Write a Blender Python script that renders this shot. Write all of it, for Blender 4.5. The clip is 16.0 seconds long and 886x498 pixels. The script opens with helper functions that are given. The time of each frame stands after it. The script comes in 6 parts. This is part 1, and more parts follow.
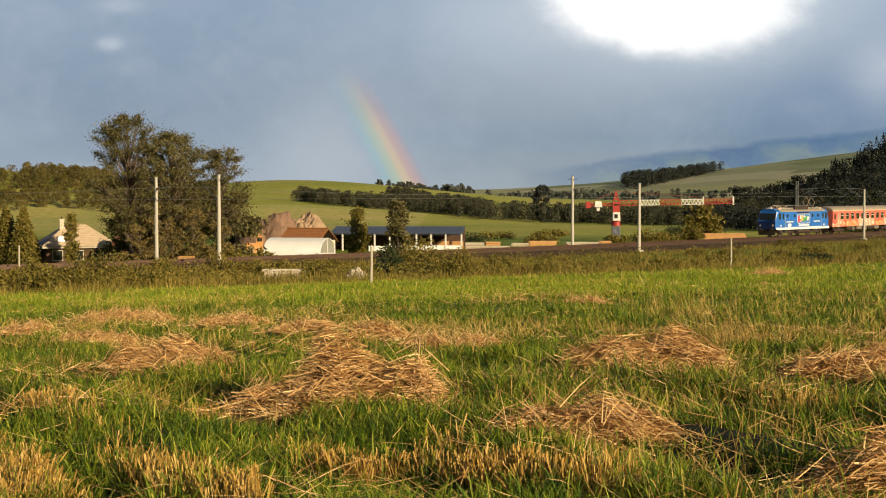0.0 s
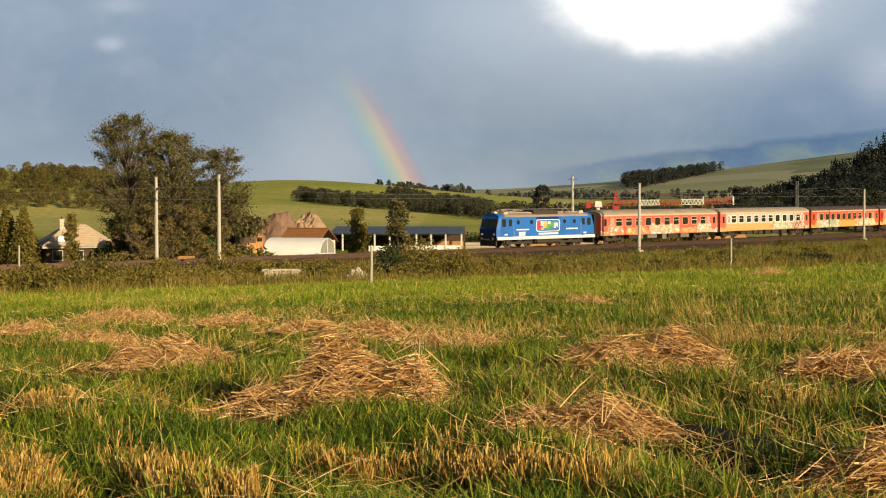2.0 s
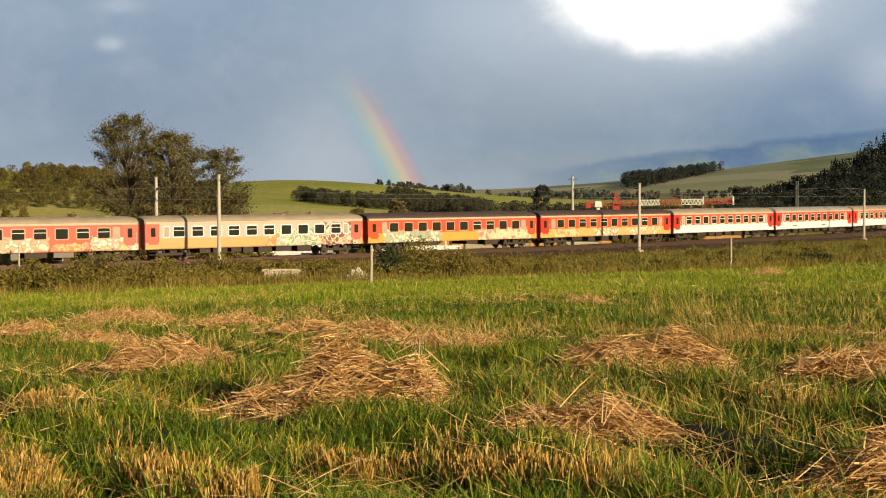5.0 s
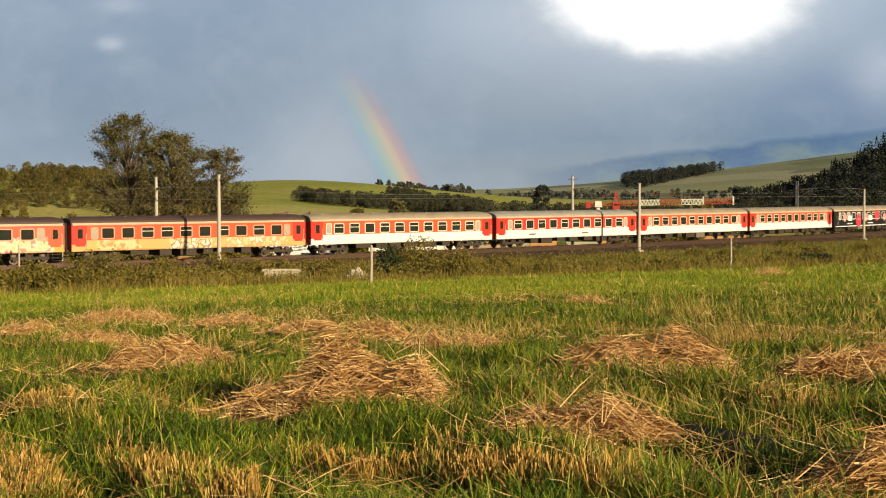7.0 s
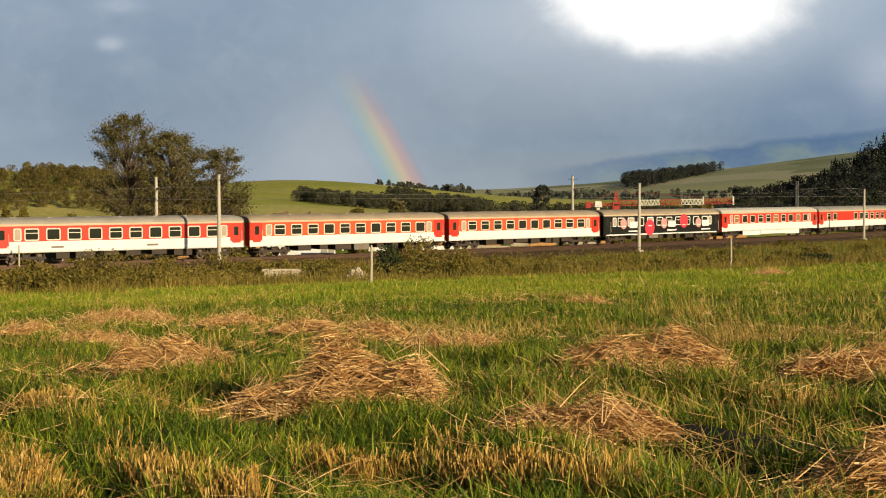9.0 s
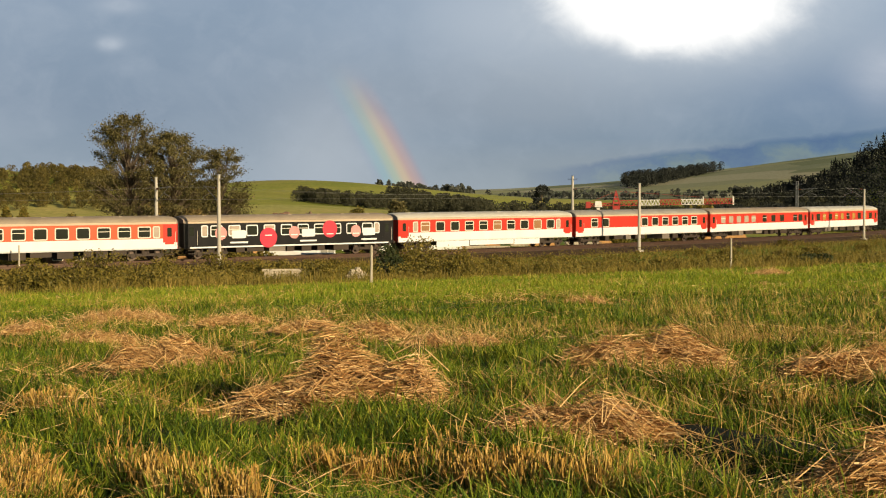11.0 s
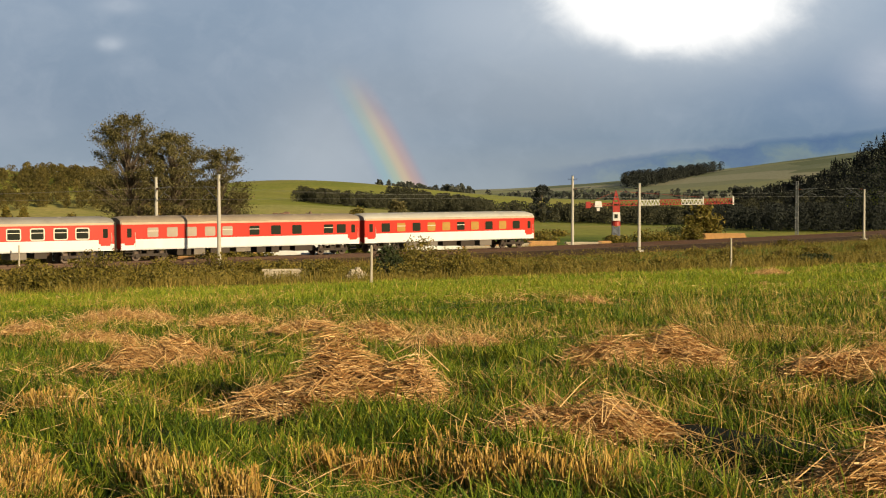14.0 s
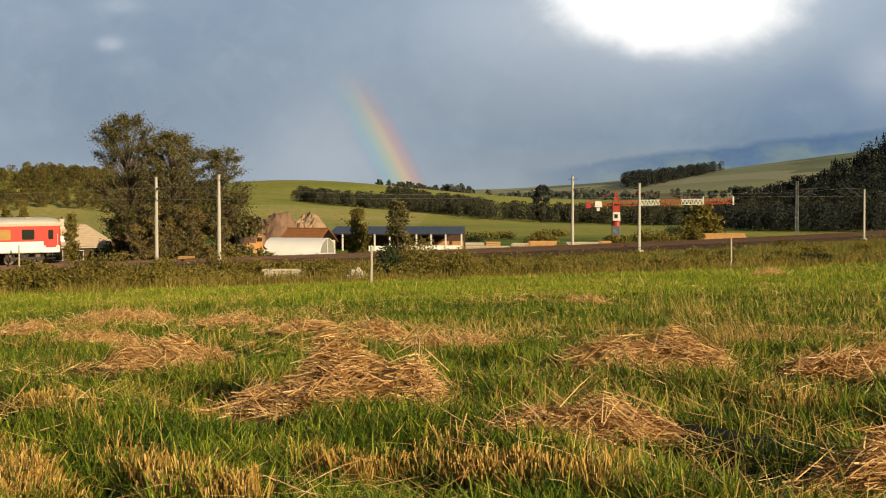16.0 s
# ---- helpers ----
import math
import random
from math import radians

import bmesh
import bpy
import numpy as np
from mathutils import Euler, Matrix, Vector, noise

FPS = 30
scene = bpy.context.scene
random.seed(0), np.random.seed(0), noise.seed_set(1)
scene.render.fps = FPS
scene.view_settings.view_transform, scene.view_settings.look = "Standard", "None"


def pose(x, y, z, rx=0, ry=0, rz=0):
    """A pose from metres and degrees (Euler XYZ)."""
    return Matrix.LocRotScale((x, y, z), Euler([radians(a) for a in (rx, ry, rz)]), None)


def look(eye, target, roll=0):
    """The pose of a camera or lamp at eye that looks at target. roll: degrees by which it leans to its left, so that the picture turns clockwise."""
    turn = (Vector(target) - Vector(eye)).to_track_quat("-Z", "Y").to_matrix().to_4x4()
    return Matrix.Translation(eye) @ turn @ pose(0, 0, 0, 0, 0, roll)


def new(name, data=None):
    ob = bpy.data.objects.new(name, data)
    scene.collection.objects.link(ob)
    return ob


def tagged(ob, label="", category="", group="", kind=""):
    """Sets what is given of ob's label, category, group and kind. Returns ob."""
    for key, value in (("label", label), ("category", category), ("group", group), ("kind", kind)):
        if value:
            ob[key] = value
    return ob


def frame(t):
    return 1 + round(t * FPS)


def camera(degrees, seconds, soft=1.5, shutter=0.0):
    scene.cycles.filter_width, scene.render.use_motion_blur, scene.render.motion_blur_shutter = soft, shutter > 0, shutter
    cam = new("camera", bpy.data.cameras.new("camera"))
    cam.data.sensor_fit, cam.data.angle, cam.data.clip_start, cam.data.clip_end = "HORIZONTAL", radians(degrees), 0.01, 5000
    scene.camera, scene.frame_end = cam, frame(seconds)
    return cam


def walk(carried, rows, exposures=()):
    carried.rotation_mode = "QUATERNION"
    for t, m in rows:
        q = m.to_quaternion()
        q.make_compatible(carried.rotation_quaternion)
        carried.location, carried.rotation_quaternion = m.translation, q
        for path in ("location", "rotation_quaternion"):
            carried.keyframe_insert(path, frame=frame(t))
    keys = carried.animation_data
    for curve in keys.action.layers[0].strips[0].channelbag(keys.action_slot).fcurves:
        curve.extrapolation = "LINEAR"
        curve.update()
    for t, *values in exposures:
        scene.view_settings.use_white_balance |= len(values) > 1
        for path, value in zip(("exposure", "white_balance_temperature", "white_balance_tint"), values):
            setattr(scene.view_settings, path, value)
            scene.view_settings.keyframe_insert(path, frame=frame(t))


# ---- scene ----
cam = camera(35.4, 16.0, soft=1.1)
EYE = pose(0, 0, 1.6, 90 - 1.984, 0, 0)
walk(cam, [(0.0, EYE), (16.0, EYE)], exposures=[(0.0, 0.2), (7.6, 0.2), (8.4, 0.1), (16.0, 0.1)])

# ---- light: low evening sun behind the camera, showery sky ahead ----
SUN_AZ, SUN_EL = radians(139), radians(17)
world = bpy.data.worlds.new("sky")
scene.world = world
world.use_nodes = True
wn = world.node_tree.nodes
sky = wn.new("ShaderNodeTexSky")
sky.sky_type = "NISHITA"
sky.sun_disc = False
sky.sun_elevation, sky.sun_rotation = SUN_EL, SUN_AZ
world.node_tree.links.new(sky.outputs[0], wn["Background"].inputs[0])
wn["Background"].inputs[1].default_value = 0.04
sun = new("sun", bpy.data.lights.new("sun", "SUN"))
sun.data.energy, sun.data.angle, sun.data.color = 5.0, radians(0.53), (1.0, 0.79, 0.48)
SUN_DIR = Vector((math.sin(SUN_AZ) * math.cos(SUN_EL), math.cos(SUN_AZ) * math.cos(SUN_EL), math.sin(SUN_EL)))
sun.matrix_world = look(SUN_DIR * 60, (0, 0, 0))


# ---- materials ----
def rgb(r, g, b):
    return tuple((c / 255 / 12.92) if c < 10.3 else ((c / 255 + 0.055) / 1.055) ** 2.4 for c in (r, g, b)) + (1.0,)


class Nodes:
    """Short hand for a material's node tree."""

    def __init__(self, name):
        self.mat = bpy.data.materials.new(name)
        self.mat.use_nodes = True
        self.tree = self.mat.node_tree
        self.bsdf = self.tree.nodes["Principled BSDF"]

    def put(self, socket, value):
        if isinstance(value, bpy.types.NodeSocket):
            self.tree.links.new(value, socket)
        else:
            socket.default_value = value

    def add(self, kind):
        return self.tree.nodes.new(kind)

    def math(self, op, a, b=0.0, c=0.0, clamp=False):
        n = self.add("ShaderNodeMath")
        n.operation, n.use_clamp = op, clamp
        for i, v in enumerate((a, b, c)):
            self.put(n.inputs[i], v)
        return n.outputs[0]

    def coords(self, which="Object"):
        return self.add("ShaderNodeTexCoord").outputs[which]

    def place(self):
        return self.add("ShaderNodeNewGeometry").outputs["Position"]

    def scaled(self, vec, x, y, z):
        n = self.add("ShaderNodeVectorMath")
        n.operation = "MULTIPLY"
        self.put(n.inputs[0], vec)
        n.inputs[1].default_value = (x, y, z)
        return n.outputs[0]

    def noise(self, vec, scale, detail=4.0, rough=0.6, distort=0.0):
        n = self.add("ShaderNodeTexNoise")
        self.put(n.inputs["Vector"], vec)
        n.inputs["Scale"].default_value, n.inputs["Detail"].default_value = scale, detail
        n.inputs["Roughness"].default_value, n.inputs["Distortion"].default_value = rough, distort
        return n.outputs["Fac"]

    def island(self):
        return self.add("ShaderNodeNewGeometry").outputs["Random Per Island"]

    def ramp(self, fac, stops, ease="LINEAR"):
        n = self.add("ShaderNodeValToRGB")
        n.color_ramp.interpolation = ease
        while len(n.color_ramp.elements) < len(stops):
            n.color_ramp.elements.new(0.5)
        for e, (p, c) in zip(n.color_ramp.elements, stops):
            e.position, e.color = p, c if len(c) == 4 else (*c, 1.0)
        self.put(n.inputs[0], fac)
        return n.outputs[0]

    def mix(self, fac, a, b, mode="MIX"):
        n = self.add("ShaderNodeMix")
        n.data_type, n.blend_type = "RGBA", mode
        self.put(n.inputs[0], fac)
        self.put(n.inputs[6], a)
        self.put(n.inputs[7], b)
        return n.outputs[2]

    def bump(self, height, strength, distance=0.02):
        n = self.add("ShaderNodeBump")
        self.put(n.inputs["Height"], height)
        n.inputs["Strength"].default_value, n.inputs["Distance"].default_value = strength, distance
        self.tree.links.new(n.outputs[0], self.bsdf.inputs["Normal"])

    def finish(self, color, rough=0.7, metal=0.0, spec=0.4):
        self.put(self.bsdf.inputs["Base Color"], color)
        self.put(self.bsdf.inputs["Roughness"], rough)
        self.bsdf.inputs["Metallic"].default_value = metal
        self.bsdf.inputs["Specular IOR Level"].default_value = spec
        return self.mat


def worn(name, c, dirt=(0.12, 0.1, 0.08), amount=0.35, scale=0.8, rough=0.5, metal=0.0, spec=0.4, streak=3.0):
    """Paint, plaster, wood or metal with stains at two scales and fine relief."""
    n = Nodes(name)
    p = n.coords()
    big = n.noise(n.scaled(p, 1, 1, 1 / streak), scale, 5)
    fine = n.noise(p, scale * 14, 3)
    f = n.math("MULTIPLY", n.ramp(n.math("ADD", n.math("MULTIPLY", big, 0.75), n.math("MULTIPLY", fine, 0.25)),
                                  [(0.42, (0, 0, 0)), (0.72, (1, 1, 1))]), amount)
    n.bump(fine, 0.15)
    return n.finish(n.mix(f, (*c, 1.0), (*dirt, 1.0)), rough, metal, spec)


def foliage(name, stops, patch=0.05, spec=0.25, rough=0.6, single=0.62):
    """Leaves or blades: each one its own shade, drifting in patches."""
    n = Nodes(name)
    f = n.math("ADD", n.math("MULTIPLY", n.island(), single), n.math("MULTIPLY", n.noise(n.place(), patch, 4), 1.17 - single))
    f = n.math("SUBTRACT", f, 0.08)
    return n.finish(n.ramp(f, stops), rough, 0.0, spec)


# ---- shapes ----
class Shape:
    """Collects vertices and faces of one mesh."""

    def __init__(self):
        self.v, self.f = [], []

    def quad(self, *pts):
        k = len(self.v)
        self.v += [tuple(p) for p in pts]
        self.f.append(tuple(range(k, k + len(pts))))
        return self

    def box(self, x0, x1, y0, y1, z0, z1, inset=0.0):
        """A box whose top may be drawn in by inset."""
        k, i = len(self.v), inset
        self.v += [(x0, y0, z0), (x1, y0, z0), (x1, y1, z0), (x0, y1, z0),
                   (x0 + i, y0 + i, z1), (x1 - i, y0 + i, z1), (x1 - i, y1 - i, z1), (x0 + i, y1 - i, z1)]
        self.f += [tuple(k + j for j in q) for q in ((0, 3, 2, 1), (4, 5, 6, 7), (0, 1, 5, 4), (1, 2, 6, 5), (2, 3, 7, 6), (3, 0, 4, 7))]
        return self

    def loft(self, rings, closed=True, caps=True):
        """Skins rings of equal length."""
        k, n = len(self.v), len(rings[0])
        for r in rings:
            self.v += [tuple(p) for p in r]
        for a in range(len(rings) - 1):
            for j in range(n if closed else n - 1):
                b = (j + 1) % n
                self.f.append((k + a * n + j, k + a * n + b, k + (a + 1) * n + b, k + (a + 1) * n + j))
        if caps:
            self.f.append(tuple(k + j for j in reversed(range(n))))
            self.f.append(tuple(k + (len(rings) - 1) * n + j for j in range(n)))
        return self

    def tube(self, a, b, ra, rb=None, n=6):
        a, b = Vector(a), Vector(b)
        rb = ra if rb is None else rb
        w = (b - a).normalized()
        u = w.orthogonal().normalized()
        t = w.cross(u)
        ring = [(math.cos(2 * math.pi * i / n), math.sin(2 * math.pi * i / n)) for i in range(n)]
        return self.loft([[a + (u * c + t * s) * ra for c, s in ring], [b + (u * c + t * s) * rb for c, s in ring]])

    def tubes(self, pts, radii, n=6):
        for a, b, ra, rb in zip(pts, pts[1:], radii, radii[1:]):
            self.tube(a, b, ra, rb, n)
        return self

    def mesh(self, name):
        me = bpy.data.meshes.new(name)
        me.from_pydata(self.v, [], self.f)
        me.validate()
        return me


def arrays_mesh(name, verts, faces):
    """A mesh out of numpy arrays of vertices and equal-sided faces."""
    me = bpy.data.meshes.new(name)
    n, k = faces.shape
    me.vertices.add(len(verts))
    me.vertices.foreach_set("co", np.ascontiguousarray(verts, dtype=np.float32).ravel())
    me.loops.add(n * k)
    me.loops.foreach_set("vertex_index", np.ascontiguousarray(faces, dtype=np.int32).ravel())
    me.polygons.add(n)
    me.polygons.foreach_set("loop_start", np.arange(0, n * k, k, dtype=np.int32))
    me.update(calc_edges=True)
    return me


def part(name, shape, material, parent=None, label="", smooth=False):
    me = shape.mesh(name) if isinstance(shape, Shape) else shape
    if material is not None and not me.materials:
        me.materials.append(material)
    if smooth:
        me.shade_smooth()
    ob = new(name, me)
    ob.parent = parent
    return tagged(ob, label)


def thing(name, label, category, group="", at=None, kind=""):
    ob = new(name)
    ob.empty_display_size = 0.3
    if at is not None:
        ob.matrix_world = at
    return tagged(ob, label, category, group, kind)


# ---- the railway's line: s metres along it, q metres towards the field ----
HEAD, BEND, X0, Y0 = 0.67122, 0.00197, -14.274, 135.684


def line(s):
    """Place and heading of the train's track at s, as arrays; straight beyond the bend's ends."""
    s = np.asarray(s, dtype=float)
    c = np.clip(s, -40, 150)
    a = HEAD + BEND * c / 2
    w = np.sinc(BEND * c / 2 / np.pi)
    h = HEAD + BEND * c
    return X0 + c * np.cos(a) * w + (s - c) * np.cos(h), Y0 + c * np.sin(a) * w + (s - c) * np.sin(h), h


def rail_z(s):
    return -3.71 + 0.00486 * np.clip(s, -150, 260)


def beside(s, q):
    x, y, h = line(s)
    return x + q * np.sin(h), y - q * np.cos(h)


LINE_S = np.arange(-420, 640, 4.0)
LINE_X, LINE_Y, LINE_H = line(LINE_S)


def line_coords(x, y):
    """s and q of places."""
    x, y = np.atleast_1d(x).astype(float), np.atleast_1d(y).astype(float)
    s, q = np.empty_like(x), np.empty_like(x)
    for i in range(0, len(x), 20000):
        dx, dy = x[i:i + 20000, None] - LINE_X, y[i:i + 20000, None] - LINE_Y
        k = (dx * dx + dy * dy).argmin(1)
        r = np.arange(len(k))
        ex, ey, h = dx[r, k], dy[r, k], LINE_H[k]
        s[i:i + 20000] = LINE_S[k] + ex * np.cos(h) + ey * np.sin(h)
        q[i:i + 20000] = ex * np.sin(h) - ey * np.cos(h)
    return s, q


def step(a, b, x):
    t = np.clip((x - a) / (b - a), 0, 1)
    return t * t * (3 - 2 * t)


def bump2(x, y, cx, cy, sx, sy, turn=0.0):
    c, s = math.cos(turn), math.sin(turn)
    u, v = (x - cx) * c + (y - cy) * s, (y - cy) * c - (x - cx) * s
    return np.exp(-0.5 * ((u / sx) ** 2 + (v / sy) ** 2))


def field_z(x, y):
    return 0.0224 * np.clip(x, -90, 90) - 0.0379 * np.clip(y, -40, 170)


def hills_z(x, y):
    r = np.hypot(x, y)
    z = -6.7 - 2.77 * step(300, 700, r)
    z = z + 26.2 * bump2(x, y, -263, 729, 125, 91, -0.57)
    z = z + 19.7 * bump2(x, y, -123, 1203, 93, 286, 0.107)
    z = z + 8.15 * bump2(x, y, -17, 1016, 931, 106, 0.054)
    z = z + 26 * bump2(x, y, -345, 960, 60, 80)
    z = z + 44 * bump2(x, y, 225, 560, 42, 90) - 1.5 * bump2(x, y, -54, 204, 13, 13)
    z = z + step(772, 2450, r) * (29.6 + 86.9 * step(0.0, 0.469, x / np.maximum(y, 1)))
    return z + 0.5 * np.sin(x / 37.0) * np.sin(y / 53.0) * step(250, 600, r)


def ground_z(x, y, coords=None):
    """Height of the one ground sheet."""
    s, q = coords or line_coords(x, y)
    rz = rail_z(s)
    f = field_z(x, y) + 0.05 * np.sin(x * 0.9 + 0.6 * y) * np.sin(0.7 * y - 0.4 * x)
    f = f + 0.07 * np.sin((x * 0.91 + y * 0.415) * 2 * np.pi / 2.1) * np.exp(-(x * x + y * y) / 900.0)
    bank = rz - 0.75
    near = bank + (f - bank) * step(9.5, 26, q) - 0.2 * bump2(q, 0 * q, 30, 0, 4, 1)
    h = hills_z(x, y)
    far = bank + (h - bank) * step(-6, -24, q)
    return np.where(q > 0, near, far)


def gz(x, y):
    return float(ground_z(np.array([x]), np.array([y]))[0])


# ---- ground sheet ----
def ground_material():
    n = Nodes("turf and fields")
    p = n.place()
    big, mid, fine = n.noise(p, 0.012, 5), n.noise(p, 0.12, 5), n.noise(p, 2.2, 5)
    # near soil almost black: shade between the blades is put into its colour
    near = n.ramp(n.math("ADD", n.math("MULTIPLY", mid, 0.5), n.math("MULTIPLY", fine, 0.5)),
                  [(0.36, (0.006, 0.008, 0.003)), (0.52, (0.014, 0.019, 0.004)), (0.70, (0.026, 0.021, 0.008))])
    meadow = n.ramp(n.math("ADD", n.math("MULTIPLY", big, 0.7), n.math("MULTIPLY", mid, 0.3)),
                    [(0.38, (0.30, 0.36, 0.042)), (0.48, (0.41, 0.43, 0.06)), (0.56, (0.50, 0.46, 0.085)), (0.64, (0.60, 0.49, 0.15))])
    turf = n.ramp(n.math("ADD", n.math("MULTIPLY", mid, 0.45), n.math("MULTIPLY", fine, 0.55)),
                  [(0.36, (0.05, 0.09, 0.008)), (0.5, (0.13, 0.21, 0.016)), (0.66, (0.28, 0.27, 0.045))])
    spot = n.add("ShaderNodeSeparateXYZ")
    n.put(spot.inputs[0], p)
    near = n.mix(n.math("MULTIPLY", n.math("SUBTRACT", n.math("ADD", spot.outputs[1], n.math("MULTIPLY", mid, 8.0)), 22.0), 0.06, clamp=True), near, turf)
    cells = n.add("ShaderNodeTexVoronoi")
    n.put(cells.inputs["Vector"], n.scaled(p, 1.0, 0.55, 0.0))
    cells.inputs["Scale"].default_value = 0.0075
    hue = n.add("ShaderNodeSeparateColor")
    n.put(hue.inputs[0], cells.outputs["Color"])
    parcel = n.ramp(hue.outputs[0], [(0.0, (0.22, 0.25, 0.045)), (0.3, (0.33, 0.33, 0.08)), (0.55, (0.46, 0.41, 0.14)), (0.8, (0.60, 0.50, 0.24)), (1.0, (0.3, 0.3, 0.09))], "CONSTANT")
    meadow = n.mix(n.math("MULTIPLY", n.noise(p, 0.02, 3), 0.7), meadow, parcel)
    strip = n.add("ShaderNodeTexVoronoi")
    n.put(strip.inputs["Vector"], n.scaled(p, 0.5, 0.42, 0.0))
    strip.inputs["Scale"].default_value = 0.016
    tone = n.add("ShaderNodeSeparateColor")
    n.put(tone.inputs[0], strip.outputs["Color"])
    # far parcels in greyed tones: haze is put into the field colours
    hazed_ley = n.ramp(tone.outputs[1], [(0.0, (0.17, 0.20, 0.12)), (0.3, (0.29, 0.31, 0.20)), (0.5, (0.42, 0.40, 0.29)), (0.7, (0.23, 0.26, 0.17)), (0.85, (0.34, 0.35, 0.19))], "CONSTANT")
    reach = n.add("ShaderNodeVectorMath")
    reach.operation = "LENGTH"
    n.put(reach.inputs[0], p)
    # the hazed tones take over with distance
    meadow = n.mix(n.math("MULTIPLY", n.math("MULTIPLY", n.math("SUBTRACT", reach.outputs["Value"], 980.0), 0.0035, clamp=True), 0.85), meadow, hazed_ley)
    tuft = n.noise(p, 0.35, 5, 0.7)
    meadow = n.mix(n.math("MULTIPLY", n.ramp(tuft, [(0.42, (1, 1, 1)), (0.58, (0, 0, 0))]), 0.35), meadow, (0.11, 0.13, 0.02, 1))
    sep = n.add("ShaderNodeSeparateXYZ")
    n.put(sep.inputs[0], p)
    y = n.math("ADD", sep.outputs[1], n.math("MULTIPLY", mid, 24.0))
    far = n.math("MULTIPLY", n.math("SUBTRACT", y, 300.0), 0.02, clamp=True)
    n.bump(fine, 0.6, 0.05)
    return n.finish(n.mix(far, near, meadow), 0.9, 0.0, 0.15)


def build_ground():
    """One sheet in rings round the meadow, finer within the open valley ahead, out to the horizon."""
    az = np.radians(np.concatenate([np.arange(-180, -30, 6.0), np.arange(-30, 30, 0.4), np.arange(30, 180, 6.0)]))
    rad = np.concatenate([[0.02], np.geomspace(1.5, 60, 130), np.arange(61, 330, 1.6), np.geomspace(334, 4250, 110)])
    a, r = np.meshgrid(az, rad)
    x, y = (r * np.sin(a)).ravel(), (r * np.cos(a)).ravel() - 3.0
    v = np.column_stack([x, y, ground_z(x, y)])
    na, nr = len(az), len(rad)
    i, j = np.meshgrid(np.arange(nr - 1), np.arange(na), indexing="ij")
    j2 = (j + 1) % na
    f = np.column_stack([(i * na + j).ravel(), (i * na + j2).ravel(), ((i + 1) * na + j2).ravel(), ((i + 1) * na + j).ravel()])
    me = arrays_mesh("ground", v, f)
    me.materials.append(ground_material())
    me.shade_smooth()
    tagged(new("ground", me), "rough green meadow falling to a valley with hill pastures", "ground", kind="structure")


# ---- sky ahead: rain clouds, a bright break and a rainbow ----
def backdrop_material():
    n = Nodes("showery sky")
    p = n.coords("Object")
    sep = n.add("ShaderNodeSeparateXYZ")
    n.put(sep.inputs[0], p)
    x, z = sep.outputs[0], sep.outputs[2]
    # tangent units: thousandths to the right of and above the horizon point ahead
    u, w = n.math("MULTIPLY", x, 1000 / 4300), n.math("MULTIPLY", n.math("SUBTRACT", z, 1.6), 1000 / 4300)
    soft, wisp = n.noise(n.scaled(p, 1, 1, 1.5), 0.0022, 7, 0.55, 0.3), n.noise(n.scaled(p, 1, 1, 1.3), 0.006, 6, 0.6, 0.4)
    sw, ww = n.math("SUBTRACT", soft, 0.5), n.math("SUBTRACT", wisp, 0.5)

    def blob(cu, cw, ru, rw, ragged=0.5, hard=1.0):
        du, dw = n.math("MULTIPLY", n.math("SUBTRACT", u, cu), 1 / ru), n.math("MULTIPLY", n.math("SUBTRACT", w, cw), 1 / rw)
        d = n.math("ADD", n.math("MULTIPLY", du, du), n.math("MULTIPLY", dw, dw))
        d = n.math("MAXIMUM", n.math("ADD", d, n.math("MULTIPLY", n.math("ADD", sw, n.math("MULTIPLY", ww, 0.6)), ragged * 4)), 0.0)
        return n.math("EXPONENT", n.math("MULTIPLY", n.math("POWER", d, hard), -1.0))

    up = n.math("MULTIPLY", w, 1 / 150, clamp=True)
    left = n.ramp(up, [(0.0, rgb(158, 172, 184)), (0.45, rgb(140, 157, 176)), (1.0, rgb(146, 165, 186))])
    right = n.ramp(up, [(0.0, rgb(160, 168, 170)), (0.2, rgb(144, 157, 167)), (0.3, rgb(122, 144, 164)), (0.55, rgb(132, 153, 174)), (1.0, rgb(154, 174, 196))])
    side = n.math("MULTIPLY", n.math("ADD", u, 130.0), 1 / 330, clamp=True)
    c = n.mix(side, left, right)
    c = n.mix(n.math("MULTIPLY", blob(-85, 35, 48, 50, 0.2), 0.6), c, rgb(188, 196, 204))
    c = n.mix(n.math("MULTIPLY", blob(60, 75, 120, 35, 0.3), 0.35), c, rgb(172, 178, 184))
    c = n.mix(n.math("MULTIPLY", n.ramp(soft, [(0.45, (0, 0, 0)), (0.75, (1, 1, 1))]), 0.2), c, rgb(202, 210, 220))
    c = n.mix(n.math("MULTIPLY", n.ramp(wisp, [(0.5, (0, 0, 0)), (0.78, (1, 1, 1))]), 0.14), c, rgb(206, 214, 224))
    c = n.mix(n.math("MULTIPLY", n.ramp(soft, [(0.25, (1, 1, 1)), (0.5, (0, 0, 0))]), 0.12), c, rgb(104, 128, 152))
    c = n.mix(n.math("MULTIPLY", blob(290, 78, 95, 34, 0.45), 0.6), c, rgb(104, 132, 166))
    c = n.mix(n.math("MULTIPLY", blob(150, 135, 165, 55, 0.35), 0.45), c, rgb(206, 214, 222))
    c = n.mix(n.math("MULTIPLY", blob(40, 128, 45, 24, 0.5), 0.4), c, rgb(206, 214, 222))
    c = n.mix(n.math("MULTIPLY", blob(176, 146, 118, 58, 0.4, 1.6), 0.32), c, rgb(222, 228, 232))
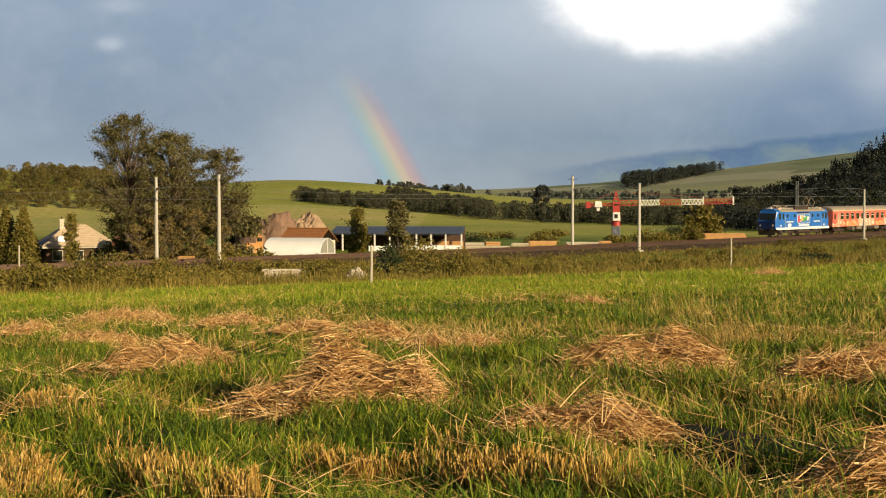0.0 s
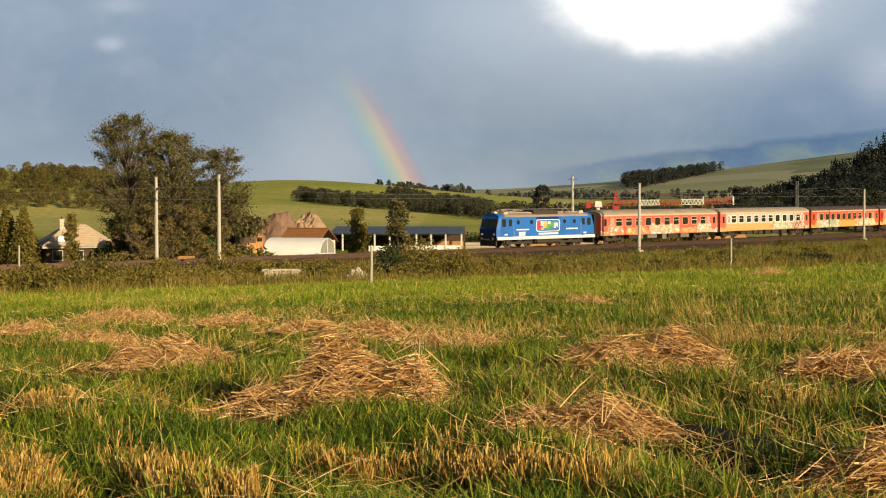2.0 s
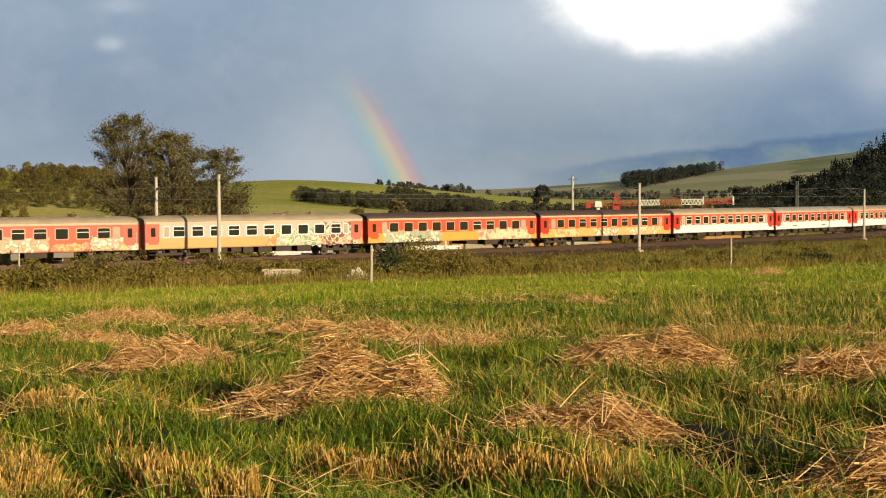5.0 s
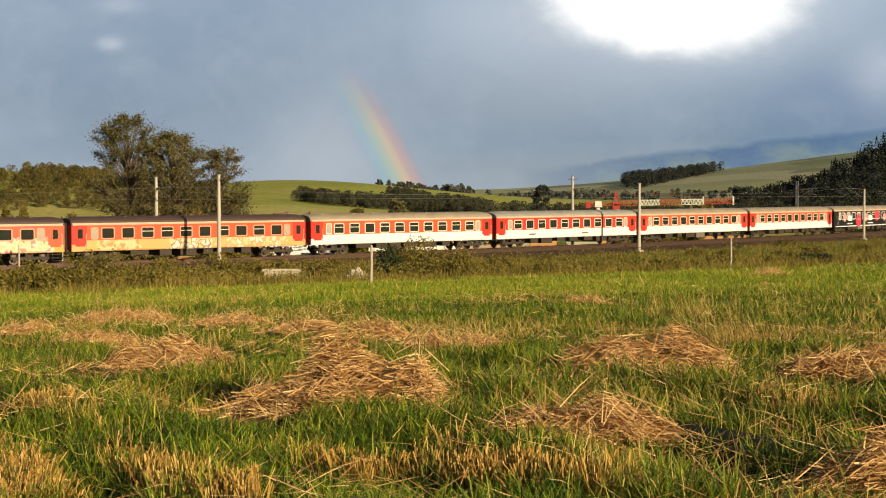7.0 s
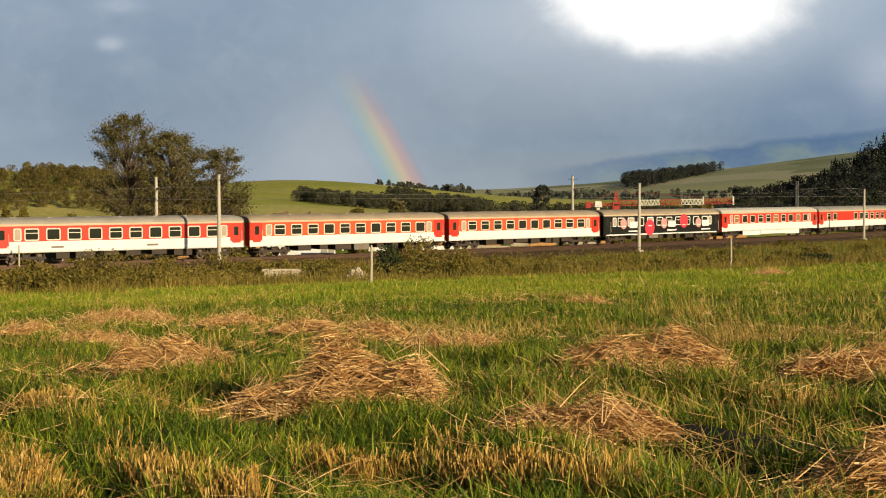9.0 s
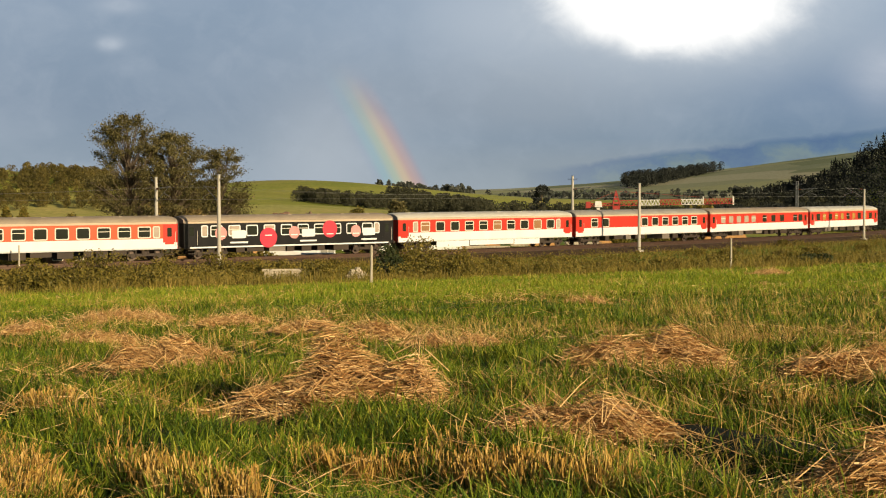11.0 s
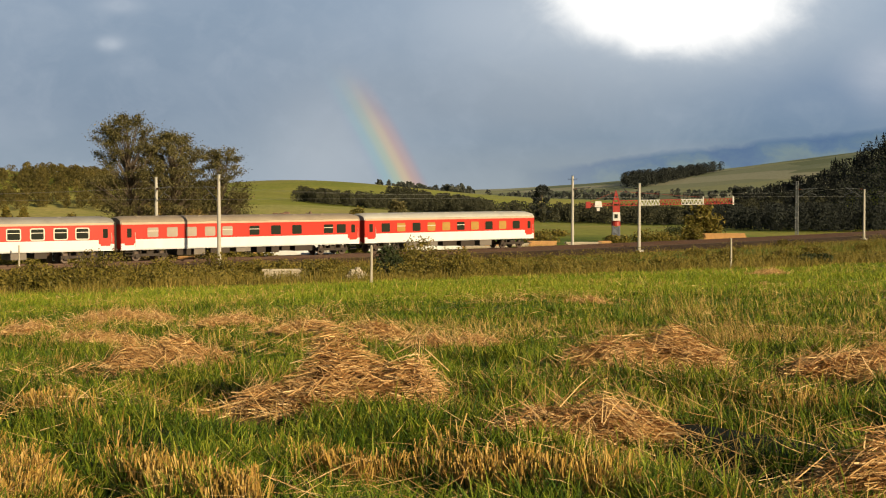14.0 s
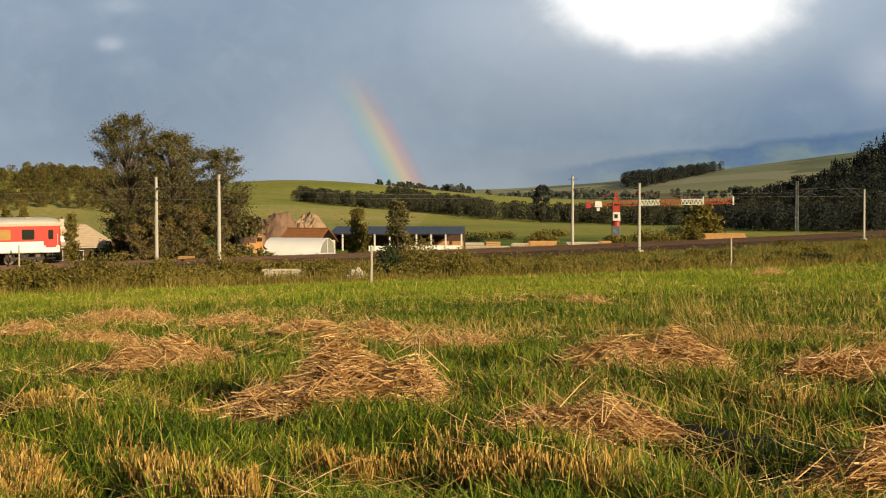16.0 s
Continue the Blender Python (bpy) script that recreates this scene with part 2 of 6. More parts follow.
    c = n.mix(blob(166, 154, 94, 48, 0.26, 3.6), c, (1.3, 1.28, 1.24, 1.0))
    c = n.mix(n.math("MULTIPLY", blob(316, 92, 24, 22, 0.6), 0.6), c, rgb(206, 212, 222))
    c = n.mix(n.math("MULTIPLY", blob(-238, 113, 9, 5, 0.9), 0.55), c, rgb(206, 214, 224))
    c = n.mix(n.math("MULTIPLY", blob(-232, 140, 18, 6, 0.8), 0.35), c, rgb(206, 214, 224))
    # far mountains under the rain, painted with blue haze on the glowing sheet
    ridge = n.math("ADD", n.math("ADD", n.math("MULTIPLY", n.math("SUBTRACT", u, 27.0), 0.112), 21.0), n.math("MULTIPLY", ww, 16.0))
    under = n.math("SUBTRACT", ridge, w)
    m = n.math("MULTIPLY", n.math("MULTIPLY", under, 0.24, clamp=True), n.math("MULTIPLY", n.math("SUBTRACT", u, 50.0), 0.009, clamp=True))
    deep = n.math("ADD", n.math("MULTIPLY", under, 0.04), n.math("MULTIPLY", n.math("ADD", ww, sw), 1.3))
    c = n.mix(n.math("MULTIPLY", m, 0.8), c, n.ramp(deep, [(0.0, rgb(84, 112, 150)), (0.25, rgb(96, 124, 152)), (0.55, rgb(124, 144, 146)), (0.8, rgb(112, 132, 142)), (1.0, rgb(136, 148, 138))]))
    # rainbow: a ring of 42 degrees round the point opposite the sun
    ax, az_ = math.tan(SUN_AZ - math.pi), -math.tan(SUN_EL) / math.cos(SUN_AZ - math.pi)
    al = math.sqrt(1 + ax * ax + az_ * az_)
    dot = n.math("ADD", n.math("ADD", n.math("MULTIPLY", u, ax / 1000), n.math("MULTIPLY", w, az_ / 1000)), 1.0)
    ln = n.math("SQRT", n.math("ADD", n.math("ADD", n.math("MULTIPLY", n.math("MULTIPLY", u, u), 1e-6), n.math("MULTIPLY", n.math("MULTIPLY", w, w), 1e-6)), 1.0))
    ang = n.math("MULTIPLY", n.math("ARCCOSINE", n.math("DIVIDE", dot, n.math("MULTIPLY", ln, al))), 180 / math.pi)
    t = n.math("MULTIPLY", n.math("SUBTRACT", ang, RAINBOW - 1.0), 1 / 2.15, clamp=True)
    bow = n.ramp(t, [(0.1, rgb(150, 170, 196)), (0.28, rgb(140, 196, 196)), (0.44, rgb(190, 206, 158)), (0.6, rgb(232, 198, 140)), (0.76, rgb(228, 160, 128)), (0.95, rgb(186, 142, 150))], "EASE")
    band = n.ramp(t, [(0.0, (0, 0, 0)), (0.25, (0.55, 0.55, 0.55)), (0.62, (1, 1, 1)), (0.82, (0.6, 0.6, 0.6)), (1.0, (0, 0, 0))], "EASE")
    fade = n.math("MULTIPLY", n.ramp(n.math("MULTIPLY", w, 1 / 100), [(0.0, (1, 1, 1)), (0.5, (0.75, 0.75, 0.75)), (0.9, (0.06, 0.06, 0.06)), (1.0, (0, 0, 0))]),
                  n.math("LESS_THAN", n.math("ABSOLUTE", n.math("ADD", u, 40.0)), 60.0))
    c = n.mix(n.math("MULTIPLY", n.math("MULTIPLY", fade, band), 0.6), c, bow)
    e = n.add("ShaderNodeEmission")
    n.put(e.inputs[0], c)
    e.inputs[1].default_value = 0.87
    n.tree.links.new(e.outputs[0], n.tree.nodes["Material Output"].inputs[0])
    return n.mat


RAINBOW = 42.5


def build_backdrop():
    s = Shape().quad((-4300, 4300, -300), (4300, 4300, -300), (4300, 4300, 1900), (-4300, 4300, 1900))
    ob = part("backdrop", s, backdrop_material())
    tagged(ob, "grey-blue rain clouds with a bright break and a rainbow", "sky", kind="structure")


# ---- railway ----
M_BALLAST = worn("ballast", (0.075, 0.052, 0.036), (0.03, 0.02, 0.014), 0.85, 0.7, 0.95, spec=0.1, streak=1.0)
M_RAIL = worn("rusty rail", (0.10, 0.058, 0.04), (0.04, 0.025, 0.018), 0.5, 2.0, 0.55, 0.5)
M_SLEEPER = worn("oil-stained sleeper", (0.10, 0.075, 0.055), (0.04, 0.028, 0.02), 0.6, 2.0, 0.9)
M_CONCRETE = worn("spun concrete mast", (0.55, 0.52, 0.46), (0.25, 0.22, 0.18), 0.45, 1.5, 0.85, streak=6)
M_STEEL = worn("galvanised steel", (0.42, 0.43, 0.43), (0.2, 0.17, 0.14), 0.4, 2.0, 0.5, 0.6)
M_PORCELAIN = worn("brown porcelain", (0.16, 0.06, 0.03), rough=0.2)


def sweep(profile, s0, s1, gap, name):
    """A band of (q, z over the rail) corners carried along the line."""
    s = np.arange(s0, s1 + 0.01, gap)
    n, k = len(s), len(profile)
    v = np.empty((n, k, 3))
    for j, (q, z) in enumerate(profile):
        v[:, j, 0], v[:, j, 1] = beside(s, q)
        v[:, j, 2] = rail_z(s) + z
    i, j = np.meshgrid(np.arange(n - 1), np.arange(k - 1), indexing="ij")
    f = np.column_stack([(i * k + j).ravel(), (i * k + j + 1).ravel(), ((i + 1) * k + j + 1).ravel(), ((i + 1) * k + j).ravel()])
    return arrays_mesh(name, v.reshape(-1, 3), f)


def build_railway():
    bed = part("ballast_bed", sweep([(9.6, -1.1), (7.2, -0.66), (6.2, -0.2), (2.6, -0.19), (2.1, -0.3), (1.6, -0.19), (-1.9, -0.19), (-3.0, -0.62), (-7, -1.3)], -420, 640, 4, "ballast_bed"), M_BALLAST)
    tagged(bed, "brown stone ballast under two railway tracks", "ballast", kind="structure")
    for track_q in (0.0, 4.2):
        t = thing("railway_track", "pair of rusty steel rails on oil-stained sleepers", "railway track", "tracks of the line", kind="structure")
        for side in (-0.7525, 0.7525):
            q = track_q + side
            part("rail", sweep([(q + 0.07, -0.17), (q + 0.02, -0.13), (q + 0.036, -0.04), (q + 0.036, 0), (q - 0.036, 0), (q - 0.036, -0.04), (q - 0.02, -0.13), (q - 0.07, -0.17)], -420, 640, 4, "rail"), M_RAIL, t)
        s = np.arange(-70, 190, 0.62)
        corner = np.array([(-.13, -1.28, -.21), (.13, -1.28, -.21), (.13, 1.28, -.21), (-.13, 1.28, -.21), (-.09, -1.25, -.155), (.09, -1.25, -.155), (.09, 1.25, -.155), (-.09, 1.25, -.155)])
        _, _, h = line(s)
        bx, by = beside(s, track_q)
        v = np.empty((len(s), 8, 3))
        v[:, :, 0] = bx[:, None] + corner[:, 0] * np.cos(h)[:, None] + corner[:, 1] * np.sin(h)[:, None]
        v[:, :, 1] = by[:, None] + corner[:, 0] * np.sin(h)[:, None] - corner[:, 1] * np.cos(h)[:, None]
        v[:, :, 2] = rail_z(s)[:, None] + corner[:, 2]
        quad = np.array([(4, 5, 6, 7), (0, 1, 5, 4), (1, 2, 6, 5), (2, 3, 7, 6), (3, 0, 4, 7)])
        f = (np.arange(len(s))[:, None, None] * 8 + quad).reshape(-1, 4)
        tagged(part("sleepers", arrays_mesh("sleepers", v.reshape(-1, 3), f), M_SLEEPER, t), kind="stuff")


def mast(s, q, top, lattice=False):
    """A line-side mast whose bracket reaches over its own track; height over the rail."""
    x, y = (float(a) for a in beside(s, q))
    h = float(line(s)[2])
    zr = float(rail_z(s))
    inward = -1 if q > 0 else 1
    m = thing("catenary_mast", "slender steel overhead-line mast beside the track" if lattice else "tall grey concrete overhead-line mast beside the track", "mast", "masts of the overhead line",
              pose(x, y, zr, 0, 0, math.degrees(h) - 90))
    # local x points towards the field
    if lattice:
        s_ = Shape()
        for sx in (-0.2, 0.2):
            for sy in (-0.13, 0.13):
                s_.tube((sx, sy, -0.9), (sx * 0.7, sy * 0.7, top), 0.045, 0.04, 4)
        z, k = -0.2, 1
        while z < top - 0.5:
            for sy in (-0.12, 0.12):
                s_.tube((-0.19 * k, sy, z), (0.19 * k, sy, z + 0.5), 0.022, n=4)
            z, k = z + 0.5, -k
        part("lattice_shaft", s_, M_STEEL, m)
        part("footing", Shape().box(-0.4, 0.4, -0.4, 0.4, -1.4, -0.45, 0.05), M_CONCRETE, m, "pale concrete footing")
    else:
        part("shaft", Shape().tubes([(0, 0, -1.0), (0, 0, top * 0.45), (0, 0, top)], [0.19, 0.165, 0.13], 12), M_CONCRETE, m)
        part("footing", Shape().box(-0.4, 0.4, -0.4, 0.4, -1.4, -0.45, 0.05), M_CONCRETE, m, "pale concrete footing")
    i = inward
    part("bracket_tube", Shape().tube((0.1 * i, 0, 6.5), (2.9 * i, 0, 6.7), 0.04).tube((0.1 * i, 0, 5.3), (2.6 * i, 0, 6.65), 0.035), M_STEEL, m)
    part("registration_arm", Shape().tube((1.6 * i, 0, 6.1), (3.1 * i, 0, 5.7), 0.025).tube((3.1 * i, 0, 5.7), (2.6 * i, 0, 5.45), 0.02), M_STEEL, m)
    part("insulator", Shape().tubes([(0.2 * i + 0.09 * i * k, 0, 6.5 + 0.006 * k) for k in range(6)], [0.09, 0.05, 0.09, 0.05, 0.09, 0.05], 8), M_PORCELAIN, m)
    part("top_cap", Shape().box(-0.16, 0.16, -0.16, 0.16, top, top + 0.06, 0.04), M_STEEL, m)
    if top > 7.6:
        part("feeder_arm", Shape().tube((-0.75, 0, top - 0.35), (0.75, 0, top - 0.35), 0.035), M_STEEL, m)


def build_overhead():
    for s, q, top, lat in ((-12.35, 7.1, 7.65, False), (41.95, 7.1, 7.1, False), (95.3, 7.1, 6.5, False),
                           (-13.6, -2.9, 7.55, False), (41.85, -2.9, 8.05, False), (94.65, -2.9, 7.65, True),
                           (-67, 7.1, 7.6, False), (-67, -2.9, 7.6, False), (149, 7.1, 7.4, False), (149, -2.9, 7.6, False)):
        mast(s, q, top, lat)
    for q in (0.0, 4.2):
        s = np.arange(-66, 150, 3.0)
        for name, z, r in (("contact_wire", 5.5 + 0 * s, 0.006), ("messenger_wire", 6.7 - 0.8 * np.sin(np.pi * ((s + 13) % 54.3) / 54.3), 0.006)):
            bx, by = beside(s, q)
            pts = [(float(a), float(b), float(c)) for a, b, c in zip(bx, by, rail_z(s) + z)]
            tagged(part(name, Shape().tubes(pts, [r] * len(pts), 3), M_STEEL), "thin dark overhead wire strung between masts", "wire", "overhead wires")


# ---- the train ----
SPEED = 27.6                       # metres a second
M_ROOF_GREY = worn("grey coach roof", (0.34, 0.33, 0.31), (0.16, 0.13, 0.1), 0.5, 0.5, 0.55, streak=1)
M_ROOF_PALE = worn("pale coach roof", (0.55, 0.54, 0.5), (0.3, 0.27, 0.22), 0.35, 0.5, 0.5, streak=1)
M_ROOF_TAN = worn("dusty coach roof", (0.36, 0.30, 0.23), (0.16, 0.12, 0.09), 0.5, 0.5, 0.6, streak=1)
M_ROOF_DARK = worn("sooty brown coach roof", (0.09, 0.055, 0.05), (0.03, 0.025, 0.025), 0.5, 0.5, 0.6, streak=1)
M_RED = worn("signal red coach paint", (0.62, 0.045, 0.03), (0.25, 0.06, 0.04), 0.3, 0.6, 0.35)
M_RED_OLD = worn("faded red coach paint", (0.66, 0.15, 0.11), (0.3, 0.12, 0.08), 0.5, 0.6, 0.5)
M_ORANGE = worn("orange-red coach paint", (0.66, 0.10, 0.035), (0.35, 0.09, 0.04), 0.4, 0.6, 0.4)
M_WHITE = worn("white coach paint", (0.82, 0.84, 0.87), (0.55, 0.5, 0.44), 0.22, 0.6, 0.4)
M_YELLOW = worn("cream yellow coach paint", (0.80, 0.50, 0.16), (0.5, 0.3, 0.12), 0.4, 0.6, 0.45)
M_BLACK = worn("black advertising coat", (0.012, 0.012, 0.014), (0.05, 0.045, 0.04), 0.3, 0.6, 0.3)
M_BLUE = worn("bright blue engine paint", (0.03, 0.17, 0.60), (0.02, 0.07, 0.25), 0.35, 0.6, 0.35)
M_NAVY = worn("dark navy engine paint", (0.012, 0.03, 0.14), (0.02, 0.03, 0.08), 0.3, 0.8, 0.35)
M_UNDER = worn("oily brown underframe", (0.055, 0.04, 0.03), (0.02, 0.015, 0.012), 0.5, 1.0, 0.7)
M_WHEEL = worn("worn wheel steel", (0.15, 0.11, 0.09), (0.05, 0.035, 0.03), 0.5, 2.0, 0.5, 0.5)
M_RUBBER = worn("black rubber bellows", (0.015, 0.014, 0.014), rough=0.8, amount=0.2)
M_FRAME = worn("pale window frame", (0.75, 0.70, 0.62), (0.4, 0.33, 0.25), 0.3, 1.5, 0.4)
M_PINKFRAME = worn("faded pink window frame", (0.74, 0.34, 0.24), (0.4, 0.2, 0.14), 0.3, 1.5, 0.45)
# low sun on the coach roofs' lower curve, put into a cream colour
M_CREAM = worn("cream of the sunlit roof edge", (0.60, 0.48, 0.36), (0.36, 0.27, 0.19), 0.4, 0.8, 0.5)
M_GREYBOX = worn("grey equipment box", (0.22, 0.19, 0.16), (0.08, 0.06, 0.05), 0.5, 1.0, 0.6)


def glass_material(name, c, rough=0.08):
    n = Nodes(name)
    return n.finish(n.mix(n.noise(n.coords(), 0.7, 2), (*c, 1), (c[0] * 0.5, c[1] * 0.5, c[2] * 0.5, 1)), rough, 0.0, 0.6)


M_GLASS = glass_material("dark coach glass", (0.035, 0.04, 0.032))
M_BLIND = glass_material("glass with a drawn tan blind", (0.45, 0.24, 0.12), 0.2)
M_CURTAIN = glass_material("glass with yellow curtains", (0.62, 0.36, 0.1), 0.2)
M_PALEGLASS = glass_material("glass with white curtains", (0.6, 0.5, 0.42), 0.2)


def graffiti_material(name, base, pieces, seed=0.0):
    """Sprayed shapes, in no letters, over a coach's paint; pieces: from x, to x, top, fill, second fill, outline."""
    n = Nodes(name)
    p = n.add("ShaderNodeVectorMath")
    p.operation = "ADD"
    n.put(p.inputs[0], n.coords())
    p.inputs[1].default_value = (seed, 0, seed * 0.3)
    p = p.outputs[0]
    at = n.add("ShaderNodeSeparateXYZ")
    n.put(at.inputs[0], n.coords())
    c = n.mix(n.math("MULTIPLY", n.noise(p, 1.2, 5), 0.35), (*base, 1), (base[0] * 0.6, base[1] * 0.5, base[2] * 0.42, 1))
    wobble = n.math("MULTIPLY", n.math("SUBTRACT", n.noise(p, 1.6, 2), 0.5), 1.6)
    bent = n.add("ShaderNodeTexNoise")
    n.put(bent.inputs["Vector"], p)
    bent.inputs["Scale"].default_value = 1.3
    warp = n.add("ShaderNodeVectorMath")
    warp.operation = "MULTIPLY_ADD"
    n.put(warp.inputs[0], bent.outputs["Color"])
    warp.inputs[1].default_value = (1.1, 0.0, 0.9)
    n.put(warp.inputs[2], p)
    p = warp.outputs[0]
    cells = n.add("ShaderNodeTexVoronoi")
    cells.feature = "DISTANCE_TO_EDGE"
    n.put(cells.inputs["Vector"], n.scaled(p, 0.9, 0.0, 0.75))
    cells.inputs["Scale"].default_value = 2.4
    hue = n.add("ShaderNodeTexVoronoi")
    n.put(hue.inputs["Vector"], n.scaled(p, 0.9, 0.0, 0.75))
    hue.inputs["Scale"].default_value = 2.4
    pick = n.add("ShaderNodeSeparateColor")
    n.put(pick.inputs[0], hue.outputs["Color"])
    for x0, x1, top, fill, other, edge in pieces:
        x = n.math("ADD", at.outputs[0], wobble)
        zone = n.math("MULTIPLY", n.math("GREATER_THAN", x, x0), n.math("LESS_THAN", x, x1))
        zone = n.math("MULTIPLY", zone, n.math("LESS_THAN", n.math("ADD", at.outputs[2], n.math("MULTIPLY", wobble, 0.5)), top))
        ink = n.mix(n.math("GREATER_THAN", pick.outputs[0], 0.55), (*fill, 1), (*other, 1))
        ink = n.mix(n.ramp(cells.outputs["Distance"], [(0.03, (0.85, 0.85, 0.85)), (0.12, (0, 0, 0))]), ink, (*edge, 1))
        c = n.mix(n.math("MULTIPLY", zone, 0.92), c, ink)
    return n.finish(c, 0.45, 0.0, 0.4)


def rounded(x0, x1, z0, z1, r, y, n=3):
    """Outline of a rounded rectangle in a side wall's plane."""
    pts = []
    for cx, cz, a0 in ((x1 - r, z1 - r, 0), (x0 + r, z1 - r, 90), (x0 + r, z0 + r, 180), (x1 - r, z0 + r, 270)):
        for i in range(n + 1):
            a = radians(a0 + 90 * i / n)
            pts.append((cx + r * math.cos(a), y, cz + r * math.sin(a)))
    return pts


def slab(outline, depth):
    """A thin plate from an outline, depth metres thick along y."""
    return Shape().loft([outline, [(x, y + depth, z) for x, y, z in outline]])


def ring(outer, inner, depth):
    s = Shape()
    back = [(x, y + depth, z) for x, y, z in outer]
    for a, b in ((outer, inner), (back, outer)):
        k, m = len(s.v), len(a)
        s.v += [tuple(p) for p in a] + [tuple(p) for p in b]
        s.f += [(k + i, k + (i + 1) % m, k + m + (i + 1) % m, k + m + i) for i in range(m)]
    return s


MESHES = {}


def shared(key, make, material):
    if key not in MESHES:
        MESHES[key] = make().mesh(key)
        MESHES[key].materials.append(material)
    return MESHES[key]


def wheelset(parent, x, radius=0.46):
    def make():
        s = Shape().tube((0, -0.72, radius), (0, 0.72, radius), 0.08, n=8)
        for sy in (-1, 1):
            s.tube((0, sy * 0.69, radius), (0, sy * 0.82, radius), radius, radius * 0.97, 20)
            s.tube((0, sy * 0.82, radius), (0, sy * 0.86, radius), radius * 0.45, radius * 0.3, 12)
        return s
    w = part("wheelset", shared("wheelset%d" % round(radius * 100), make, M_WHEEL), None, parent)
    w.location.x = x


def bogie(parent, x, wheelbase=2.5, radius=0.46):
    def make():
        s = Shape()
        for sy in (-1.02, 1.02):
            s.box(-wheelbase / 2 - 0.5, wheelbase / 2 + 0.5, sy - 0.07, sy + 0.07, 0.42, 0.66, 0.01)
            for wx in (-wheelbase / 2, wheelbase / 2):
                s.box(wx - 0.2, wx + 0.2, sy - 0.12, sy + 0.12, 0.3, 0.62, 0.02)
                for dx in (-0.32, 0.32):
                    s.tube((wx + dx, sy, 0.5), (wx + dx, sy, 0.9), 0.09, n=8)
            s.tube((-0.25, sy, 0.6), (-0.25, sy, 0.95), 0.13, n=8).tube((0.25, sy, 0.6), (0.25, sy, 0.95), 0.13, n=8)
        return s.box(-0.3, 0.3, -1.1, 1.1, 0.55, 0.85, 0.02)
    b = part("bogie", shared("bogie%d" % round(wheelbase * 10), make, M_UNDER), None, parent)
    b.location.x = x
    for wx in (-wheelbase / 2, wheelbase / 2):
        wheelset(b, wx, radius)


HALF = 1.415


def roof_ring(x, top=4.05, eave=3.32, half=HALF, n=10, drop=0.0):
    return [(x, -half * math.cos(math.pi * i / n), eave + (top - drop - eave) * math.sin(math.pi * i / n) ** 0.75) for i in range(n + 1)]


def coach_window(parent, x, side, wide, low, high, frame_mat, glass, split):
    """A framed window with a fixed pane and, where split, a drop light over it; built at x = 0 and shared."""
    y = side * (HALF + 0.018)
    d = -0.02 * side
    key = "w%d%d%d%d" % (side, round(wide * 100), round(low * 100), round(high * 100))
    w = part("window_frame", shared("frame" + key + frame_mat.name, lambda: ring(rounded(-wide / 2 - 0.1, wide / 2 + 0.1, low - 0.1, high + 0.1, 0.16, y), rounded(-wide / 2, wide / 2, low, high, 0.1, y), d), frame_mat), None, parent)
    w.location.x = x
    part("pane", shared("pane" + key + glass.name, lambda: slab(rounded(-wide / 2 + 0.002, wide / 2 - 0.002, low + 0.002, high - 0.002, 0.1, y - 0.008 * side), d * 0.4), glass), None, w)
    if split:
        part("transom", shared("bar" + key, lambda: Shape().box(-wide / 2, wide / 2, min(y, y + 0.012 * side), max(y, y + 0.012 * side), high - 0.34, high - 0.28), M_FRAME), None, w)


STANDARD = tuple(3.7 + 1.92 * i for i in range(10))


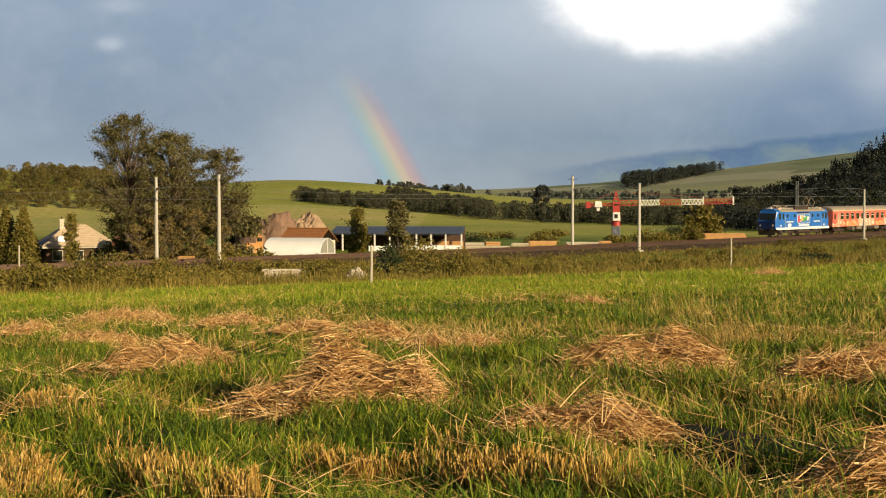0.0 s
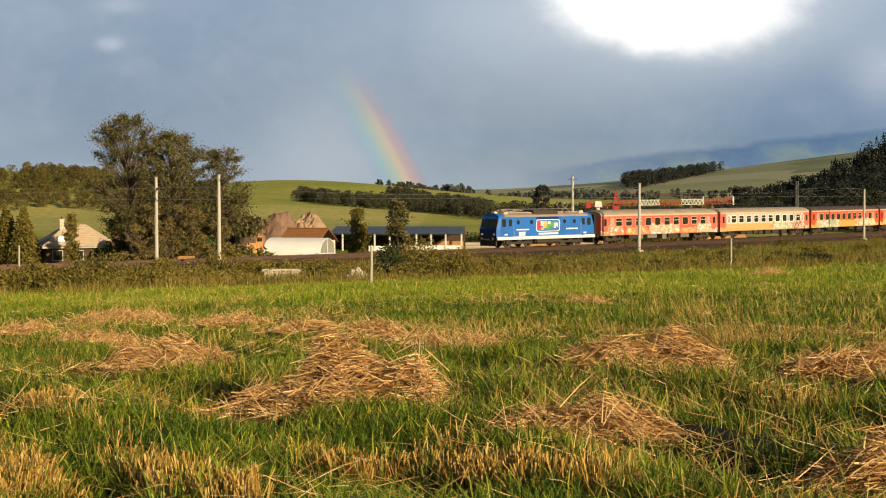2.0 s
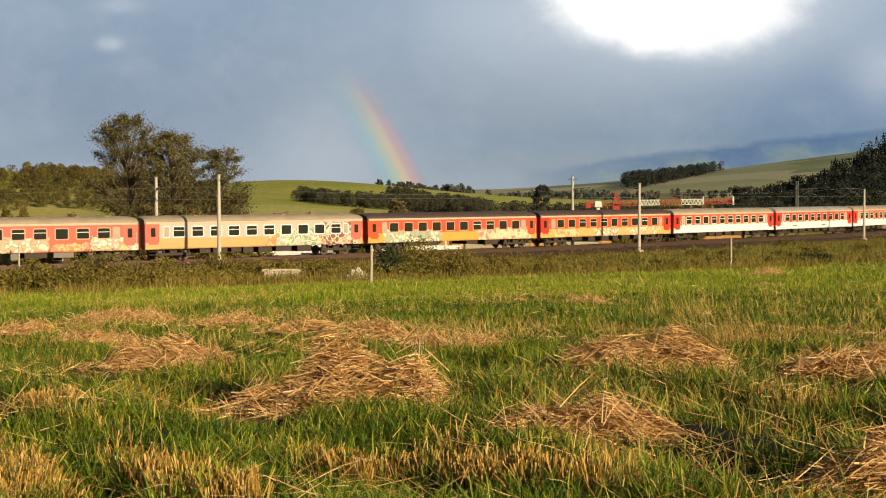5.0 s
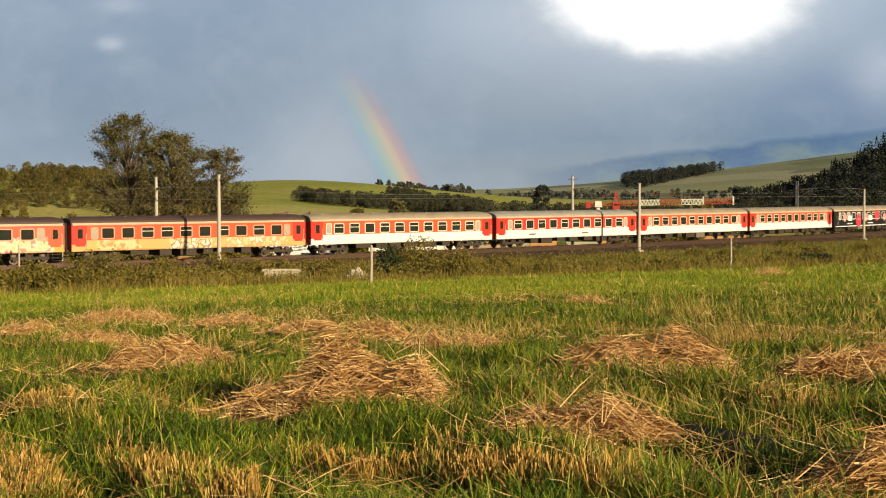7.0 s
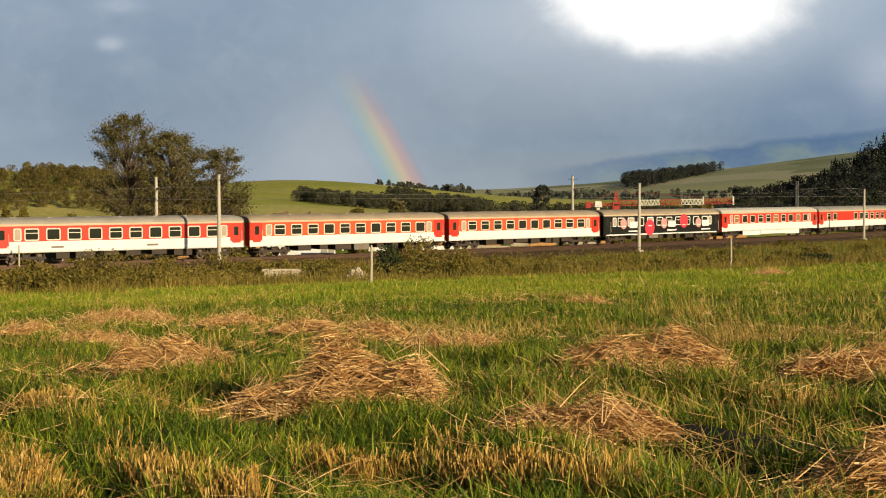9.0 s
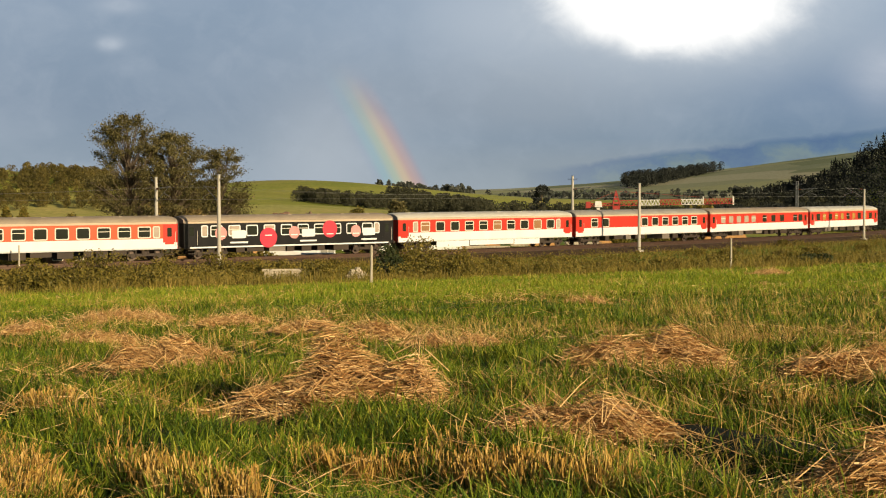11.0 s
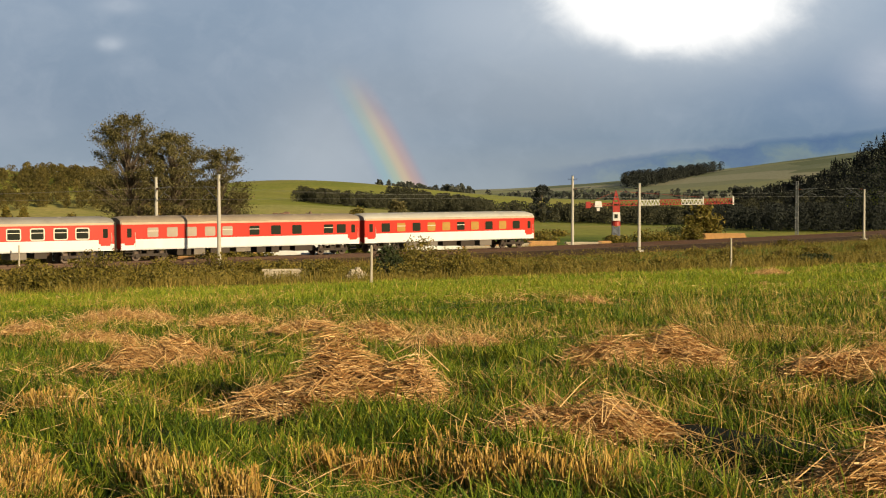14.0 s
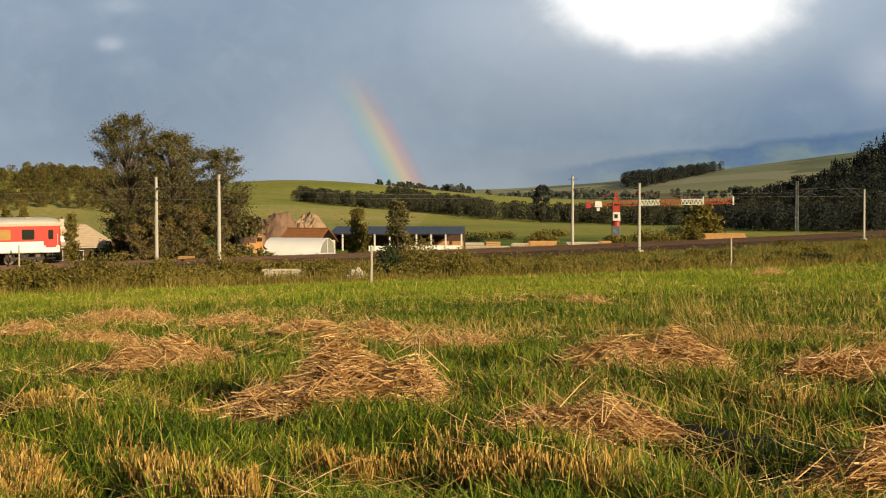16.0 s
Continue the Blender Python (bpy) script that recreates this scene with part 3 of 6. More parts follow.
def coach(label, roof, band, lower, doors, frame_mat, large=STANDARD, small=(2.45, 22.15), glass=M_GLASS, odd=None, skirt=None, pitch=24.2, seed=1):
    """A passenger coach, pitch metres from coupling to coupling: x runs to its rear end, y away from the field, z from the rail."""
    rng = random.Random(seed)
    L = pitch - 0.5
    k = pitch / 24.5
    a, b = -L / 2, L / 2
    c = thing("passenger_coach", label, "railway coach", "coaches of the train")
    belt, sill, eave = 1.98, 1.02, 3.32
    half = HALF
    low = Shape()
    for s0 in (-1, 1):
        y = s0 * half
        low.loft([[(x, y - s0 * 0.06, sill), (x, y, sill + 0.12), (x, y, belt), (x, y - s0 * 0.1, belt), (x, y - s0 * 0.1, sill)] for x in (a + 1.45, b - 1.45)])
    part("lower_side_panel", low, lower, c)
    up = Shape()
    for s0 in (-1, 1):
        y = s0 * half
        up.loft([[(x, y, belt), (x, y, eave - 0.05), (x, y - s0 * 0.04, eave), (x, y - s0 * 0.1, eave), (x, y - s0 * 0.1, belt)] for x in (a + 1.45, b - 1.45)])
    part("window_band", up, band, c)
    part("roof", Shape().loft([roof_ring(a, drop=0.14), roof_ring(a + 0.5, drop=0.03), roof_ring(a + 1.2), roof_ring(b - 1.2), roof_ring(b - 0.5, drop=0.03), roof_ring(b, drop=0.14)], closed=True), roof, c, smooth=False)
    for s0 in (-1, 1):
        # added strip whose cream paints in sunlight on the roof's lower curve
        part("sunlit_eave_strip", Shape().loft([[(x, s0 * (half - 0.02), eave - 0.04), (x, s0 * (half + 0.012), eave - 0.03), (x, s0 * (half + 0.016), eave + 0.08), (x, s0 * (half - 0.02), eave + 0.17), (x, s0 * (half - 0.08), eave + 0.17)] for x in (a + 0.15, b - 0.15)]), M_CREAM, c, "cream strip painting sunlight along the eave")
        part("gutter", Shape().box(a + 0.3, b - 0.3, min(s0 * (half - 0.02), s0 * (half + 0.045)), max(s0 * (half - 0.02), s0 * (half + 0.045)), eave + 0.17, eave + 0.2), roof, c)
    part("floor", Shape().box(a, b, -half + 0.1, half - 0.1, sill, sill + 0.12), M_UNDER, c)
    for x0, x1, e in ((a, a + 1.45, -1), (b - 1.45, b, 1)):
        part("end_wall", Shape().box(*((x0, x0 + 0.08) if e < 0 else (x1 - 0.08, x1)), -half, half, sill, eave), doors, c)
        for s0 in (-1, 1):
            y = s0 * half
            part("vestibule_panel", Shape().box(x0, x1, min(y, y - 0.1 * s0), max(y, y - 0.1 * s0), 1.62, eave), doors, c)
            part("vestibule_foot", Shape().box(x0, x1, min(y, y - 0.1 * s0), max(y, y - 0.1 * s0), sill, 1.615), lower, c)
            mid = (x0 + x1) / 2 - 0.1 * e
            d = part("door", slab(rounded(mid - 0.45, mid + 0.45, 1.45, 3.1, 0.08, y + 0.012 * s0), -0.02 * s0), doors, c)
            part("door_window", slab(rounded(mid - 0.22, mid + 0.22, 2.15, 2.95, 0.07, y + 0.03 * s0), -0.015 * s0), M_GLASS, d)
            part("handrail", Shape().tube((mid + 0.56, y + 0.06 * s0, 1.3), (mid + 0.56, y + 0.06 * s0, 2.6), 0.02), M_FRAME, d)
            part("step", Shape().box(mid - 0.4, mid + 0.4, min(y, y - 0.3 * s0), max(y, y - 0.3 * s0), 0.5, 0.56).box(mid - 0.4, mid + 0.4, min(y - .05 * s0, y - 0.3 * s0), max(y - .05 * s0, y - 0.3 * s0), 0.8, 0.85), M_UNDER, c)
        xe = a if e < 0 else b
        part("bellows", Shape().box(min(xe, xe + 0.3 * e), max(xe, xe + 0.3 * e), -0.65, 0.65, 1.1, 3.5, 0.02), M_RUBBER, c)
        for s0 in (-0.875, 0.875):
            part("buffer", Shape().tube((xe, s0, 1.06), (xe + 0.27 * e, s0, 1.06), 0.09, n=8).tube((xe + 0.2 * e, s0, 1.06), (xe + 0.28 * e, s0, 1.06), 0.22, n=12), M_UNDER, c)
    for side in (-1, 1):
        for i, x in enumerate(large):
            g = glass if odd is None or i not in odd else odd[i]
            coach_window(c, a + (x - 0.27) * k, side, 1.08, 2.14, 3.0, frame_mat, g, rng.random() < 0.6)
        for x in small:
            coach_window(c, a + (x - 0.27) * k, side, 0.5, 2.12, 3.02, frame_mat, M_PALEGLASS, False)
    for bx in (a + 3.0, b - 3.0):
        bogie(c, bx)
    x = a + 5.6
    while x < b - 6:
        w = rng.uniform(0.7, 2.0)
        # extra dark boxes, packed close, stand in for shade under the floor
        if rng.random() < 0.95:
            part("underfloor_box", Shape().box(x, x + w, -1.2, 1.2, rng.uniform(0.4, 0.62), sill, 0.0), rng.choice([M_UNDER, M_UNDER, M_UNDER, M_GREYBOX]), c)
        x += w + rng.uniform(0.2, 1.1)
    if skirt:
        for x0, x1, z0 in ((a + 5.2, a + 9.8, 0.42), (a + 9.9, b - 9.3, 0.5), (b - 9.2, b - 5.3, 0.42)):
            part("side_skirt", Shape().box(x0, x1, -half - 0.01, -half + 0.03, z0, sill - 0.02), skirt, c)
    for j in range(7):
        x = a + 2.2 + j * 3.2 + rng.uniform(-0.4, 0.4)
        part("roof_vent", Shape().box(x - 0.22, x + 0.22, -0.62, -0.3, 3.86, 4.04, 0.04), roof, c)
    return c


def engine():
    """Blue four-axle electric locomotive, 16.8 m over its buffers, driving cab ahead at -x."""
    c = thing("electric_locomotive", "bright blue four-axle electric locomotive with coloured adverts", "locomotive")
    a, b, half = -7.95, 7.95, 1.45
    base, eave, top = 1.08, 3.5, 3.82

    def section(x, back, w):
        return [(x + back * 0.0, -w, base), (x + back * 0.1, -w, 2.2), (x + back, -w * 0.97, eave - 0.12), (x + back, -w * 0.88, eave + 0.08), (x + back, -w * 0.45, top), (x + back, w * 0.45, top), (x + back, w * 0.88, eave + 0.08), (x + back, w * 0.97, eave - 0.12), (x + back * 0.1, w, 2.2), (x, w, base)]

    part("body", Shape().loft([section(a + 1.5, 0, half), section(b - 1.5, 0, half)]), M_BLUE, c)
    for e, x in ((-1, a), (1, b)):
        cab = part("cab", Shape().loft([section(x, -0.42 * e, half * 0.9), section(x - 0.5 * e, -0.12 * e, half * 0.995), section(x - 1.5 * e, 0, half)] if e < 0 else [section(x - 1.5, 0, half), section(x - 0.5, -0.12, half * 0.995), section(x, -0.42, half * 0.9)]), M_BLUE, c, "blue driving cab with dark navy nose")
        part("nose", Shape().box(min(x + 0.02 * e, x - 0.06 * e), max(x + 0.02 * e, x - 0.06 * e), -1.3, 1.3, base, 2.15, 0.0), M_NAVY, cab)
        y0, y1 = -1.2, 1.2
        for u, v in ((y0, -0.05), (0.05, y1)):
            f0, f1 = x - 0.1 * e, x - 0.33 * e
            part("windscreen", Shape().loft([[(f0 + 0.03 * e, u, 2.32), (f0 + 0.03 * e, v, 2.32), (f1 + 0.03 * e, v, 3.22), (f1 + 0.03 * e, u, 3.22)], [(f0 - 0.03 * e, u, 2.32), (f0 - 0.03 * e, v, 2.32), (f1 - 0.03 * e, v, 3.22), (f1 - 0.03 * e, u, 3.22)]]), M_GLASS, cab)
        for s0 in (-0.95, 0.95):
            part("headlight", Shape().tube((x - 0.05 * e, s0, 1.55), (x + 0.06 * e, s0, 1.55), 0.13, n=12), M_FRAME, cab)
            part("buffer", Shape().tube((x, s0 * 0.92, 1.06), (x + 0.42 * e, s0 * 0.92, 1.06), 0.11, n=8).tube((x + 0.36 * e, s0 * 0.92, 1.06), (x + 0.44 * e, s0 * 0.92, 1.06), 0.24, n=12), M_UNDER, cab)
        part("roof_headlight", Shape().box(min(x - 0.75 * e, x - 1.15 * e), max(x - 0.75 * e, x - 1.15 * e), -0.28, 0.28, top - 0.02, top + 0.2, 0.05), M_FRAME, cab)
        part("snow_plough", Shape().box(min(x, x - 0.15 * e), max(x, x - 0.15 * e), -1.25, 1.25, 0.25, 0.9), M_UNDER, cab)
        for s0 in (-1, 1):
            y = s0 * (half + 0.006)
            part("cab_window", slab(rounded(*sorted((x - 1.35 * e, x - 0.78 * e)), 2.35, 3.2, 0.08, y), -0.02 * s0), M_GLASS, cab)
            d = part("cab_door", slab(rounded(*sorted((x - 2.35 * e, x - 1.7 * e)), base + 0.1, 3.3, 0.06, y), -0.012 * s0), M_BLUE, cab)
            part("door_window", slab(rounded(*sorted((x - 2.25 * e, x - 1.8 * e)), 2.4, 3.15, 0.06, y + 0.01 * s0), -0.012 * s0), M_GLASS, d)
            part("handrail", Shape().tube((x - 2.5 * e, y + 0.05 * s0, 1.1), (x - 2.5 * e, y + 0.05 * s0, 2.7), 0.02), M_FRAME, cab)
    for s0 in (-1, 1):
        y = s0 * (half + 0.006)
        part("sill_stripe", Shape().box(a + 0.05, b - 0.05, min(y, y - 0.05 * s0), max(y, y - 0.05 * s0), base - 0.16, base + 0.18), M_WHITE, c, "white stripe along the sill")
        for x in (-4.7, -2.6, 2.75, 4.4):
            part("round_window", Shape().loft([[(x + 0.24 * math.cos(t), yy, 2.82 + 0.24 * math.sin(t)) for t in [i * math.pi / 8 for i in range(16)]] for yy in (y - 0.02 * s0, y + 0.01 * s0)]), M_GLASS, c)
        # adverts: plain shapes
        part("advert_panel", slab(rounded(-1.9, 1.95, 1.72, 3.1, 0.3, y + 0.004 * s0), -0.008 * s0), M_WHITE, c, "pale advert panel")
        part("advert_field", slab(rounded(-1.8, 1.85, 1.8, 3.02, 0.26, y + 0.009 * s0), -0.01 * s0), M_LIGHTBLUE, c, "light blue advert ground")
        for x, w, z, hgt, m in ((-1.4, 0.55, 2.4, 0.85, M_PINK), (-0.95, 0.6, 2.62, 0.5, M_WHITE), (-0.45, 0.7, 2.5, 0.8, M_YELLOW), (0.05, 0.6, 2.25, 0.5, M_GREEN), (0.2, 0.5, 2.7, 0.3, M_WHITE), (0.75, 0.7, 2.5, 0.5, M_GREEN), (1.3, 0.7, 2.4, 0.6, M_WHITE), (1.45, 0.4, 2.15, 0.3, M_BLUE), (-0.9, 0.5, 2.05, 0.25, M_YELLOW)):
            part("advert_patch", slab(rounded(x - w / 2, x + w / 2, z - hgt / 2, z + hgt / 2, 0.14, y + 0.014 * s0), -0.01 * s0), m, c)
        for x, w, z, hgt in ((0.1, 3.2, 1.5, 0.2), (-4.0, 2.0, 2.0, 0.14), (4.0, 2.0, 2.0, 0.14), (-4.1, 1.0, 1.55, 0.42), (6.2, 0.5, 1.5, 0.16), (-6.6, 0.5, 1.5, 0.16)):
            part("lettering_bar", slab(rounded(x - w / 2, x + w / 2, z - hgt / 2, z + hgt / 2, 0.05, y + 0.006 * s0), -0.01 * s0), M_WHITE, c)
        part("grille", Shape().box(-1.8, 1.8, min(y, y - 0.02 * s0), max(y, y - 0.02 * s0), 3.12, 3.36), M_NAVY, c)
    for x in (-4.15, 4.15):
        bogie(c, x, 3.2, 0.625)
    part("transformer_box", Shape().box(-1.9, 1.9, -1.3, 1.3, 0.35, base), M_UNDER, c)
    part("air_tank", Shape().tube((-1.8, -1.32, 0.62), (1.8, -1.32, 0.62), 0.22, n=10), M_UNDER, c)
    for s0 in (-1, 1):
        part("roof_shoulder", Shape().loft([[(x, s0 * half * 0.985, eave - 0.1), (x, s0 * half * 0.905, eave + 0.1), (x, s0 * half * 0.46, top + 0.02), (x, s0 * half * 0.42, top), (x, s0 * half * 0.86, eave + 0.06)] for x in (a + 1.2, b - 1.2)]), M_ROOF_TAN, c, "dusty grey-brown roof shoulder")
        for x in (-6.1, -0.4, 1.2, 3.6, 6.0):
            part("roof_hatch", Shape().box(x - 0.35, x + 0.35, min(s0 * 0.62, s0 * 1.0), max(s0 * 0.62, s0 * 1.0), top - 0.12, top + 0.14, 0.04), M_CREAM if abs(x) > 5 else M_GREYBOX, c)
    part("roof_deck", Shape().box(-5.6, 5.6, -0.85, 0.85, top - 0.01, top + 0.12, 0.05), M_ROOF_GREY, c)
    for x in (-5.2, 4.6):
        for k in (-0.5, 0.5):
            part("roof_insulator", Shape().tubes([(x + k, 0.4, top + 0.1), (x + k, 0.4, top + 0.25), (x + k, 0.4, top + 0.4)], [0.09, 0.12, 0.06], 8), M_PORCELAIN, c)
    part("roof_bar", Shape().tube((-5.5, 0.4, top + 0.42), (5.5, 0.4, top + 0.42), 0.03), M_STEEL, c)
    part("resistor_housing", Shape().box(-2.0, 2.0, -1.15, 1.15, top - 0.25, top + 0.3, 0.06), M_UNDER, c, "sooty brown resistor housing")
    for x, raised in ((-4.6, False), (4.4, True)):
        hgt = 1.45 if raised else 0.28
        k = 1.0 if raised else 1.6
        s = Shape()
        for y in (-0.55, 0.55):
            s.tube((x, y, top + 0.15), (x + k, y * 0.8, top + 0.15 + hgt / 2), 0.035).tube((x + k, y * 0.8, top + 0.15 + hgt / 2), (x, y * 0.6, top + 0.15 + hgt), 0.03)
            s.tube((x, y, top + 0.15), (x - k, y * 0.8, top + 0.15 + hgt / 2), 0.035).tube((x - k, y * 0.8, top + 0.15 + hgt / 2), (x, y * 0.6, top + 0.15 + hgt), 0.03)
        s.tube((x - 0.1, -0.9, top + 0.18 + hgt), (x - 0.1, 0.9, top + 0.18 + hgt), 0.03).tube((x + 0.1, -0.9, top + 0.18 + hgt), (x + 0.1, 0.9, top + 0.18 + hgt), 0.03)
        part("pantograph", s, M_ROOF_TAN, c, "raised diamond pantograph" if raised else "folded diamond pantograph")
    return c


M_LIGHTBLUE = worn("light blue advert", (0.05, 0.22, 0.62), rough=0.35)
M_GREEN = worn("green advert patch", (0.12, 0.45, 0.06), rough=0.35)
M_ROSE = worn("rose advert patch", (0.80, 0.34, 0.34), rough=0.35)
M_PINK = worn("pink-red advert patch", (0.75, 0.05, 0.09), rough=0.35)


def build_train():
    """Locomotive and thirteen coaches; returns (thing, centre behind the first coupling)."""
    W, K, G, P, O = (0.78, 0.72, 0.62), (0.05, 0.04, 0.04), (0.24, 0.36, 0.22), (0.68, 0.24, 0.18), (0.72, 0.27, 0.09)
    cream, brown, ash = (0.78, 0.56, 0.32), (0.22, 0.08, 0.05), (0.42, 0.44, 0.38)
    red_sprayed = [(-12.2, -7.6, 2.25, W, P, O), (-7.0, -2.6, 1.9, O, cream, P), (-2.4, 3.6, 2.3, W, ash, O), (4.0, 7.2, 1.7, P, O, cream), (7.4, 12.2, 2.3, W, cream, P)]
    white_sprayed = [(0.8, 2.2, 2.3, P, cream, O), (1.9, 6.4, 2.6, G, ash, W), (6.4, 11.0, 3.3, brown, P, W)]
    yellow_sprayed = [(-9.8, -2.2, 2.3, ash, W, G), (3.0, 10.8, 2.3, cream, P, W)]
    outlined = [(-9.5, -5.5, 1.95, O, cream, cream), (-2.6, 1.8, 2.1, W, cream, brown), (3.4, 9.6, 2.2, W, cream, O)]
    g1 = graffiti_material("red panel sprayed white and pink", (0.66, 0.13, 0.07), red_sprayed, 2.0)
    g1b = graffiti_material("faded red band sprayed white", (0.68, 0.13, 0.09), red_sprayed, 2.0)
    g2 = graffiti_material("cream panel sprayed at one end", (0.68, 0.42, 0.18), white_sprayed, 7.0)
    g2b = graffiti_material("white band sprayed at one end", (0.60, 0.50, 0.46), white_sprayed, 7.0)
    g3 = graffiti_material("yellow panel sprayed grey-green", (0.72, 0.40, 0.09), yellow_sprayed, 12.0)
    g3b = graffiti_material("orange-red band sprayed grey-green", (0.70, 0.10, 0.05), yellow_sprayed, 12.0)
    g4b = graffiti_material("cream panel with outlined sprayed shapes", (0.74, 0.45, 0.17), outlined, 33.0)
    out = [(engine(), -8.5)]
    rear = 0.1
    rs = "red and white passenger coach with pale window frames"
    specs = [
        dict(label="faded red coach sprayed with white graffiti", roof=M_ROOF_TAN, band=g1b, lower=g1, doors=M_RED_OLD, frame_mat=M_PINKFRAME),
        dict(label="white and cream coach with dark graffiti at one end", roof=M_ROOF_TAN, band=g2b, lower=g2, doors=M_RED_OLD, frame_mat=M_WHITE),
        dict(label="red coach with yellow sides and green graffiti", roof=M_ROOF_DARK, band=g3b, lower=g3, doors=M_ORANGE, frame_mat=M_PINKFRAME),
        dict(label="orange-red coach, cream panels with large pale graffiti", roof=M_ROOF_DARK, band=M_ORANGE, lower=g4b, doors=M_RED, frame_mat=M_PINKFRAME),
        dict(label=rs, roof=M_ROOF_TAN, band=M_ORANGE, lower=M_WHITE, doors=M_RED, frame_mat=M_FRAME),
        dict(label=rs + " and grey roof", roof=M_ROOF_GREY, band=M_RED, lower=M_WHITE, doors=M_RED, frame_mat=M_FRAME),
        dict(label=rs + " and tan roof", roof=M_ROOF_TAN, band=M_ORANGE, lower=M_WHITE, doors=M_RED, frame_mat=M_FRAME),
        dict(label=rs + " and dusty roof", roof=M_ROOF_TAN, band=M_ORANGE, lower=M_WHITE, doors=M_RED, frame_mat=M_FRAME),
        dict(label="black advertising coach with white and red patches", roof=M_ROOF_TAN, band=M_BLACK, lower=M_BLACK, doors=M_BLACK, frame_mat=M_WHITE, odd={1: M_PALEGLASS, 3: M_PALEGLASS}),
        dict(label="red and white coach with white side skirts", roof=M_ROOF_PALE, band=M_RED, lower=M_WHITE, doors=M_RED, frame_mat=M_FRAME, skirt=M_WHITE, pitch=26.2, odd={0: M_BLIND, 5: M_BLIND, 8: M_BLIND}),
        dict(label="red and white coach with a windowless stretch", roof=M_ROOF_GREY, band=M_RED, lower=M_WHITE, doors=M_RED, frame_mat=M_FRAME, large=(3.4, 5.3, 12.2, 14.1, 16.0, 17.9, 19.8, 21.6), small=(), pitch=26.3),
        dict(label="red and white dining coach with curtained windows", roof=M_ROOF_TAN, band=M_RED, lower=M_WHITE, doors=M_RED, frame_mat=M_RED, large=(3.2, 5.0, 6.8, 8.6, 10.3, 13.0, 15.2, 17.4, 20.8, 22.2), small=(), pitch=26.1, odd={i: M_PALEGLASS for i in range(5)}),
        dict(label="red and white sleeping coach with yellow curtains", roof=M_ROOF_PALE, band=M_RED, lower=M_WHITE, doors=M_RED, frame_mat=M_RED, small=(), large=tuple(3.0 + 2.05 * i for i in range(10)), odd={1: M_CURTAIN, 3: M_CURTAIN, 4: M_CURTAIN, 6: M_CURTAIN, 8: M_CURTAIN}),
    ]
    for i, spec in enumerate(specs):
        c = coach(seed=i + 3, **spec)
        pitch = spec.get("pitch", 24.2)
        out.append((c, rear + pitch / 2))
        rear += pitch
        if i == 8:
            for s0 in (-1, 1):
                y = s0 * (HALF + 0.045)
                for x, z, r, m in ((-8.0, 2.35, 0.62, M_ROSE), (-2.9, 1.85, 0.95, M_PINK), (0.0, 2.3, 0.6, M_ROSE), (4.1, 2.55, 0.85, M_PINK), (7.2, 2.3, 0.6, M_ROSE)):
                    disc = [(x + r * math.cos(k * math.pi / 10), y, z + r * math.sin(k * math.pi / 10)) for k in range(20)]
                    part("advert_disc", slab(disc, -0.04 * s0), m, c, "red advert disc")
                for x in (-6.1, 1.6, 8.8):
                    part("advert_patch", slab(rounded(x - 0.75, x + 0.75, 1.85, 2.6, 0.12, y), -0.04 * s0), M_WHITE, c, "white advert patch")
                    part("lettering_bar", slab(rounded(x - 0.95, x + 0.95, 1.38, 1.54, 0.03, y), -0.04 * s0), M_WHITE, c)
                for x in (-2.9, 4.1, -8.0, 0.0, 7.2):
                    part("lettering_bar", slab(rounded(x - 0.4, x + 0.4, 2.02, 2.12, 0.03, y + 0.006 * s0), -0.01 * s0), M_WHITE, c)
            for s0 in (-1, 1):
                y = s0 * (HALF + 0.01)
                part("sill_stripe", Shape().box(-11.2, 11.2, min(y, y - 0.06 * s0), max(y, y - 0.06 * s0), 1.0, 1.14), M_WHITE, c)
        if i == 5:
            for x in (-6.2, 2.6):
                part("side_plate", slab(rounded(x - 0.55, x + 0.55, 1.38, 1.55, 0.03, -HALF - 0.012), 0.02), M_GREYBOX, c)
    return out


def train_pose(s):
    x, y, h = line(s)
    return pose(float(x), float(y), float(rail_z(s)), 0, -0.278, math.degrees(float(h)))


# ---- plants ----
RNG = np.random.default_rng(11)


def vnoise(x, y, size, seed=0):
    """Smooth noise from 0 to 1 with features about size metres wide."""
    gx, gy = x / size + 71.3 * seed, y / size - 37.7 * seed
    ix, iy = np.floor(gx).astype(np.int64), np.floor(gy).astype(np.int64)
    fx, fy = gx - ix, gy - iy
    fx, fy = fx * fx * (3 - 2 * fx), fy * fy * (3 - 2 * fy)

    def lattice(a, b):
        k = (a * 374761393 + b * 668265263 + seed * 1442695041) & 0x7fffffff
        k = ((k ^ (k >> 13)) * 1274126177) & 0x7fffffff
        return ((k ^ (k >> 16)) & 0xffff) / 65535.0

    return (lattice(ix, iy) * (1 - fx) + lattice(ix + 1, iy) * fx) * (1 - fy) + (lattice(ix, iy + 1) * (1 - fx) + lattice(ix + 1, iy + 1) * fx) * fy


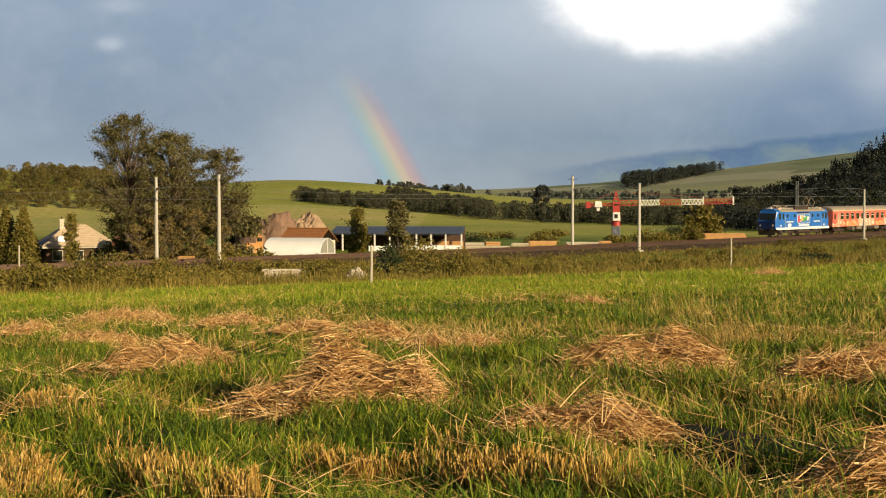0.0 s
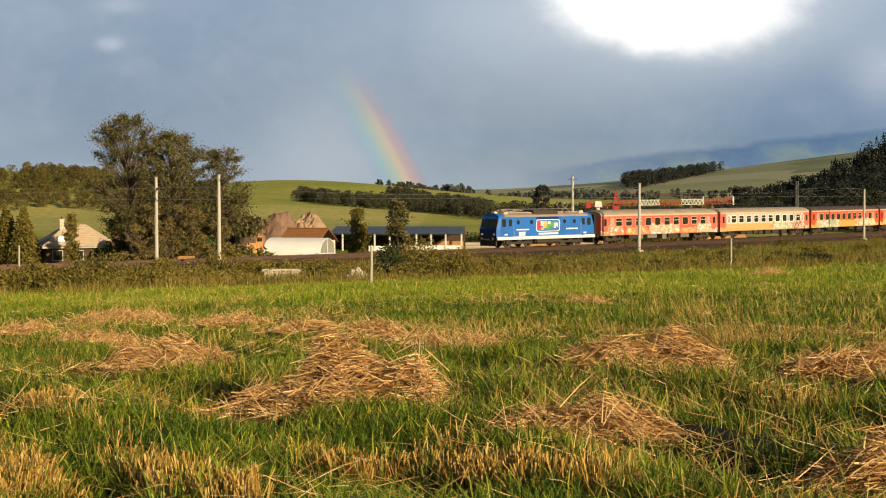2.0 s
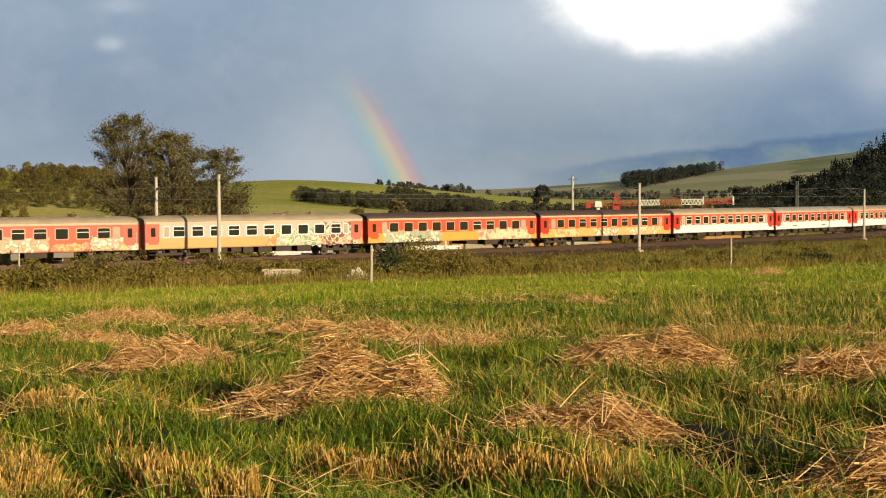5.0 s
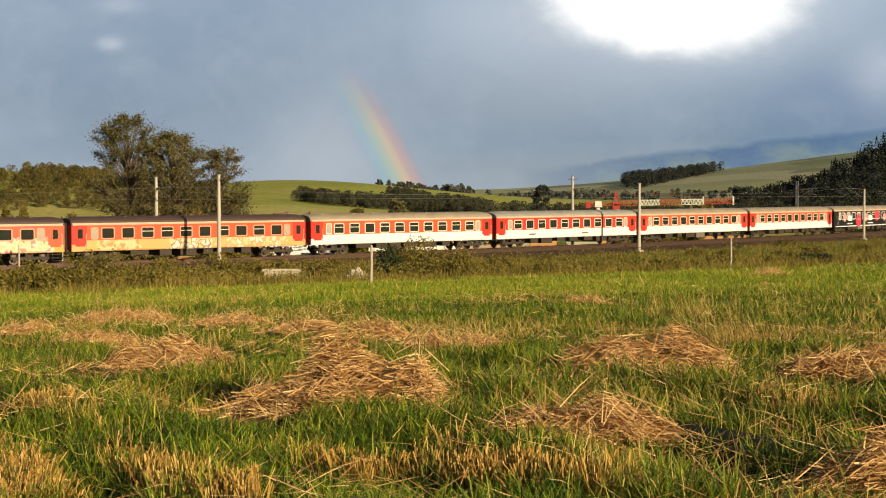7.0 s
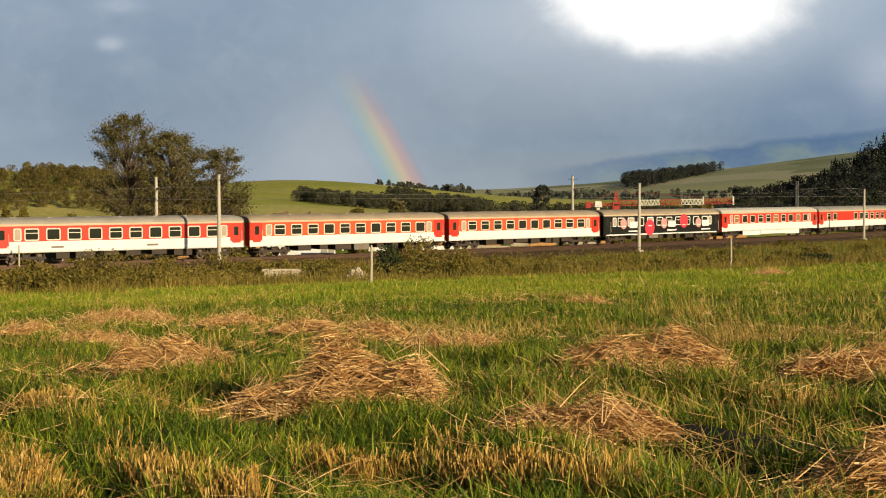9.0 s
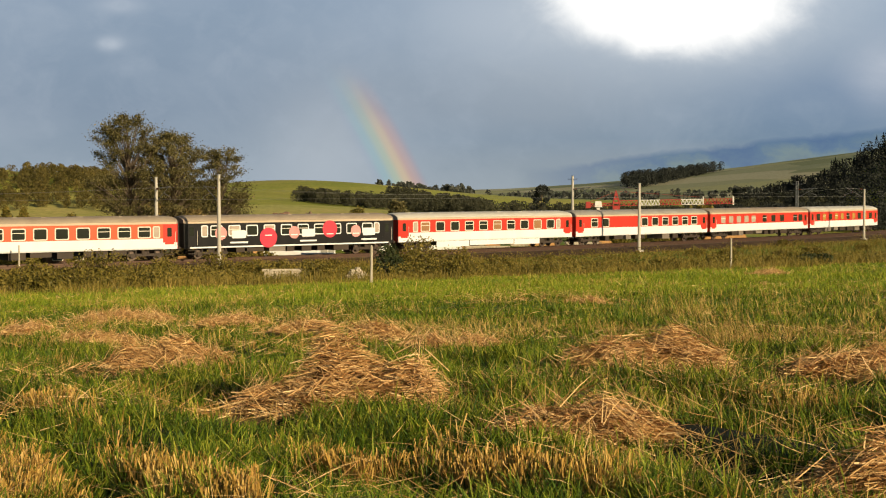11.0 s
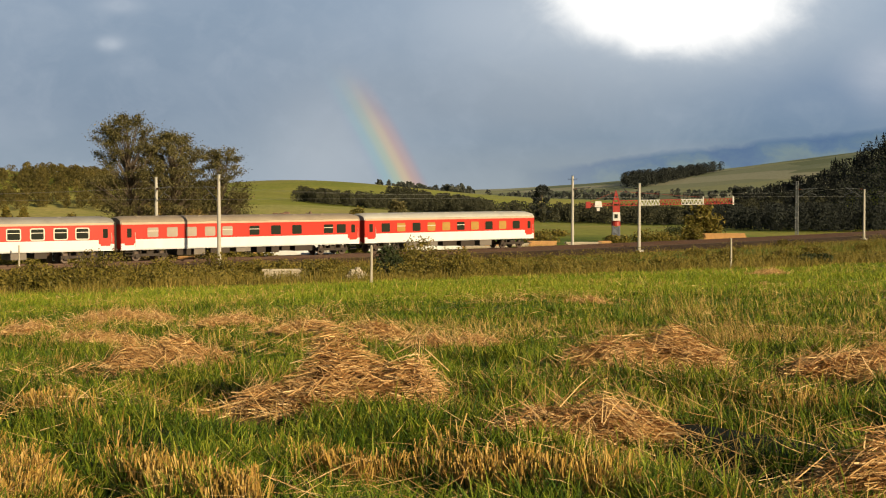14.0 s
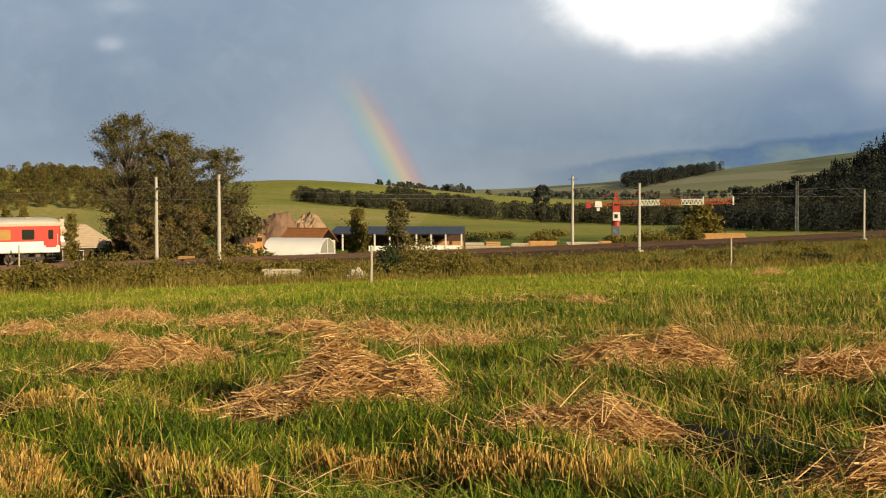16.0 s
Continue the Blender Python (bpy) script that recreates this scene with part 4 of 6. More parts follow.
def blades(x, y, z, height, width, lean, bend=1, toward=None):
    """Grass blades as tapered strips; lean: how far the tip drifts, as a share of the height."""
    n = len(x)
    a = RNG.uniform(0, 2 * np.pi, n)
    d = RNG.uniform(0, 2 * np.pi, n) if toward is None else toward + RNG.normal(0, 0.7, n)
    off = height * lean * np.abs(RNG.normal(0.6, 0.5, n))
    wx, wy = np.cos(a) * width / 2, np.sin(a) * width / 2
    dx, dy = np.cos(d) * off, np.sin(d) * off
    base = np.column_stack([x, y, z])
    w = np.column_stack([wx, wy, np.zeros(n)])
    tip = base + np.column_stack([dx, dy, height * (0.97 - 0.42 * np.minimum(off / height, 1.4))])
    if bend:
        mid = base + np.column_stack([dx * 0.36, dy * 0.36, height * 0.62])
        v = np.stack([base - w, base + w, mid + w * 0.8, mid - w * 0.8, tip], 1).reshape(-1, 3)
        k = np.arange(n)[:, None] * 5
        f = np.concatenate([k + [0, 1, 2], k + [0, 2, 3], k + [3, 2, 4]])
    else:
        v = np.stack([base - w, base + w, tip], 1).reshape(-1, 3)
        f = np.arange(n)[:, None] * 3 + [0, 1, 2]
    return v, f


def arched(x, y, z, length, width, rise, curl, turn=None, joints=3, roll=0.25):
    """Blades that rise and bow over: rise is the angle from upright at the foot, curl what is added on the way, roll how far their flat turns upright."""
    n = len(x)
    d = RNG.uniform(0, 2 * np.pi, n) if turn is None else turn
    twist = d + np.pi / 2 + RNG.normal(0, 0.5, n)
    w = np.column_stack([np.cos(twist), np.sin(twist), RNG.normal(0, roll, n)])
    w *= (width / 2 / np.linalg.norm(w, axis=1))[:, None]
    p = np.column_stack([x, y, z])
    rows = [p - w, p + w]
    for j in range(1, joints + 1):
        ang = rise + curl * (j - 0.5) / joints
        p = p + np.column_stack([np.cos(d) * np.sin(ang), np.sin(d) * np.sin(ang), np.cos(ang)]) * (length / joints)[:, None]
        rows += [p] if j == joints else [p - w * (1 - 0.25 * j / joints), p + w * (1 - 0.25 * j / joints)]
    k = np.arange(n)[:, None] * len(rows)
    f = []
    for j in range(joints - 1):
        f += [k + [2 * j, 2 * j + 1, 2 * j + 3], k + [2 * j, 2 * j + 3, 2 * j + 2]]
    f.append(k + [2 * joints - 2, 2 * joints - 1, 2 * joints])
    return np.stack(rows, 1).reshape(-1, 3), np.concatenate(f)


def gather(bits):
    v, f, k = [], [], 0
    for a, b in bits:
        v.append(a)
        f.append(b + k)
        k += len(a)
    return np.vstack(v), np.vstack(f)


def strips(c, along, across):
    """Flat quads round centres c."""
    v = np.stack([c - along - across, c + along - across, c + along + across, c - along + across], 1).reshape(-1, 3)
    return v, np.arange(len(c))[:, None] * 4 + [0, 1, 2, 3]


def unit(n):
    d = RNG.normal(0, 1, (n, 3))
    return d / np.linalg.norm(d, axis=1)[:, None]


def leaves(c, size):
    """Leaf quads of random turn round centres c."""
    u = unit(len(c))
    w = np.cross(u, unit(len(c)))
    w /= np.linalg.norm(w, axis=1)[:, None] + 1e-9
    size = np.asarray(size)[:, None]
    return strips(c, u * size * 0.62, w * size * 0.36)


def spread(n, r0, r1, half_angle, power=1.0):
    """Places on the meadow, thinning with the distance."""
    k = RNG.random(n)
    r = r0 * (r1 / r0) ** (k ** power)
    a = RNG.uniform(-half_angle, half_angle, n)
    return r * np.sin(a), r * np.cos(a), r


# near-black stops put the gaps' shade into the grass colour
M_GRASS = foliage("green meadow grass", [(0.08, (0.008, 0.022, 0.002)), (0.34, (0.045, 0.098, 0.005)), (0.58, (0.15, 0.21, 0.012)), (0.80, (0.38, 0.38, 0.042)), (1.0, (0.60, 0.47, 0.13))], 1.1, single=0.5)
# yellower short turf, also brightened: the far meadow's light is in its colour
M_TURF = foliage("lit-tone short meadow turf", [(0.05, (0.045, 0.08, 0.005)), (0.3, (0.125, 0.20, 0.010)), (0.6, (0.25, 0.31, 0.02)), (0.82, (0.44, 0.42, 0.05)), (1.0, (0.66, 0.52, 0.16))], 0.16)
M_DRY = foliage("dry blond grass", [(0.1, (0.20, 0.13, 0.03)), (0.5, (0.46, 0.31, 0.085)), (0.85, (0.66, 0.46, 0.17)), (1.0, (0.78, 0.60, 0.28))], 0.3)
M_STRAW = foliage("cut straw", [(0.1, (0.16, 0.075, 0.024)), (0.35, (0.46, 0.25, 0.09)), (0.7, (0.78, 0.52, 0.23)), (1.0, (0.88, 0.70, 0.42))], 3.0, 0.3, 0.5)
M_STUBBLE = foliage("standing stubble", [(0.1, (0.15, 0.085, 0.02)), (0.45, (0.46, 0.27, 0.055)), (1.0, (0.80, 0.56, 0.18))], 0.6, 0.3, 0.5)
M_WEED = foliage("olive weeds", [(0.1, (0.075, 0.066, 0.011)), (0.45, (0.17, 0.14, 0.024)), (0.8, (0.285, 0.205, 0.042)), (1.0, (0.40, 0.28, 0.085))], 0.1)
M_BUSH = foliage("olive bush leaves", [(0.1, (0.055, 0.052, 0.010)), (0.5, (0.155, 0.13, 0.022)), (1.0, (0.30, 0.22, 0.05))], 0.4)
M_TREE = foliage("dull willow leaves", [(0.1, (0.036, 0.035, 0.014)), (0.5, (0.10, 0.088, 0.029)), (0.85, (0.21, 0.18, 0.072)), (1.0, (0.38, 0.34, 0.19))], 0.25)
M_FIR = foliage("dark fir needles", [(0.1, (0.02, 0.03, 0.012)), (0.6, (0.045, 0.06, 0.02)), (1.0, (0.09, 0.095, 0.03))], 0.3)
M_WOOD = foliage("olive hill wood", [(0.15, (0.036, 0.037, 0.012)), (0.5, (0.10, 0.085, 0.021)), (0.9, (0.22, 0.16, 0.042))], 0.035, single=0.4)
# blue-grey haze, and cloud shade in the darkest, put into these leaf colours
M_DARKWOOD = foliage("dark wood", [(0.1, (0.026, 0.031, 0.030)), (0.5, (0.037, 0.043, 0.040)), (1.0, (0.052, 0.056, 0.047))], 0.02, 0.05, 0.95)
M_HEDGE = foliage("haze-toned hedgerow leaves", [(0.1, (0.034, 0.038, 0.026)), (0.5, (0.062, 0.065, 0.044)), (1.0, (0.095, 0.092, 0.056))], 0.02, 0.05, 0.95)
M_FARWOOD = foliage("haze-toned distant wood", [(0.1, (0.05, 0.06, 0.056)), (0.5, (0.08, 0.09, 0.08)), (1.0, (0.11, 0.115, 0.095))], 0.01, 0.1, 0.9)
M_UNDERWOOD = foliage("brown-olive sapling leaves", [(0.1, (0.07, 0.052, 0.016)), (0.5, (0.165, 0.125, 0.038)), (0.85, (0.30, 0.22, 0.08)), (1.0, (0.42, 0.33, 0.17))], 0.25)
M_BARK = worn("grey-brown bark", (0.16, 0.12, 0.085), (0.05, 0.035, 0.025), 0.6, 2.0, 0.9)

ROW = np.array([-0.415, 0.910])          # the way the stubble rows run


def row_wave(x, y):
    """1 on a stubble row, 0 in the track between two."""
    across = x * ROW[1] - y * ROW[0] + 0.25 * (vnoise(x, y, 2.5, 3) - 0.5)
    return 0.5 + 0.5 * np.sin(across * 2 * np.pi / 1.05)


def stuff(name, v, f, material, label, category):
    me = arrays_mesh(name, v, f)
    me.materials.append(material)
    return tagged(new(name, me), label, category, kind="stuff")


# straw heaps: x, y, width, height, label
HEAPS = ((-1.06, 14.2, 1.95, 0.62, "large heap of tangled golden-brown straw"), (2.61, 17.9, 2.35, 0.52, "broad heap of tangled golden straw"),
         (1.12, 11.3, 1.5, 0.30, "spread heap of straw with long bent stalks"), (-3.66, 19.0, 1.7, 0.32, ""), (4.8, 16.2, 1.5, 0.24, ""),
         (-4.88, 32.3, 1.8, 0.2, ""), (-1.3, 26.2, 1.4, 0.32, ""), (-2.75, 27.2, 1.2, 0.26, ""), (0.4, 23.5, 1.6, 0.2, ""), (-6.66, 26.6, 1.6, 0.15, ""),
         (-8.1, 35.2, 2.6, 0.22, ""), (2.75, 8.75, 0.95, 0.34, "low straw heap at the stubble's edge"), (-9.2, 30.5, 1.3, 0.2, ""), (4.23, 41.0, 1.3, 0.12, ""),
         (-0.2, 22.6, 0.9, 0.2, ""), (18.59, 78.37, 2.3, 0.2, "far flat straw heap at the meadow's edge"))


def under_straw(x, y):
    """1 under a straw heap, 0 in the open."""
    f = np.zeros_like(x)
    for hx, hy, w, _, _ in HEAPS:
        f = np.maximum(f, step(1.0, 0.6, np.hypot((x - hx) / (0.56 * w), (y - hy) / (0.4 * w))))
    return f


# places where the stubble stands thick and golden: x, y, size
STUBBLE_CLUMPS = ((-2.55, 8.65, 0.38), (-2.75, 9.35, 0.32), (-3.40, 11.20, 0.45), (-3.00, 10.20, 0.36), (-3.75, 13.00, 0.40), (-2.14, 10.01, 0.40), (-1.29, 8.64, 0.34), (-2.50, 8.74, 0.30), (-3.46, 11.47, 0.42), (-0.86, 10.69, 0.32), (-0.57, 10.19, 0.34), (-0.23, 10.01, 0.36), (0.23, 9.42, 0.34), (0.56, 9.10, 0.40), (0.41, 9.28, 0.30),
                  (3.30, 13.30, 0.45), (-1.03, 11.28, 0.30), (-4.20, 14.30, 0.45), (-2.24, 14.10, 0.35), (-3.57, 16.40, 0.35), (-6.00, 21.10, 0.50), (-1.73, 9.10, 0.30), (-2.91, 9.92, 0.30), (1.00, 8.64, 0.25))


def build_meadow():
    bits = []
    # the near grass in soft tufts of bowed blades, dark gaps between them
    for n, per, r0, r1, joints in ((14500, 14, 6.5, 21, 3), (17000, 11, 19, 52, 2)):
        x, y, r = spread(n, r0, r1, radians(21))
        lush = vnoise(x, y, 1.4, 1) * 0.5 + vnoise(x, y, 4.0, 6) * 0.3 + vnoise(x, y, 0.45, 7) * 0.2
        gap = vnoise(x, y, 0.5, 27) * 0.55 + vnoise(x, y, 1.2, 28) * 0.45
        few = 0.07 if joints == 3 else 0.4
        keep = RNG.random(n) < (few + (1 - few) * step(0.40, 0.55, gap)) * (1 - 0.9 * under_straw(x, y))
        x, y, r, lush = x[keep], y[keep], r[keep], (lush * (0.55 + 0.9 * gap))[keep]
        i = np.repeat(np.arange(len(x)), per)
        a, d = RNG.uniform(0, 2 * np.pi, len(i)), np.sqrt(RNG.random(len(i))) * (0.075 + 0.003 * r[i])
        bx, by = x[i] + d * np.cos(a), y[i] + d * np.sin(a)
        ln = RNG.uniform(0.45, 1.2, len(i)) * (0.08 + 0.34 * lush[i]) * RNG.uniform(0.6, 1.4, len(x))[i] * (1.0 if joints == 3 else 0.85)
        w = (0.0062 + 0.00022 * r[i]) * RNG.uniform(0.6, 1.5, len(i))
        bits.append(arched(bx, by, ground_z(bx, by) - 0.015, ln, w, np.abs(RNG.normal(0.25, 0.25, len(i))), RNG.uniform(0.3, 2.1, len(i)), a + RNG.normal(0, 0.9, len(i)), joints))
    v, f = gather(bits)
    stuff("meadow_grass", v, f, M_GRASS, "thick green meadow grass between stubble rows", "grass")

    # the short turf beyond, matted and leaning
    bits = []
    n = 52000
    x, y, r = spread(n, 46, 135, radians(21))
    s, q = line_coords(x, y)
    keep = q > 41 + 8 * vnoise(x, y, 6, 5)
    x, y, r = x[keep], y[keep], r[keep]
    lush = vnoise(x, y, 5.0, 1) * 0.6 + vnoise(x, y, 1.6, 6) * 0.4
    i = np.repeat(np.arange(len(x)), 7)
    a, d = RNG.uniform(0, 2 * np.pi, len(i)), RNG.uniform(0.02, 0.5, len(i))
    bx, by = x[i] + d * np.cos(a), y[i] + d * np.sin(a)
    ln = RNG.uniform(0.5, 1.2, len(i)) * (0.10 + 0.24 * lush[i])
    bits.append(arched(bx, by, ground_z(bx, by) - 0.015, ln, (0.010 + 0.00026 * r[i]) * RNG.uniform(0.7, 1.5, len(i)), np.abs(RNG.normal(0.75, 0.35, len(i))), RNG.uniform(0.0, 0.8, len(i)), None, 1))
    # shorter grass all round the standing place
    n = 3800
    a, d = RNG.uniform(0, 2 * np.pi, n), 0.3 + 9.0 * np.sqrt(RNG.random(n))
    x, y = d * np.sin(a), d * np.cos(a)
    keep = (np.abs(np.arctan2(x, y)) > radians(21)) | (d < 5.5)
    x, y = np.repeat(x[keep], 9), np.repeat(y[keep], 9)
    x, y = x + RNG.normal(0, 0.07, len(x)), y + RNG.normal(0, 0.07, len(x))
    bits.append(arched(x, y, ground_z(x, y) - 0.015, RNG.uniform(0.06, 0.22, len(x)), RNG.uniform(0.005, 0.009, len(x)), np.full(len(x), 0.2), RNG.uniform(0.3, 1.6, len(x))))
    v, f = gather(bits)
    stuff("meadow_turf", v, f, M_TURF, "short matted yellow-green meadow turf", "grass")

    bits = []
    for n, r0, r1, joints in ((24000, 6, 24, 3), (60000, 22, 125, 2)):
        x, y, r = spread(n, r0, r1, radians(21))
        m = vnoise(x, y, 3.5, 8) * 0.55 + vnoise(x, y, 0.9, 9) * 0.45 + 0.12 * step(0, -5, x) * step(40, 25, r)
        s, q = line_coords(x, y)
        keep = (RNG.random(n) < (0.06 + step(0.48, 0.74, m)) * (1 - 0.6 * step(14, 11, r) * step(-2.5, -1.0, x))) & (q > 42)
        x, y, r = x[keep], y[keep], r[keep]
        k = len(x)
        bits.append(arched(x, y, ground_z(x, y) - 0.01, RNG.uniform(0.12, 0.42, k), (0.0035 + 0.00024 * r) * RNG.uniform(0.7, 1.4, k), np.abs(RNG.normal(0.35, 0.35, k)), RNG.uniform(0.1, 1.3, k), None, joints))
    v, f = gather(bits)
    stuff("dry_grass", v, f, M_DRY, "blond dry grass mixed into the meadow", "grass")

    # stubble: tufts of cut stalks along the drilled rows
    x, y, r = spread(52000, 6, 26, radians(21), 1.2)
    m = row_wave(x, y) * 0.5 + 0.5 * vnoise(x, y, 0.8, 12)
    gold = 0.02 + 0.07 * step(-1.0, -4.0, x)
    for px, py, k in STUBBLE_CLUMPS:
        near = bump2(x, y, px, py, k * 0.55, k * 0.9, 0.43)
        gold, m = gold + 1.0 * near, m + 0.3 * near
    keep = RNG.random(len(x)) < 0.6 * step(0.55, 0.85, m) * np.minimum(gold, 1.0)
    i = np.repeat(np.flatnonzero(keep), 6)
    x, y = x[i] + RNG.normal(0, 0.022, len(i)), y[i] + RNG.normal(0, 0.022, len(i))
    n = len(x)
    h = RNG.uniform(0.09, 0.24, n) * (0.7 + 0.6 * vnoise(x, y, 0.8, 4))
    lean = RNG.normal(0, 0.26, (n, 2)) * h[:, None]
    a = RNG.uniform(0, np.pi, n)
    c = np.column_stack([x + lean[:, 0] / 2, y + lean[:, 1] / 2, ground_z(x, y) + h / 2 - 0.01])
    v, f = strips(c, np.column_stack([lean / 2, h / 2]), np.column_stack([np.cos(a), np.sin(a), 0 * a]) * RNG.uniform(0.0024, 0.0058, n)[:, None])
    stuff("stubble", v, f, M_STUBBLE, "golden cut stubble standing in rows", "stubble")

    # loose straw lying about, bent stalks among the grass
    x, y, r = spread(30000, 6.5, 60, radians(21))
    m = vnoise(x, y, 1.8, 20) * 0.55 + vnoise(x, y, 5.0, 21) * 0.45
    keep = RNG.random(len(x)) < (0.05 + step(0.52, 0.76, m)) * (1 - 0.82 * step(14.5, 11.5, r))
    x, y, r = x[keep], y[keep], r[keep]
    n = len(x)
    v, f = arched(x, y, ground_z(x, y) + RNG.uniform(0.03, 0.16, n), RNG.uniform(0.12, 0.5, n), (0.0035 + 0.0002 * r), RNG.uniform(1.0, 1.6, n), RNG.uniform(-0.3, 0.5, n), None, 2, 2.0)
    stuff("loose_straw", v, f, M_STRAW, "loose straw lying on the meadow", "straw")


def straw_heap(x, y, wide, high, deep=None, lumps=5, label="low heap of tangled golden-brown straw"):
    """A low uneven mound of raked stalks lying across one another, thinning out into the grass."""
    deep = deep or wide * 0.6
    z = gz(x, y)
    h = thing("straw_heap", label, "straw heap", "straw heaps on the meadow", pose(x, y, z))
    wide, deep = wide * 1.12, deep * 1.25
    cl = [(RNG.uniform(-0.2, 0.2), 0.0, 0.7, 0.62), (RNG.uniform(-0.1, 0.3), 0.05, 0.42, 0.95)] + [(RNG.uniform(-0.75, 0.75), RNG.uniform(-0.5, 0.5), RNG.uniform(0.18, 0.4), RNG.uniform(0.2, 0.7)) for _ in range(lumps + 5)]

    def top(u, v):
        t = np.zeros_like(u)
        for a, b, r, k in cl:
            t = np.maximum(t, k * np.clip(1 - ((u - a) / r) ** 2 - ((v - b) / r) ** 2, 0, 1))
        return t * (0.6 + 0.8 * vnoise(u * 7 + x, v * 7 + y, 1.0, 30)) * step(1.02, 0.7, np.hypot(u, v))

    g = np.linspace(-1, 1, 25)
    u, w = np.meshgrid(g, g)
    u, w = u.ravel(), w.ravel()
    v = np.column_stack([u * wide / 2, w * deep / 2, top(u, w) * high * 0.8 - 0.03])
    i, j = np.meshgrid(np.arange(24), np.arange(24), indexing="ij")
    k = (i * 25 + j).ravel()
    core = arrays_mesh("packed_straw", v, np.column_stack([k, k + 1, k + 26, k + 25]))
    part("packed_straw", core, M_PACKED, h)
    n = int(3000 * wide * deep / (0.55 * 1.9 ** 2) ** 0.8 * 1.3 + 1300)
    rr, aa = np.sqrt(RNG.random(n)) * np.where(RNG.random(n) < 0.3, 1.4, 1.0), RNG.uniform(0, 2 * np.pi, n)
    u, w = rr * np.cos(aa), rr * np.sin(aa)
    t = top(u, w)
    keep = (t > 0.06) | (RNG.random(n) < 0.25 * vnoise(u * 3 + x, w * 3 + y, 1.0, 31))
    u, w, t = u[keep], w[keep], t[keep]
    n = len(u)
    # swaths of stalks share a lie, which wanders over the heap
    lie = 2.6 * np.pi * vnoise(u * 2.2 + x, w * 2.2 + y, 1.0, 32) + RNG.normal(0, 1.1, n)
    ln = 0.10 + 0.42 * RNG.random(n) ** 1.6
    loose = RNG.random(n) < 0.12
    rise = np.where(loose, RNG.uniform(0.5, 1.3, n), RNG.normal(1.5, 0.2, n))
    zz = t * high * RNG.uniform(0.75, 1.1, n) + 0.05
    a, f1 = arched(u * wide / 2 - np.cos(lie) * ln / 2, w * deep / 2 - np.sin(lie) * ln / 2, zz, ln, RNG.uniform(0.005, 0.011, n) * (1 + y * 0.014), rise, RNG.normal(0.15, 0.3, n), lie, 2, 2.5)
    part("straw_tangle", arrays_mesh("straw_tangle", a, f1), M_STRAW, h)
    return h


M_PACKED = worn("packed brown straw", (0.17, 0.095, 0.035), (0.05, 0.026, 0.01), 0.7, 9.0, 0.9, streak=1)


def build_heaps():
    for x, y, w, hgt, lab in HEAPS:
        straw_heap(x, y, w * (1.08 if y < 22 else 0.88), hgt * (1.15 if y < 22 else 0.9), label=lab or "low flat heap of tangled golden-brown straw")


def tuft(x, y, n, high, r, material, label, wide=0.006):
    """A tuft of tall grass."""
    a, d = RNG.uniform(0, 2 * np.pi, n), r * np.sqrt(RNG.random(n))
    px, py = x + d * np.cos(a), y + d * np.sin(a)
    v, f = arched(px, py, ground_z(px, py) - 0.01, RNG.uniform(0.35, 1.05, n) * high, np.full(n, wide), np.abs(RNG.normal(0.3, 0.25, n)), RNG.uniform(0.0, 0.7, n), RNG.normal(2.7, 0.9, n))
    v = v - np.array([x, y, 0])
    me = arrays_mesh("grass_tuft", v, f)
    me.materials.append(material)
    ob = new("grass_tuft", me)
    ob.location = (x, y, 0)
    tagged(ob, label, "grass tuft", "tall tufts")


def build_tufts():
    for x, y, n, hgt, r in ((4.75, 22.5, 150, 0.95, 0.55), (4.3, 22.2, 110, 0.6, 0.55), (5.3, 22.8, 110, 0.6, 0.5), (4.9, 25.5, 110, 0.95, 0.8), (5.6, 33, 120, 0.9, 1.2), (3.6, 20.5, 60, 0.6, 0.6), (6.6, 22, 90, 0.55, 0.8), (7.6, 31.0, 80, 0.5, 0.6),
                            (0.85, 11.6, 40, 0.42, 0.14), (1.1, 11.9, 30, 0.4, 0.3), (-0.9, 38, 26, 0.55, 0.3), (2.0, 29, 40, 0.35, 0.4), (6.4, 24, 60, 0.45, 0.6), (-2.6, 13.4, 60, 0.3, 0.3), (3.0, 24.5, 40, 0.5, 0.3)):
        tuft(x, y, n, hgt, r, M_DRY, "tall tuft of dry seeding grass")
    for x, y, n, hgt, r in ((3.45, 14.9, 60, 0.5, 0.1), (1.3, 18.8, 150, 0.32, 0.45), (0.9, 24.6, 160, 0.32, 0.6), (-1.7, 17.6, 140, 0.28, 0.5), (-2.4, 10.6, 160, 0.26, 0.5)):
        tuft(x, y, n, hgt, r, M_GRASS, "tall tuft of dark green grass")


